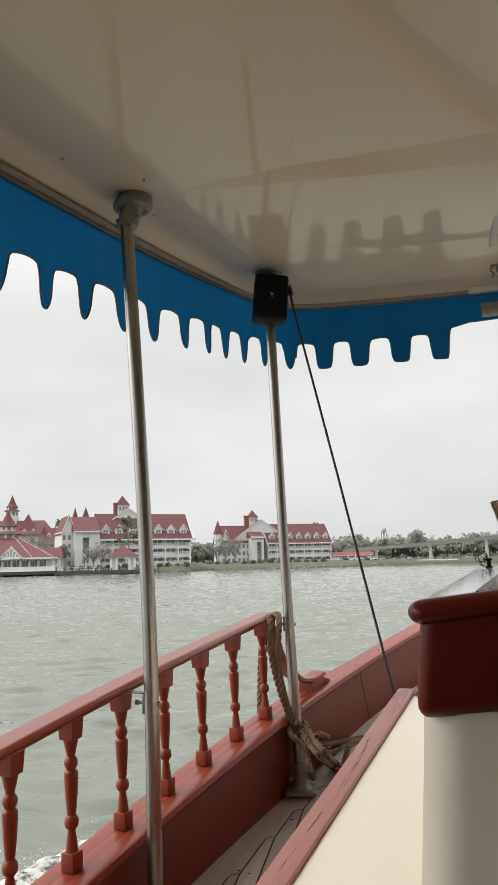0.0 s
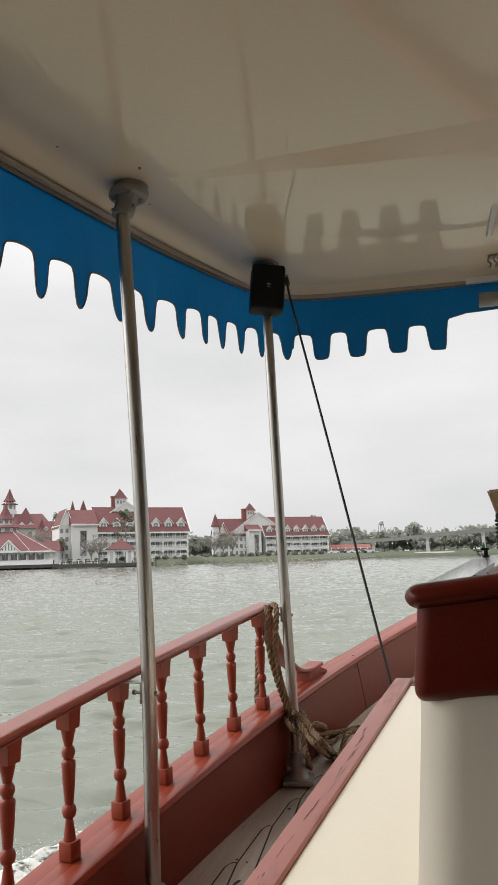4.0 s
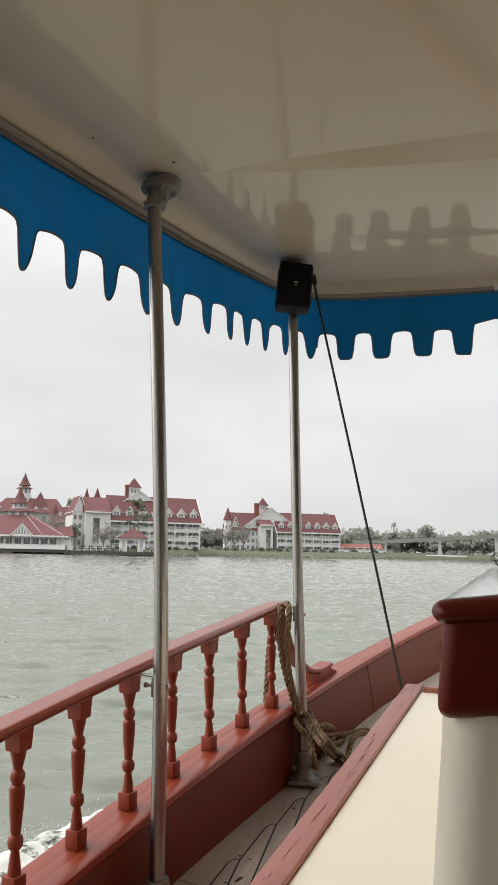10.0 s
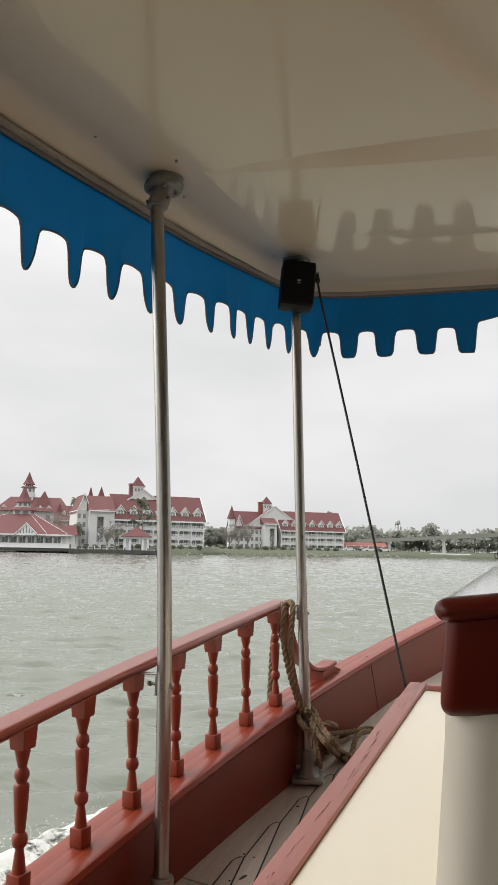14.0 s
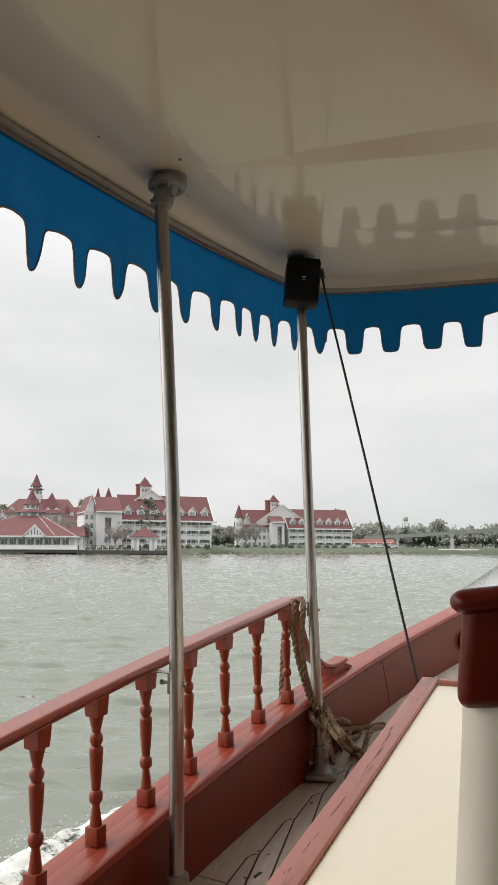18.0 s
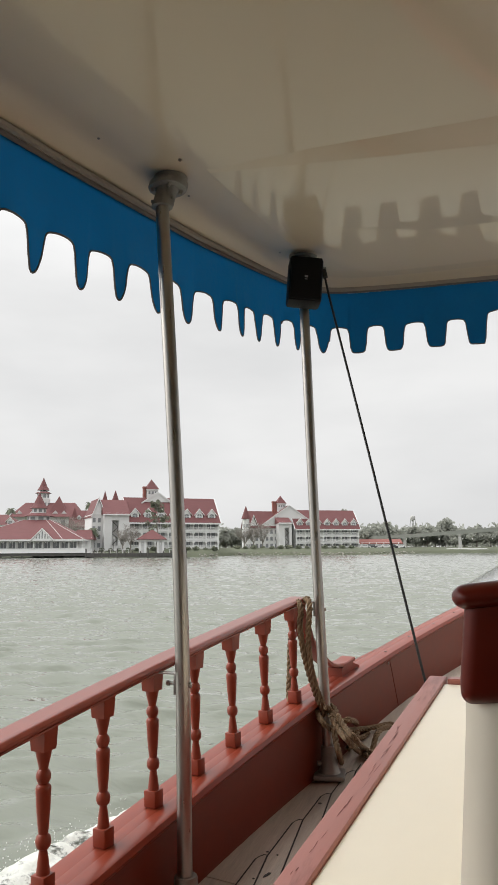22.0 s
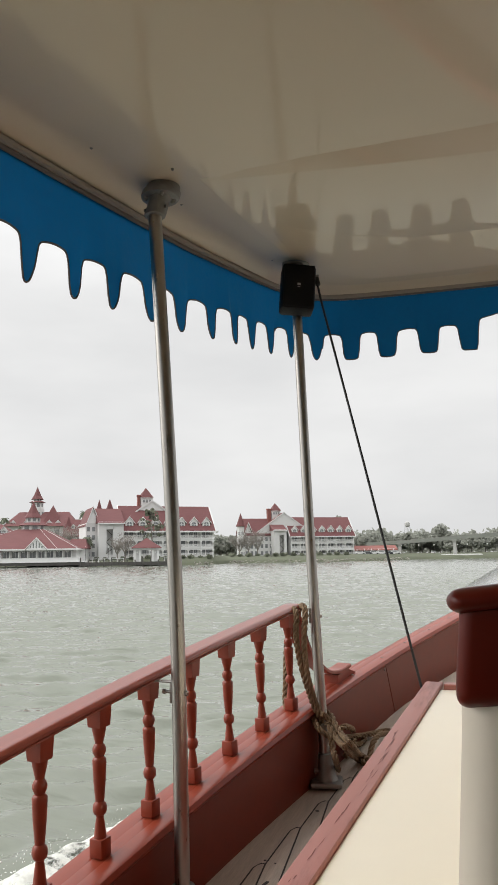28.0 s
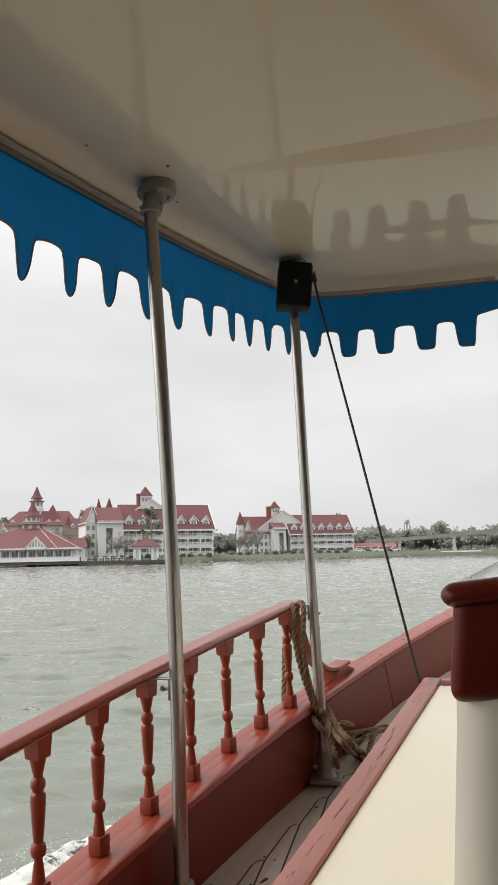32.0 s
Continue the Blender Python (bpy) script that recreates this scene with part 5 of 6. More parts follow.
def stones(name, count, place, size, mat, label, category):
    """A heap of irregular stones; place() gives each one's u, v, z."""
    bm = bmesh.new()
    for _ in range(count):
        u, v, z = place()
        s = size * random.uniform(0.5, 1.4)
        m = at_shore(u, v, z, random.uniform(0, 360)) @ pose(0, 0, 0, random.uniform(-30, 30), random.uniform(-30, 30), 0) @ Matrix.Diagonal((s, s * random.uniform(0.6, 1), s * random.uniform(0.4, 0.8), 1))
        vs = bmesh.ops.create_icosphere(bm, subdivisions=1, radius=0.5, matrix=m)["verts"]
        for w in vs:
            w.co += Vector((random.uniform(-1, 1), random.uniform(-1, 1), random.uniform(-1, 1))) * s * 0.07
    return solid(name, bm, mat, label, category, kind="stuff", smooth=False)


def bank_place():
    u = random.uniform(-17, 60)
    d = random.uniform(0.0, 1.6)
    return u, shoreline(u) + d, -0.95 + d * 0.5


stones("bank_rocks", 220, bank_place, 0.7, ROCK, "grey-brown rocks along the water's edge", "rocks")


def heap_place():
    u, d = random.uniform(-53, -45), random.uniform(-5, 3)
    return u, 205 + d, -0.9 + 0.10 * (d + 5) + 0.7 * max(0, 1 - abs(u + 49) / 5)


stones("rock_heap", 160, heap_place, 0.9, ROCK, "pale rock heap beside the waterside pavilion", "rocks")


def gable_prism(bm, x0, x1, y0, y1, z0, z1, over=0.0, m=Matrix.Identity(4), thick=0.0):
    """A gabled roof, ridge along x."""
    ym = (y0 + y1) / 2
    k = (z1 - z0) / ((y1 - y0) / 2)
    pts = [(y0 - over, z0 - over * k), (ym, z1), (y1 + over, z0 - over * k)]
    if thick:
        pts += [(y1 + over, z0 - over * k - thick), (ym, z1 - thick), (y0 - over, z0 - over * k - thick)]
    sweep(bm, [[m @ Vector((x, y, z)) for y, z in pts] for x in (x0, x1)])
    bmesh.ops.recalc_face_normals(bm, faces=bm.faces)


def pyramid(bm, cx, cy, half, z0, z1, m=Matrix.Identity(4), flare=0.0, sides=4, hx=None):
    hx = hx or half
    def ring(r, z):
        if sides == 4:
            return [m @ Vector((cx + sx * hx / half * r, cy + sy * r, z)) for sx, sy in ((-1, -1), (1, -1), (1, 1), (-1, 1))]
        return [m @ Vector((cx + r * math.cos(2 * math.pi * i / sides), cy + r * math.sin(2 * math.pi * i / sides), z)) for i in range(sides)]
    secs = [ring(half, z0)]
    if flare:
        secs.append(ring(half * 0.72, z0 + (z1 - z0) * 0.22))
    secs.append(ring(0.03, z1))
    sweep(bm, secs)
    bmesh.ops.recalc_face_normals(bm, faces=bm.faces)


def cuboid(bm, x0, x1, y0, y1, z0, z1):
    box(bm, (x0, y0, z0), (x1, y1, z1))


def local_part(name, bm, mat, parent, label=""):
    return part(name, bm, mat, parent, label, smooth=False, world_space=False)


def one(name, mat, parent, *boxes, label=""):
    bm = bmesh.new()
    for b in boxes:
        cuboid(bm, *b)
    return local_part(name, bm, mat, parent, label)


def spire(parent, cx, cy, z, tiers, tip, r_tip, sides=8):
    """A stepped tower: tiers of (half width, height, skirt half width); ends in a pointed red roof."""
    for half, h, skirt in tiers:
        bm = bmesh.new()
        lathe(bm, [(half, z), (half, z + h)], Matrix.Translation((cx, cy, 0)), sides)
        drum = local_part("tower_stage", bm, SIDING, parent)
        for k in range(sides):
            a = 2 * math.pi * (k + 0.5) / sides
            bm = bmesh.new()
            w = half * 0.22
            r = half * math.cos(math.pi / sides)
            box(bm, (-0.04, -w, z + h * 0.25), (0.05, w, z + h * 0.82), 0, pose(cx + r * math.cos(a), cy + r * math.sin(a), 0, 0, 0, math.degrees(a)))
            local_part("window", bm, GLASS, drum)
        z += h
        if skirt:
            bm = bmesh.new()
            lathe(bm, [(skirt, z - 0.1), (skirt, z), (half * 0.82, z + 0.75)], Matrix.Translation((cx, cy, 0)), sides)
            local_part("tower_skirt_roof", bm, ROOF_RED, parent)
            z += 0.7
    bm = bmesh.new()
    lathe(bm, [(r_tip, z - 0.12), (r_tip, z), (r_tip * 0.62, z + (tip - z) * 0.28), (0.04, tip)], Matrix.Translation((cx, cy, 0)), sides)
    local_part("tower_roof", bm, ROOF_RED, parent, "pointed red shingle roof")
    bm = bmesh.new()
    lathe(bm, [(0.05, tip - 0.1), (0.10, tip + 0.15), (0.03, tip + 0.9)], Matrix.Translation((cx, cy, 0)), 6)
    local_part("finial", bm, TRIM, parent)


def dormer(parent, px, py, pz, k=1.0):
    """A white gabled dormer that looks towards -y; k scales it."""
    x = y = z = 0.0
    parts_at = Matrix.Translation((px, py, pz)) @ Matrix.Scale(k, 4)
    body = one("dormer", TRIM, parent, (x - 1.02, x + 1.02, y, y + 3.0, z, z + 1.55))
    body.matrix_basis = parts_at
    bm = bmesh.new()
    m = Matrix.Translation((x, y - 0.25, 0)) @ pose(0, 0, 0, 0, 0, 90)
    gable_prism(bm, 0.0, 3.6, -1.02, 1.02, z + 1.5, z + 2.75, 0.34, m, 0.16)
    local_part("dormer_roof", bm, ROOF_RED, body)
    bm = bmesh.new()
    sweep(bm, [[Vector((x + a, y + yy, zz)) for a, zz in ((-1.02, z + 1.45), (1.02, z + 1.45), (0, z + 2.65))] for yy in (-0.06, 0.1)])
    for s in (-1, 1):
        sweep(bm, [[Vector((x + s * a, y - 0.36 + yy, zz)) for a, zz in ((0, z + 2.86), (1.42, z + 1.18), (1.42, z + 0.98), (0, z + 2.58))] for yy in (0, 0.1)])
    bmesh.ops.recalc_face_normals(bm, faces=bm.faces)
    local_part("barge_board", bm, TRIM, body)
    bm = bmesh.new()
    arch = [(-0.62, 0.25), (0.62, 0.25), (0.62, 1.0)] + [(0.62 * math.cos(a), 1.0 + 0.45 * math.sin(a)) for a in (0.6, 1.1, 1.57, 2.04, 2.54)] + [(-0.62, 1.0)]
    sweep(bm, [[Vector((x + a, y + yy, z + b)) for a, b in arch] for yy in (-0.075, 0.02)])
    bmesh.ops.recalc_face_normals(bm, faces=bm.faces)
    local_part("window", bm, GLASS, body)
    one("sill", TRIM, body, (x - 0.8, x + 0.8, y - 0.18, y, z + 0.1, z + 0.24))
    one("glazing_bar", TRIM, body, (x - 0.03, x + 0.03, y - 0.1, y - 0.07, z + 0.25, z + 1.4), (x - 0.6, x + 0.6, y - 0.1, y - 0.07, z + 0.78, z + 0.84))


def hotel(name, u, v, base, turn, length, label, bays=7, wing="gable", tower_x=8.6, cross_x=9.9, cross_out=4.6, chimney=0.8):
    """A three-storey white hotel house with balconies and a steep red roof with dormers."""
    t = thing(name, at_shore(u, v, base, turn), label, "hotel building", "hotel houses")
    W, eave, ridge, fl = 13.0, 8.45, 15.6, 2.72
    one("wall", RECESS, t, (0.1, length - 0.1, 1.6, W, -1.0, eave), label="grey-white rendered wall behind the balconies")
    one("end_wall", SIDING, t, (0.0, 0.25, 0.02, W, -1.0, eave))
    one("end_wall", SIDING, t, (length - 0.25, length, 0.02, W, -1.0, eave))
    bm = bmesh.new()
    sweep(bm, [[Vector((x, y, z)) for y, z in ((0.3, eave), (W - 0.3, eave), (W / 2, ridge - 0.5))] for x in (0.0, length)])
    bmesh.ops.recalc_face_normals(bm, faces=bm.faces)
    local_part("gable_wall", bm, SIDING, t)
    bm = bmesh.new()
    gable_prism(bm, -0.5, length + 0.5, 0, W, eave, ridge, 0.7, thick=0.3)
    local_part("roof", bm, ROOF_RED, t, "steep red shingle roof")
    for x in (-0.72, length + 0.5):
        bm = bmesh.new()
        gable_prism(bm, x, x + 0.22, 0, W, eave + 0.05, ridge + 0.1, 0.75, thick=0.65)
        local_part("barge_board", bm, TRIM, t, "white barge board")
    one("eave_board", TRIM, t, (-0.4, length + 0.4, -0.95, -0.75, eave - 1.25, eave - 0.85))
    one("cornice", TRIM, t, (0, length, -0.7, 0.1, eave - 1.0, eave - 0.75))
    bay = length / bays
    for k in range(bays):
        dormer(t, (k + 0.5) * bay, 0.75, eave + 0.25, 1.18)
    for f in range(3):
        z = f * fl
        one("floor_slab", TRIM, t, (0.2, length - 0.2, -0.15, 1.62, z - 0.32, z + 0.02))
        one("lintel", TRIM, t, (0.2, length - 0.2, 0.0, 0.3, z + fl - 0.78, z + fl - 0.30))
        for k in range(bays):
            x0, x1 = k * bay, (k + 1) * bay
            rail_part = one("balcony_rail", TRIM, t, (x0 + 0.2, x1 - 0.2, -0.05, 0.05, z + 0.86, z + 0.96), (x0 + 0.2, x1 - 0.2, -0.04, 0.04, z + 0.1, z + 0.16))
            bm = bmesh.new()
            nb = 12
            for j in range(nb):
                x = x0 + 0.35 + (bay - 0.7) * j / (nb - 1)
                cuboid(bm, x - 0.07, x + 0.07, -0.025, 0.025, z + 0.15, z + 0.88)
            tagged(local_part("picket_infill", bm, TRIM, rail_part), kind="stuff")
            for s in (0.30, 0.68):
                win = one("window", TRIM, t, (x0 + bay * s - 0.72, x0 + bay * s + 0.72, 1.50, 1.62, z + 0.3, z + 2.15))
                one("pane", GLASS, win, (x0 + bay * s - 0.60, x0 + bay * s - 0.03, 1.46, 1.52, z + 0.4, z + 2.05))
                one("pane", GLASS, win, (x0 + bay * s + 0.03, x0 + bay * s + 0.60, 1.46, 1.52, z + 0.4, z + 2.05))
    for k in range(bays + 1):
        x = min(max(k * bay, 0.14), length - 0.14)
        one("column", TRIM, t, (x - 0.14, x + 0.14, -0.12, 0.16, -0.6, eave - 0.75))
        for f in range(3):
            for s in (-1, 1):
                bm = bmesh.new()
                zz = f * fl + fl - 0.78
                sweep(bm, [[Vector((x + s * 0.14, yy, zz + 0.1)), Vector((x + s * 0.6, yy, zz + 0.1)), Vector((x + s * 0.14, yy, zz - 0.5))] for yy in (-0.03, 0.03)])
                bmesh.ops.recalc_face_normals(bm, faces=bm.faces)
                local_part("bracket", bm, TRIM, t)
    stair_top, stair_end = (ridge - 1.0, 0.1) if wing == "gable" else (ridge - 2.3, -2.0)
    # stair block at the end, with a lattice of flights in its tall opening
    sb = one("stair_block", SIDING, t, (-7.4, -5.1, -1.2, 9, -1.2, eave + 1.9), (-3.2, stair_end - 0.2, -1.2, 9, -1.2, eave + 1.9), (-5.2, -3.1, -1.2, 9, eave - 0.3, eave + 1.9), (-5.2, -3.1, 1.2, 9, -1.2, eave), (-5.2, -3.1, -1.2, 1.3, -1.2, 0.8), label="white stair block")
    one("opening_back", RECESS, sb, (-5.02, -3.28, 1.0, 1.18, 0.8, eave - 0.3))
    bm = bmesh.new()
    for k in range(4):
        z = 0.9 + k * 1.8
        xa, xb = (-3.3, -5.0) if k % 2 else (-5.0, -3.3)
        sweep(bm, [[Vector((x, yy, zz)) for yy, zz in ((-0.6, a), (-0.5, a), (-0.5, a + 0.24), (-0.6, a + 0.24))] for x, a in ((xa, z), (xb, z + 1.5))])
    bmesh.ops.recalc_face_normals(bm, faces=bm.faces)
    local_part("stair_flights", bm, DARK, sb, "dark zigzag stair flights")
    bm = bmesh.new()
    sweep(bm, [[Vector((x, y, z)) for y, z in ((-1.7, eave + 1.5), (5, stair_top), (9, stair_top), (9, eave + 1.4))] for x in (-7.8, stair_end)])
    bmesh.ops.recalc_face_normals(bm, faces=bm.faces)
    local_part("stair_roof", bm, ROOF_RED, sb, "red lean-to roof")
    one("stair_eave", TRIM, sb, (-7.8, stair_end, -1.85, -1.65, eave + 1.2, eave + 1.55))
    # tower on the ridge with a chimney
    ty = W / 2 + 1.4
    tw = one("tower", SIDING, t, (tower_x - 1.75, tower_x + 1.75, ty - 1.75, ty + 1.75, ridge - 4, ridge + 2.75))
    bm = bmesh.new()
    pyramid(bm, tower_x, ty, 2.05, ridge + 2.65, ridge + 5.85)
    local_part("tower_roof", bm, ROOF_RED, tw, "pyramid red shingle roof")
    one("tower_cornice", TRIM, tw, (tower_x - 1.95, tower_x + 1.95, ty - 1.95, ty + 1.95, ridge + 2.4, ridge + 2.66))
    for x in (-1.0, 0.0, 1.0):
        one("window", GLASS, tw, (tower_x + x - 0.3, tower_x + x + 0.3, ty - 1.81, ty - 1.7, ridge + 1.1, ridge + 2.0))
    cx = tower_x - 1.9 - chimney / 2
    one("chimney", BRICK, tw, (cx - chimney / 2, cx + chimney / 2, ty - 1.0, ty + 0.4, ridge - 3, ridge + 3.2), (cx - chimney / 2 - 0.12, cx + chimney / 2 + 0.12, ty - 1.12, ty + 0.52, ridge + 3.0, ridge + 3.5))
    # cross gable: its ridge runs back from the front
    top, low = ridge + 1.7, ridge + 1.7 - 0.68 * cross_out
    front = W / 2 - 1.5 if cross_out < 6 else 3.2
    bm = bmesh.new()
    m = Matrix.Translation((cross_x, 0, 0)) @ pose(0, 0, 0, 0, 0, 90)
    gable_prism(bm, front, W + 6, -cross_out, cross_out, low, top, 0.4, m, 0.3)
    local_part("cross_roof", bm, ROOF_RED, t)
    bm = bmesh.new()
    sweep(bm, [[Vector((cross_x + a, yy, z)) for a, z in ((-cross_out, low), (cross_out, low), (0, top - 0.3))] for yy in (front, front + 0.3)])
    for s in (-1, 1):
        sweep(bm, [[Vector((cross_x + s * a, front - 0.25 + yy, z)) for a, z in ((0, top + 0.15), (cross_out + 0.6, low - 0.3), (cross_out + 0.6, low - 0.75), (0, top - 0.4))] for yy in (0, 0.2)])
    bmesh.ops.recalc_face_normals(bm, faces=bm.faces)
    local_part("cross_gable", bm, SIDING, t)
    if cross_out > 6:
        x0 = cross_x - cross_out + 0.3
        cw = one("cross_wing", SIDING, t, (x0, -1.0, front, W + 5, -1.2, low + 0.1))
        for f in range(3):
            for k in range(3):
                one("window", GLASS, cw, (x0 + 1.2 + k * 1.9 - 0.5, x0 + 1.2 + k * 1.9 + 0.5, front - 0.06, front + 0.05, 0.5 + f * 2.72, 2.0 + f * 2.72))
    if wing == "gable":
        # a narrow wing beyond the stair block and two pointed roofs behind it
        wg = one("wing", SIDING, t, (-10.6, -7.4, 2.0, 16, -1.2, eave + 1.6))
        for f in range(4):
            for x in (-9.9, -8.4):
                one("window", GLASS, wg, (x - 0.42, x + 0.42, 1.93, 2.03, 0.3 + f * 2.45, 1.6 + f * 2.45))
        bm = bmesh.new()
        gable_prism(bm, 1.5, 16.5, -1.9, 1.9, eave + 1.6, eave + 6.4, 0.25, Matrix.Translation((-8.6, 0, 0)) @ pose(0, 0, 0, 0, 0, 90), 0.25)
        local_part("wing_roof", bm, ROOF_RED, wg, "steep red shingle roof")
        bm = bmesh.new()
        sweep(bm, [[Vector((-8.6 + a, yy, z)) for a, z in ((-1.8, eave + 1.6), (1.8, eave + 1.6), (0, eave + 6.0))] for yy in (2.0, 2.3)])
        for s in (-1, 1):
            sweep(bm, [[Vector((-8.6 + s * a, 1.35 + yy, z)) for a, z in ((0, eave + 6.7), (2.2, eave + 1.1), (2.2, eave + 0.7), (0, eave + 6.1))] for yy in (0, 0.14)])
        bmesh.ops.recalc_face_normals(bm, faces=bm.faces)
        local_part("wing_gable", bm, TRIM, wg)
        for cx, cy, tip in ((-6.0, 7.0, ridge + 1.9), (-1.7, 13.0, ridge + 2.6)):
            bm = bmesh.new()
            pyramid(bm, cx, cy, 1.15 if cx < -4 else 1.7, eave + 4.0, tip)
            local_part("pointed_roof", bm, ROOF_RED, wg)
    if wing == "turret":
        # a longer wing with a corner turret
        wg = one("wing", SIDING, t, (-19.0, -7.4, 3.6, 12, -1.2, eave + 0.6))
        for f in range(3):
            for x in (-17.2, -15.2, -13.4):
                one("window", GLASS, wg, (x - 0.5, x + 0.5, 3.53, 3.63, 0.3 + f * 2.75, 2.0 + f * 2.75))
        bm = bmesh.new()
        gable_prism(bm, -19.1, -7.0, 3.2, 13.0, eave + 0.5, ridge - 0.5, 0.5, thick=0.3)
        local_part("wing_roof", bm, ROOF_RED, wg, "steep red shingle roof")
        bm = bmesh.new()
        gable_prism(bm, 2.8, 8.0, -1.5, 1.5, eave + 0.6, eave + 4.6, 0.3, Matrix.Translation((-16.6, 0, 0)) @ pose(0, 0, 0, 0, 0, 90), 0.25)
        local_part("gable_roof", bm, ROOF_RED, wg)
        bm = bmesh.new()
        sweep(bm, [[Vector((-16.6 + a, yy, z)) for a, z in ((-1.4, eave + 0.6), (1.4, eave + 0.6), (0, eave + 4.2))] for yy in (3.3, 3.5)])
        for s in (-1, 1):
            sweep(bm, [[Vector((-16.6 + s * a, 2.65 + yy, z)) for a, z in ((0, eave + 5.0), (1.9, eave + 0.2), (1.9, eave - 0.2), (0, eave + 4.4))] for yy in (0, 0.14)])
        bmesh.ops.recalc_face_normals(bm, faces=bm.faces)
        local_part("wing_gable", bm, TRIM, wg)
        bm = bmesh.new()
        lathe(bm, [(1.45, -1.2), (1.45, eave + 3.4)], Matrix.Translation((-20.0, 2.4, 0)), 8)
        tu = local_part("turret", bm, SIDING, t)
        for f in range(4):
            for a in (225, 270, 315):
                bm = bmesh.new()
                box(bm, (-0.05, -0.32, 0.5 + f * 2.6), (0.06, 0.32, 1.8 + f * 2.6), 0, pose(-20.0 + 1.34 * math.cos(radians(a)), 2.4 + 1.34 * math.sin(radians(a)), 0, 0, 0, a))
                local_part("window", bm, GLASS, tu)
        bm = bmesh.new()
        lathe(bm, [(1.85, eave + 3.2), (1.85, eave + 3.35), (0.04, ridge + 1.3)], Matrix.Translation((-20.0, 2.4, 0)), 8)
        local_part("turret_roof", bm, ROOF_RED, tu, "pointed red turret roof")
    return t


def from_px(px, d):
    return (px - 441) / 1281 * d


hotel("hotel_house", -38.65, 216.0, 1.5, 21.7, 28.2, "white three-storey hotel house with balconies and a steep red roof")
hotel("hotel_house", 14.86, 290.0, 1.2, 16.8, 27.2, "white hotel house with balconies and red dormered roof near the bridge", wing="turret", tower_x=-3.8, cross_x=-1.6, cross_out=11.0, chimney=1.6)

# ---- waterside pavilion on piles ----
pav = thing("pavilion_restaurant", at_shore(-57.6, 203.0, -0.95, 6), "white waterside pavilion with a broad red hipped roof on dark piles", "pavilion")
FL = 1.5
one("deck_slab", TRIM, pav, (-24, 11.0, -8, 14, FL - 0.22, FL))
one("deck_skirt", DARK, pav, (-23.8, 10.8, -7.8, 13.8, FL - 1.05, FL - 0.23), label="dark timber skirt")
for k in range(13):
    x = -23 + 33 * k / 12
    bm = bmesh.new()
    lathe(bm, [(0.22, -1.2), (0.22, FL - 0.5)], Matrix.Translation((x, -7.4, 0)), 8)
    local_part("pile", bm, DARK, pav)
one("wall", SIDING, pav, (-21, 9.0, -6, 13, FL, FL + 3.3))
one("parapet", TRIM, pav, (-23.5, 10, -7.7, -7.5, FL, FL + 1.0))
for k in range(12):
    x = -18.6 + 2.3 * k
    win = one("window", TRIM, pav, (x - 0.95, x + 0.95, -6.12, -5.95, FL + 1.0, FL + 2.9))
    one("pane", GLASS, win, (x - 0.85, x - 0.05, -6.17, -6.1, FL + 1.1, FL + 2.8))
    one("pane", GLASS, win, (x + 0.05, x + 0.85, -6.17, -6.1, FL + 1.1, FL + 2.8))
for k in range(13):
    x = -19.75 + 2.3 * k
    one("post", TRIM, pav, (x - 0.12, x + 0.12, -7.6, -7.35, FL, FL + 3.2))
bm = bmesh.new()
Z0 = FL + 3.3
ring = lambda hx0, hx1, y0, y1, z: [Vector((hx0, y0, z)), Vector((hx1, y0, z)), Vector((hx1, y1, z)), Vector((hx0, y1, z))]
sweep(bm, [ring(-22.5, 9.6, -8.6, 14.5, Z0), ring(-22.5, 9.6, -8.6, 14.5, Z0 + 0.15), ring(-8.2, -1.0, 0.5, 6.5, Z0 + 5.7)])
bmesh.ops.recalc_face_normals(bm, faces=bm.faces)
local_part("roof", bm, ROOF_RED, pav, "broad red hipped roof")
bm = bmesh.new()
for a, b in (((9.6, -8.6, Z0 + 0.2), (-1.0, 0.5, Z0 + 5.75)), ((-22.5, -8.6, Z0 + 0.2), (-8.2, 0.5, Z0 + 5.75)), ((4.2, -8.62, Z0 + 0.2), (-2.0, 0.48, Z0 + 5.75))):
    tube(bm, [a, b], 0.045, 5)
local_part("hip_ridge", bm, TRIM, pav)
one("eave_board", TRIM, pav, (-22.6, 9.7, -8.75, -8.6, Z0 - 0.25, Z0 + 0.12), (9.6, 9.75, -8.6, 14.5, Z0 - 0.25, Z0 + 0.12))
bm = bmesh.new()
gable_prism(bm, -8.9, -1.5, -2.6, 2.6, Z0 + 0.3, Z0 + 2.95, 0.3, Matrix.Translation((-1.2, 0, 0)) @ pose(0, 0, 0, 0, 0, 90), 0.25)
pg = local_part("front_gable_roof", bm, ROOF_RED, pav)
bm = bmesh.new()
sweep(bm, [[Vector((-1.2 + a, yy, z)) for a, z in ((-2.6, Z0 + 0.1), (2.6, Z0 + 0.1), (0, Z0 + 2.75))] for yy in (-8.7, -8.5)])
for s in (-1, 1):
    sweep(bm, [[Vector((-1.2 + s * a, -9.0 + yy, z)) for a, z in ((0, Z0 + 3.2), (3.0, Z0 + 0.1), (3.0, Z0 - 0.2), (0, Z0 + 2.75))] for yy in (0, 0.15)])
bmesh.ops.recalc_face_normals(bm, faces=bm.faces)
local_part("front_gable", bm, TRIM, pav, "white gable with barge boards")
bm = bmesh.new()
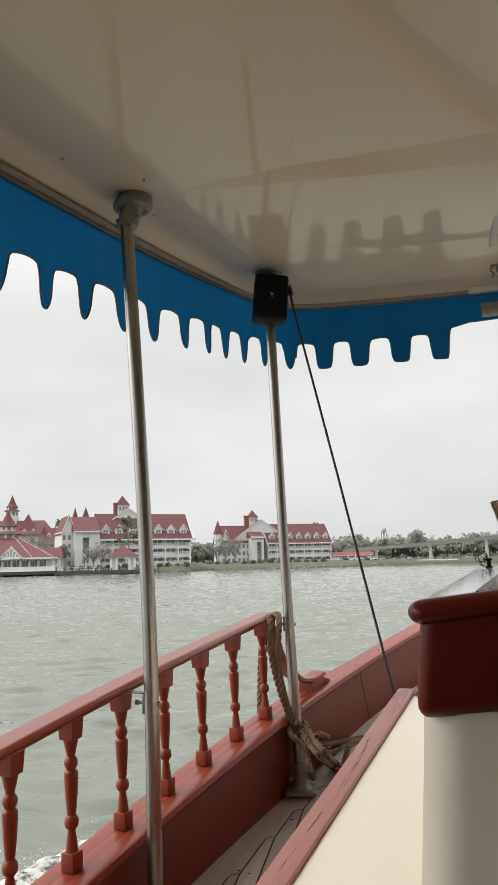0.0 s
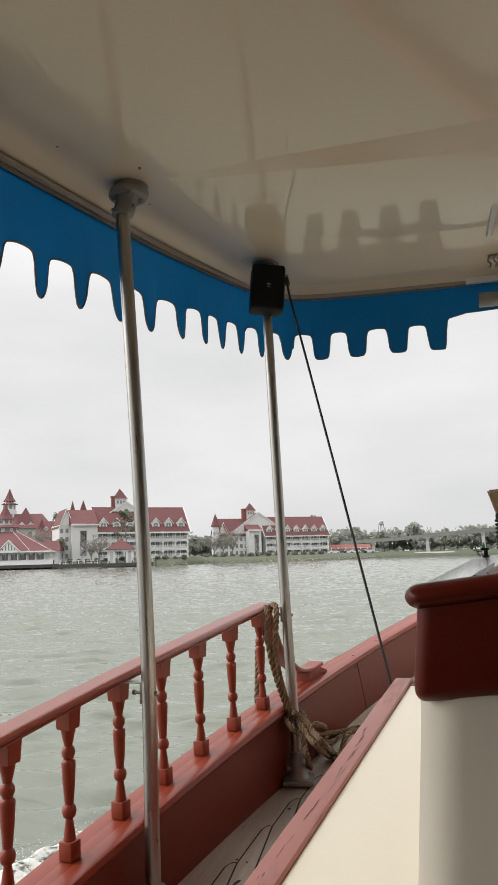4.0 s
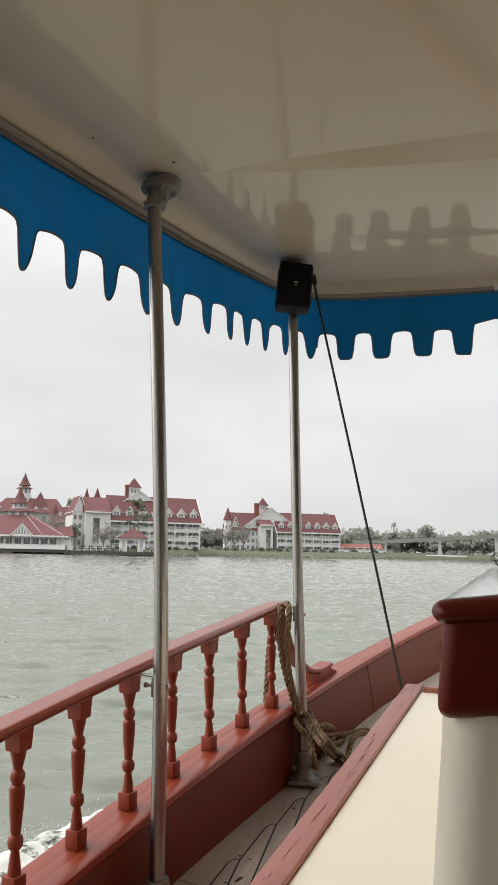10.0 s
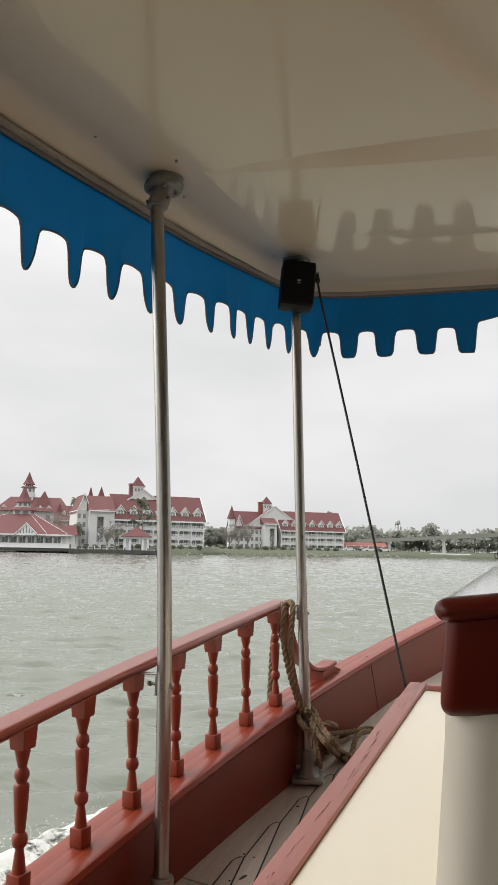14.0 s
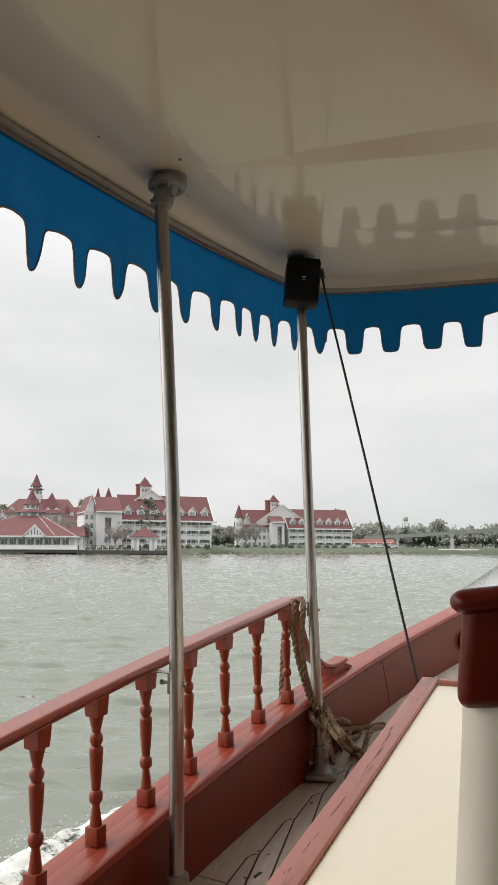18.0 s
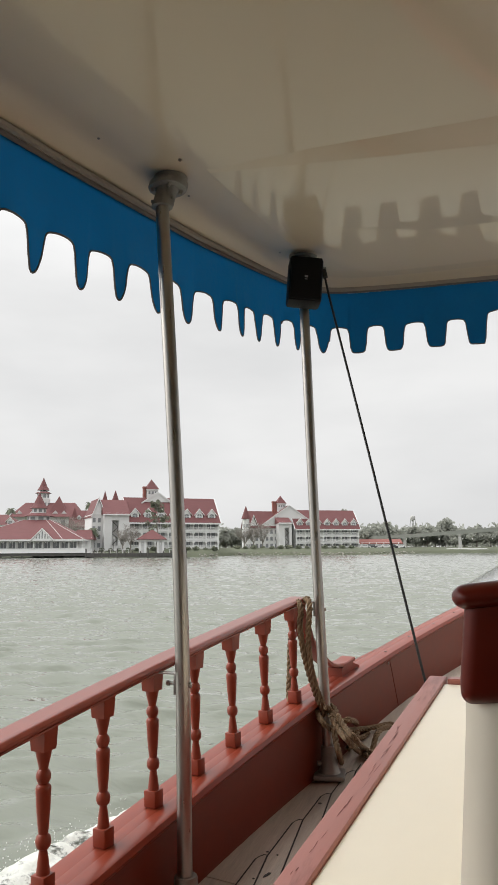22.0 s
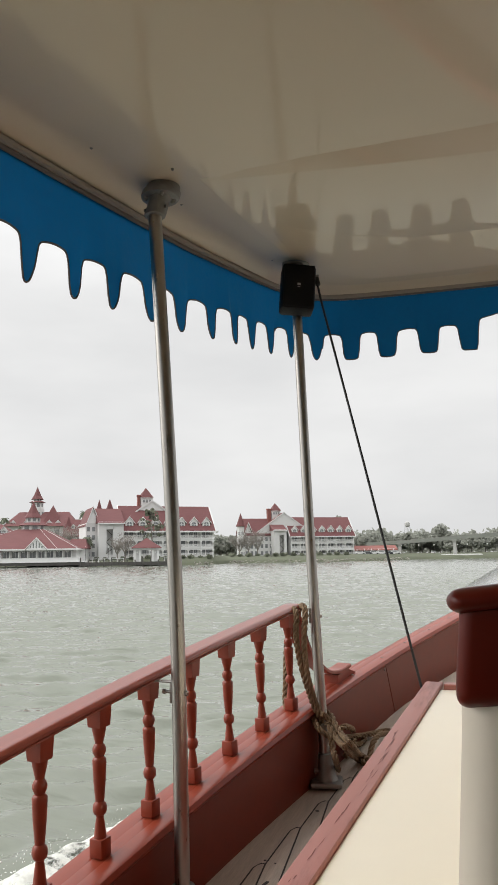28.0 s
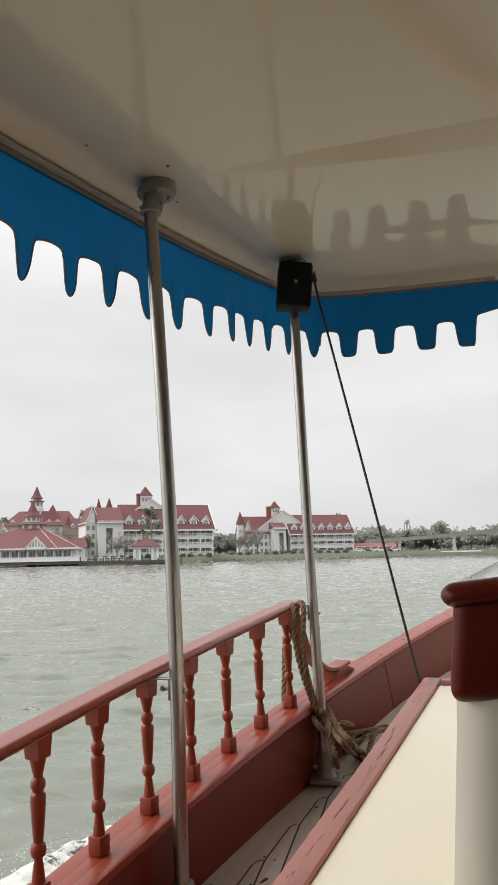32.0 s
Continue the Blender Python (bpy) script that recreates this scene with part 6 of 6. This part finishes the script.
for k in range(5):
    x = -1.2 + (k - 2) * 0.75
    cuboid(bm, x - 0.13, x + 0.13, -8.78, -8.68, Z0 + 0.35, Z0 + 0.75 + 1.5 * (1 - abs(k - 2) / 2.2))
local_part("gable_fretwork", bm, GLASS, pav, "dark gaps of the gable fretwork")
bm = bmesh.new()
for k in range(14):
    x = -20.9 + 2.3 * k
    for s in (-1, 1):
        sweep(bm, [[Vector((x + s * 0.1, yy, Z0 - 0.25)), Vector((x + s * 0.75, yy, Z0 - 0.25)), Vector((x + s * 0.1, yy, Z0 - 0.95))] for yy in (-7.52, -7.44)])
bmesh.ops.recalc_face_normals(bm, faces=bm.faces)
local_part("post_brackets", bm, TRIM, pav)
spire(pav, -4.6, 3.5, Z0 + 5.4, [(3.2, 1.5, 4.1), (2.0, 1.5, 0)], Z0 + 13.6, 2.5)
bm = bmesh.new()
sweep(bm, [ring(5.0, 11.0, 1, 14, Z0 + 0.2), ring(6.0, 10.0, 5, 10, Z0 + 3.0)])
bmesh.ops.recalc_face_normals(bm, faces=bm.faces)
local_part("annex_roof", bm, ROOF_RED, pav)
one("annex_wall", SIDING, pav, (6.5, 10.4, 1.5, 13.5, FL, Z0 + 0.2))

# ---- the main hotel house far behind, with its tall tower ----
mh = thing("main_hotel", at_shore(from_px(52, 340), 340, 1.5, 8), "distant white main hotel with a tall pointed red tower", "hotel building")
one("wall", SIDING, mh, (-12, 19, 0, 20, -1, 15.5))
bm = bmesh.new()
sweep(bm, [ring(-13.5, 20.5, -2, 22, 15.3), ring(-7.5, 15.5, 8, 12, 22.4)])
bmesh.ops.recalc_face_normals(bm, faces=bm.faces)
local_part("roof", bm, ROOF_RED, mh)
for k in range(6):
    for f in range(3):
        one("window", GLASS, mh, (-10 + 5.3 * k - 0.9, -10 + 5.3 * k + 0.9, -0.08, 0.04, 3.2 + f * 4, 5.6 + f * 4))
for x in (-9.0, -3.0, 7.5, 11.5):
    dormer(mh, x, 0.2, 15.2, 1.1)
spire(mh, 0.5, 8, 14.6, [(3.4, 9.4, 0), (2.9, 3.0, 3.9), (2.0, 0.8, 0)], 34.6, 2.9)
bm = bmesh.new()
pyramid(bm, 8.5, 5, 4.2, 17, 25.4)
local_part("corner_roof", bm, ROOF_RED, mh)
fh = thing("far_hotel_house", at_shore(from_px(104, 315), 315, 1.5, 12), "distant white hotel house with a long red dormered roof", "hotel building", "hotel houses")
one("wall", SIDING, fh, (1, 14, 0, 14, -1, 10.5))
bm = bmesh.new()
gable_prism(bm, 0.4, 16, 0, 14, 10.4, 17.2, 0.8, thick=0.3)
local_part("roof", bm, ROOF_RED, fh)
for k in range(3):
    dormer(fh, 4.6 + 2.8 * k, 2.6, 13.0, 0.72)
for k in range(3):
    for f in range(3):
        one("window", GLASS, fh, (3 + 4.2 * k - 0.8, 3 + 4.2 * k + 0.8, -0.08, 0.04, 0.8 + f * 3.2, 2.8 + f * 3.2))
bm = bmesh.new()
pyramid(bm, 2.6, 4, 1.9, 11.5, 18.6)
local_part("corner_roof", bm, ROOF_RED, fh)
lh = thing("far_hotel_house", at_shore(from_px(-30, 236), 236, 1.2, 6), "white hotel house with a dormered red roof behind the pavilion", "hotel building", "hotel houses")
one("wall", SIDING, lh, (-18, 8.0, 0, 11, -1, 8.4))
bm = bmesh.new()
sweep(bm, [ring(-18.5, 9.0, -0.8, 11.8, 8.2), ring(-18.5, 3.5, 5.3, 5.7, 11.8)])
bmesh.ops.recalc_face_normals(bm, faces=bm.faces)
local_part("roof", bm, ROOF_RED, lh)
for x in (-4.4, 0.6, 5.6):
    dormer(lh, x, 0.0, 8.1, 1.0)
for k in range(6):
    for f in range(2):
        one("window", GLASS, lh, (-15 + 4.2 * k - 0.7, -15 + 4.2 * k + 0.7, -0.08, 0.04, 1.0 + f * 3.2, 3.0 + f * 3.2))

# ---- gatehouse and landing dock ----
gate = thing("dock_shelter", at_shore(from_px(253, 199), 199.0, 0.15, 8), "small white dock shelter with a red hipped roof", "shelter")
for x in (-3.1, -1.7, 1.7, 3.1):
    for y in (-2.2, 2.2):
        one("column", TRIM, gate, (x - 0.3, x + 0.3, y - 0.3, y + 0.3, 0, 3.3))
one("side_wall", SIDING, gate, (-3.3, -1.5, -2.0, 2.0, 0, 3.2))
one("side_wall", SIDING, gate, (1.5, 3.3, -2.0, 2.0, 0, 3.2))
one("beam", TRIM, gate, (-3.5, 3.5, -2.5, 2.5, 3.1, 3.65))
bm = bmesh.new()
sweep(bm, [ring(-4.1, 4.1, -3.1, 3.1, 3.6), ring(-4.1, 4.1, -3.1, 3.1, 3.72), ring(-0.15, 0.15, -0.1, 0.1, 6.3)])
bmesh.ops.recalc_face_normals(bm, faces=bm.faces)
local_part("roof", bm, ROOF_RED, gate)
for x in (-2.4, 2.4):
    bm = bmesh.new()
    lathe(bm, [(0.05, 2.2), (0.16, 2.3), (0.16, 2.6), (0.04, 2.7)], Matrix.Translation((x, -2.35, 0)), 6)
    local_part("wall_lamp", bm, TRIM, gate)
dock = thing("dock", at_shore(from_px(251, 196), 195.5, -0.95, 5), "dark timber landing dock with mooring posts", "dock")
one("dock_deck", DARK, dock, (-17, 9, -1.6, 5, 0.75, 1.12))
one("fender_beam", DARK, dock, (-17, 9, -1.75, -1.6, 0.2, 0.95))
for k in range(14):
    x = -16.7 + 26.4 * k / 13
    bm = bmesh.new()
    lathe(bm, [(0.17, -0.6), (0.17, 1.6 + 0.7 * (k % 4 == 0)), (0.12, 1.7 + 0.7 * (k % 4 == 0))], Matrix.Translation((x, -1.85, 0)), 8)
    local_part("mooring_post", bm, DARK, dock)
for x0, x1 in ((-16, -6), (5, 8.8)):
    one("dock_rail", TRIM, dock, (x0, x1, 3.4, 3.5, 2.0, 2.1), (x0, x1, 3.4, 3.5, 1.4, 1.47))
    n = int((x1 - x0) / 1.6)
    for k in range(n + 1):
        x = x0 + (x1 - x0) * k / n
        one("rail_post", TRIM, dock, (x - 0.07, x + 0.07, 3.38, 3.52, 1.1, 2.15))


# ---- trees and planting ----
def leaf_cloud(name, blobs, mat, parent, per=60, size=0.6, flat=1.0, label=""):
    """Many small leaf clumps in soft-edged blobs of (x, y, z, rx, ry, rz)."""
    verts, faces = [], []
    for x, y, z, rx, ry, rz in blobs:
        for _ in range(per):
            d = Vector((random.gauss(0, 1), random.gauss(0, 1), random.gauss(0, 1))).normalized() * random.uniform(0.35, 1.08) ** 0.6
            c = Vector((x + d.x * rx, y + d.y * ry, z + d.z * rz))
            s = size * random.uniform(0.5, 1.4)
            q = Euler((random.uniform(0, 6.3), random.uniform(0, 6.3), random.uniform(0, 6.3))).to_matrix()
            i = len(verts)
            for a, b in ((-0.5, -0.15), (0.1, -0.5), (0.55, 0.05), (0.15, 0.5), (-0.4, 0.35)):
                verts.append(c + q @ Vector((a * s, b * s * flat, random.uniform(-0.12, 0.12) * s)))
            faces.append(tuple(range(i, i + 5)))
    me = bpy.data.meshes.new(name)
    me.from_pydata(verts, [], faces)
    me.materials.append(mat)
    ob = new(name, me)
    ob.parent = parent
    if label:
        tagged(ob, label)
    return ob


def limb(bm, a, b, r0, r1, wob=0.0, n=4):
    a, b = Vector(a), Vector(b)
    pts = [a.lerp(b, i / n) + Vector((random.uniform(-1, 1), random.uniform(-1, 1), random.uniform(-0.5, 0.5))) * wob * (0 < i < n) for i in range(n + 1)]
    tube(bm, pts, [r0 + (r1 - r0) * i / n for i in range(n + 1)], 6)
    return pts


def pine(u, v, base, height):
    t = thing("pine_tree", at_shore(u, v, base, random.uniform(0, 360)), "tall slender pine with sparse dark crown before the hotel", "tree")
    bm = bmesh.new()
    limb(bm, (0, 0, -0.5), (0.2, 0, height), 0.28, 0.06, 0.12, 8)
    blobs = []
    for k in range(26):
        z = height * random.uniform(0.36, 0.99)
        a = random.uniform(0, 6.28)
        r = (height - z) * 0.16 + random.uniform(0.6, 2.4) * (1 if z < height * 0.8 else 0.6)
        e = (r * math.cos(a), r * math.sin(a), z + r * 0.25)
        limb(bm, (0.1, 0, z - 0.2), e, 0.07, 0.02, 0.1, 3)
        blobs.append((*e, random.uniform(0.6, 1.1), random.uniform(0.6, 1.1), random.uniform(0.35, 0.6)))
    part("trunk", bm, BARK, t, world_space=False)
    leaf_cloud("crown", blobs, LEAF_DARK, t, 34, 0.45)
    return t


def bare_tree(u, v, base, height, spread, label="leafless grey-brown tree on the shore"):
    t = thing("bare_tree", at_shore(u, v, base, random.uniform(0, 360)), label, "tree", "bare trees")
    bm = bmesh.new()
    limb(bm, (0, 0, -0.5), (0, 0, height * 0.3), 0.22, 0.16, 0.05)
    tb = bmesh.new()
    for k in range(9):
        a = k * 0.7 + random.uniform(0, 0.5)
        s = random.uniform(0.5, 1)
        e = Vector((spread * s * math.cos(a), spread * s * math.sin(a), height * random.uniform(0.65, 1.0)))
        pts = limb(bm, (0, 0, height * random.uniform(0.2, 0.32)), e, 0.11, 0.03, spread * 0.07, 5)
        for p in pts[2:]:
            for _ in range(7):
                q = p + Vector((random.uniform(-1, 1), random.uniform(-1, 1), random.uniform(-0.2, 1))) * spread * 0.38
                tube(tb, [p, p.lerp(q, 0.5) + Vector((0, 0, 0.1)), q], [0.035, 0.025, 0.012], 3)
                for _ in range(3):
                    w = q + Vector((random.uniform(-1, 1), random.uniform(-1, 1), random.uniform(-0.3, 1))) * spread * 0.2
                    tube(tb, [p.lerp(q, 0.6), w], [0.02, 0.01], 3)
    part("trunk", bm, BARK, t, world_space=False)
    part("branchwork", tb, BARK, t, "fine bare branchwork", smooth=False, world_space=False)
    return t


def palm(u, v, base, height, r=2.2):
    t = thing("palm_tree", at_shore(u, v, base, random.uniform(0, 360)), "palm tree with a slender trunk and drooping fronds", "tree", "palm trees")
    bm = bmesh.new()
    limb(bm, (0, 0, -0.5), (random.uniform(-0.5, 0.5), 0, height), 0.22, 0.15, 0.06, 6)
    part("trunk", bm, BARK, t, world_space=False)
    bm = bmesh.new()
    for k in range(22):
        a, tilt = k * 2.4, random.uniform(-0.3, 1.1)
        d = Vector((math.cos(a), math.sin(a), 0))
        side = Vector((-math.sin(a), math.cos(a), 0))
        prev = None
        for i in range(7):
            s = i / 6
            p = Vector((0, 0, height)) + d * r * s * (1 - 0.15 * tilt) + Vector((0, 0, r * (tilt * s - 1.15 * s * s)))
            w = r * 0.24 * math.sin(math.pi * (0.12 + 0.86 * s))
            row = [bm.verts.new(p + side * w - Vector((0, 0, w * 0.5))), bm.verts.new(p), bm.verts.new(p - side * w - Vector((0, 0, w * 0.5)))]
            if prev:
                bm.faces.new((prev[0], row[0], row[1], prev[1]))
                bm.faces.new((prev[1], row[1], row[2], prev[2]))
            prev = row
    part("crown", bm, LEAF_PALM, t, smooth=False, world_space=False)
    return t


def leafy_tree(u, v, base, height, spread, mat=LEAF_GREEN, label="rounded leafy tree", per=70, size=0.8, group="leafy trees"):
    t = thing("tree", at_shore(u, v, base, random.uniform(0, 360)), label, "tree", group)
    bm = bmesh.new()
    limb(bm, (0, 0, -0.5), (0, 0, height * 0.5), 0.35, 0.2, 0.1)
    blobs = []
    for k in range(11):
        a, s = k * 2.4, math.sqrt((k + 0.3) / 11)
        e = (spread * 0.72 * s * math.cos(a), spread * 0.72 * s * math.sin(a), height * (0.34 + 0.48 * (1 - s * s) + random.uniform(-0.08, 0.06)))
        limb(bm, (0, 0, height * 0.38), e, 0.13, 0.04, 0.15)
        blobs.append((*e, spread * random.uniform(0.3, 0.42), spread * random.uniform(0.3, 0.42), height * random.uniform(0.15, 0.24)))
    part("trunk", bm, BARK, t, world_space=False)
    leaf_cloud("crown", blobs, mat, t, per, size)
    return t


def bush(u, v, base, r, mat):
    t = thing("bush", at_shore(u, v, base), "low rounded green bush on the lawn", "bush", "shore bushes")
    bm = bmesh.new()
    for k in range(4):
        limb(bm, (0, 0, -0.3), (r * 0.5 * math.cos(k * 1.6), r * 0.5 * math.sin(k * 1.6), r * 0.6), 0.05, 0.02, 0.05)
    part("stems", bm, BARK, t, world_space=False)
    leaf_cloud("leaves", [(random.uniform(-0.4, 0.4) * r, random.uniform(-0.4, 0.4) * r, r * 0.45, r * 0.7, r * 0.7, r * 0.5) for _ in range(3)], mat, t, 60, 0.3 + 0.12 * r)


random.seed(11)
pine(from_px(263, 207), 207, 0.9, 14.0)
bare_tree(from_px(216, 206), 206, 0.8, 6.8, 2.6)
bare_tree(from_px(202, 208), 208, 0.8, 5.6, 2.2)
for px, h, s in ((432, 8.5, 4.2), (448, 8.8, 4.4), (416, 7.5, 3.6)):
    bare_tree(from_px(px, 268), 268, 1.1, h, s, "hazy leafless tree before the second hotel house")
bare_tree(from_px(118, 262), 262, 1.4, 11, 5.5, "leafless tree behind the waterside pavilion")
bare_tree(from_px(101, 258), 258, 1.4, 9, 5.5, "leafless tree behind the waterside pavilion")
for px, d, h, r in ((143, 236, 15.2, 2.0), (156, 238, 15.6, 2.1), (149, 212, 6.2, 2.0), (140, 214, 5.2, 1.6), (34, 250, 11.5, 1.8), (2, 245, 14.0, 2.0)):
    palm(from_px(px, d), d, 1.0, h, r)
for k in range(16):
    px = 150 + k * 15.2
    d = shoreline(from_px(px, 208)) + random.uniform(8, 11)
    bush(from_px(px, d), d, 0.75, random.uniform(0.6, 1.15), LEAF_DARK if k % 3 else LEAF_GREEN)
for k in range(14):
    px = 402 + k * 15.5
    d = shoreline(from_px(px, 250)) + random.uniform(14, 20)
    bush(from_px(px, d), d, 1.1, random.uniform(0.8, 1.5), LEAF_DARK if k % 2 else LEAF_GREEN)
# far trees, with leaves in the haze-paled colour
for px, d, h, s in ((384, 330, 9, 5), (394, 335, 8.5, 5), (404, 335, 9, 5), (596, 335, 17.5, 4.5), (634, 330, 9, 6), (652, 335, 10.5, 7), (668, 340, 10.8, 7), (694, 345, 8.5, 7), (716, 345, 10.5, 6.5), (736, 350, 10.5, 7), (768, 345, 12.8, 7.5), (750, 352, 9, 7), (785, 350, 8, 7),
                    (800, 330, 8.5, 7), (822, 325, 9, 7), (846, 322, 9, 7), (870, 325, 10, 7), (898, 325, 11, 8), (925, 330, 11, 8)):
    leafy_tree(from_px(px, d), d, 1.4, h, s, LEAF_HAZED, "hazy leafy tree on the far shore", 150, 1.15)

# far woods along the horizon, their haze put into the leaf colour
blobs = []
for k in range(170):
    px = 330 + 3.8 * k + random.uniform(-4, 4)
    d = random.uniform(420, 520)
    h = random.uniform(3.5, 8.0)
    p = SHORE @ Vector((from_px(px, d), d, 2.0 + h))
    blobs.append((p.x, p.y, p.z, random.uniform(5, 9), 6, h))
tagged(leaf_cloud("far_woods", blobs, LEAF_HAZED, None, 46, 2.2), "hazy grey-green woods behind the far shore", "woods", kind="stuff")

# ---- monorail beam on pylons ----
mono = thing("monorail_track", at_shore(from_px(780, 300), 300, 1.0), "grey concrete monorail beam on slender pylons", "monorail track")
bm = bmesh.new()
line = [SHORE @ Vector((from_px(px, d), d, z)) for px, d, z in ((600, 336, 4.7), (645, 324, 5.1), (697, 314, 5.5), (745, 305, 6.0), (793, 298, 6.7), (842, 292, 7.3), (893, 288, 8.0), (960, 284, 8.8))]
secs = []
for i, p in enumerate(line):
    d = (line[min(i + 1, len(line) - 1)] - line[max(i - 1, 0)]).normalized()
    s = Vector((-d.y, d.x, 0)).normalized() * 0.5
    secs.append([p - s, p + s, p + s + Vector((0, 0, 1.5)), p - s + Vector((0, 0, 1.5))])
sweep(bm, secs)
bmesh.ops.recalc_face_normals(bm, faces=bm.faces)
part("beam", bm, BEAM, mono, smooth=False)
for i in (2, 4, 6):
    p = line[i]
    bm = bmesh.new()
    sweep(bm, [[Vector((p.x + a * w, p.y + b * w, z)) for a, b in ((-1, -1), (1, -1), (1, 1), (-1, 1))] for w, z in ((0.75, 0.0), (0.55, p.z - 1.2), (1.0, p.z + 0.02))])
    bmesh.ops.recalc_face_normals(bm, faces=bm.faces)
    part("pylon", bm, CONCRETE, mono, smooth=False)

# low white sheds and a parapet by the water
wall_low = thing("low_white_shed", at_shore(from_px(802, 296), 296, -1.15, 3), "long low white shed roof at the far water's edge", "shed")
bm = bmesh.new()
sweep(bm, [ring(-9, 10, -2, 2, 0.3), ring(-9, 10, -2, 2, 0.7), ring(-7.5, 8.5, -0.2, 0.2, 2.1)])
bmesh.ops.recalc_face_normals(bm, faces=bm.faces)
local_part("roof", bm, CONCRETE, wall_low)
one("wall", RECESS, wall_low, (-8.6, 9.6, -1.7, 1.7, -1, 0.4))
bh = thing("boathouse", at_shore(from_px(650, 300), 300, 1.3, 0), "low white building with red roofs beyond the car park", "building")
one("wall", SIDING, bh, (-7, 9, 0, 8, -0.5, 2.2))
bm = bmesh.new()
gable_prism(bm, -8, 10, 0, 8, 2.1, 3.6, 0.8, thick=0.25)
local_part("roof", bm, BRICK, bh, "faded brick-red roof")
for k in range(6):
    one("window", GLASS, bh, (-6 + 2.3 * k - 0.6, -6 + 2.3 * k + 0.6, -0.07, 0.03, 0.7, 1.9))
for k in range(6):
    one("post", TRIM, bh, (-7 + 2.95 * k, -6.8 + 2.95 * k, -2.5, -2.3, -0.5, 2.3))


def car(u, v, z, turn, mat, label):
    t = thing("car", at_shore(u, v, z, turn), label, "car", "parked cars")
    bm = bmesh.new()
    side = [(-2.1, 0.3), (2.1, 0.3), (2.15, 0.75), (1.3, 0.95), (0.7, 1.45), (-1.2, 1.48), (-1.9, 1.0), (-2.15, 0.8)]
    sweep(bm, [[Vector((x * (0.97 if abs(y) > 0.8 else 1), y, zz)) for x, zz in side] for y in (-0.88, -0.75, 0.75, 0.88)])
    bmesh.ops.recalc_face_normals(bm, faces=bm.faces)
    part("body", bm, mat, t, world_space=False)
    one("window", GLASS, t, (-1.15, 0.75, -0.9, -0.86, 1.0, 1.36))
    for x in (-1.35, 1.35):
        for y in (-0.85, 0.85):
            bm = bmesh.new()
            lathe(bm, [(0.2, -0.1), (0.32, -0.1), (0.32, 0.1), (0.2, 0.1)], Matrix.Translation((x, y, 0.32)) @ pose(0, 0, 0, 90, 0, 0), 12)
            part("wheel", bm, TYRE, t, world_space=False)


for px, dark in ((628, 0), (640, 1), (652, 0), (666, 0), (676, 1), (690, 0)):
    car(from_px(px, 287), 288.5, 1.2, random.uniform(-4, 4), CAR_DARK if dark else CAR_WHITE, "dark parked car on the far shore" if dark else "white parked car on the far shore")


def lamp_post(u, v, base):
    t = thing("street_lamp", at_shore(u, v, base), "white globe street lamp on a slender post", "street lamp", "shore lamps")
    bm = bmesh.new()
    lathe(bm, [(0.14, 0), (0.07, 0.4), (0.05, 3.4)], seg=8)
    part("post", bm, DARK, t, world_space=False)
    bm = bmesh.new()
    lathe(bm, [(0.05, 3.35), (0.2, 3.5), (0.24, 3.7), (0.15, 3.92), (0.03, 3.98)], seg=8)
    part("globe", bm, TRIM, t, world_space=False)


for px, d in ((700, 298), (730, 299), (757, 300), (798, 296), (815, 296), (850, 297), (873, 297), (472, 250), (368, 240), (146, 206), (186, 207), (262, 207), (292, 208)):
    lamp_post(from_px(px, d), d, 1.0 if d > 230 else 0.7)
wt = thing("water_tower", at_shore(from_px(712, 480), 480, 2), "hazy far water tower on thin legs", "water tower")
bm = bmesh.new()
lathe(bm, [(0.4, 17), (1.5, 17.6), (1.8, 19.0), (1.4, 20.0), (0.2, 20.5)], seg=12)
part("tank", bm, CONCRETE, wt, world_space=False)
for k in range(4):
    bm = bmesh.new()
    tube(bm, [(3.2 * math.cos(k * 1.57), 3.2 * math.sin(k * 1.57), -2), (1.5 * math.cos(k * 1.57), 1.5 * math.sin(k * 1.57), 18)], 0.18, 5)
    part("leg", bm, BEAM, wt, world_space=False)
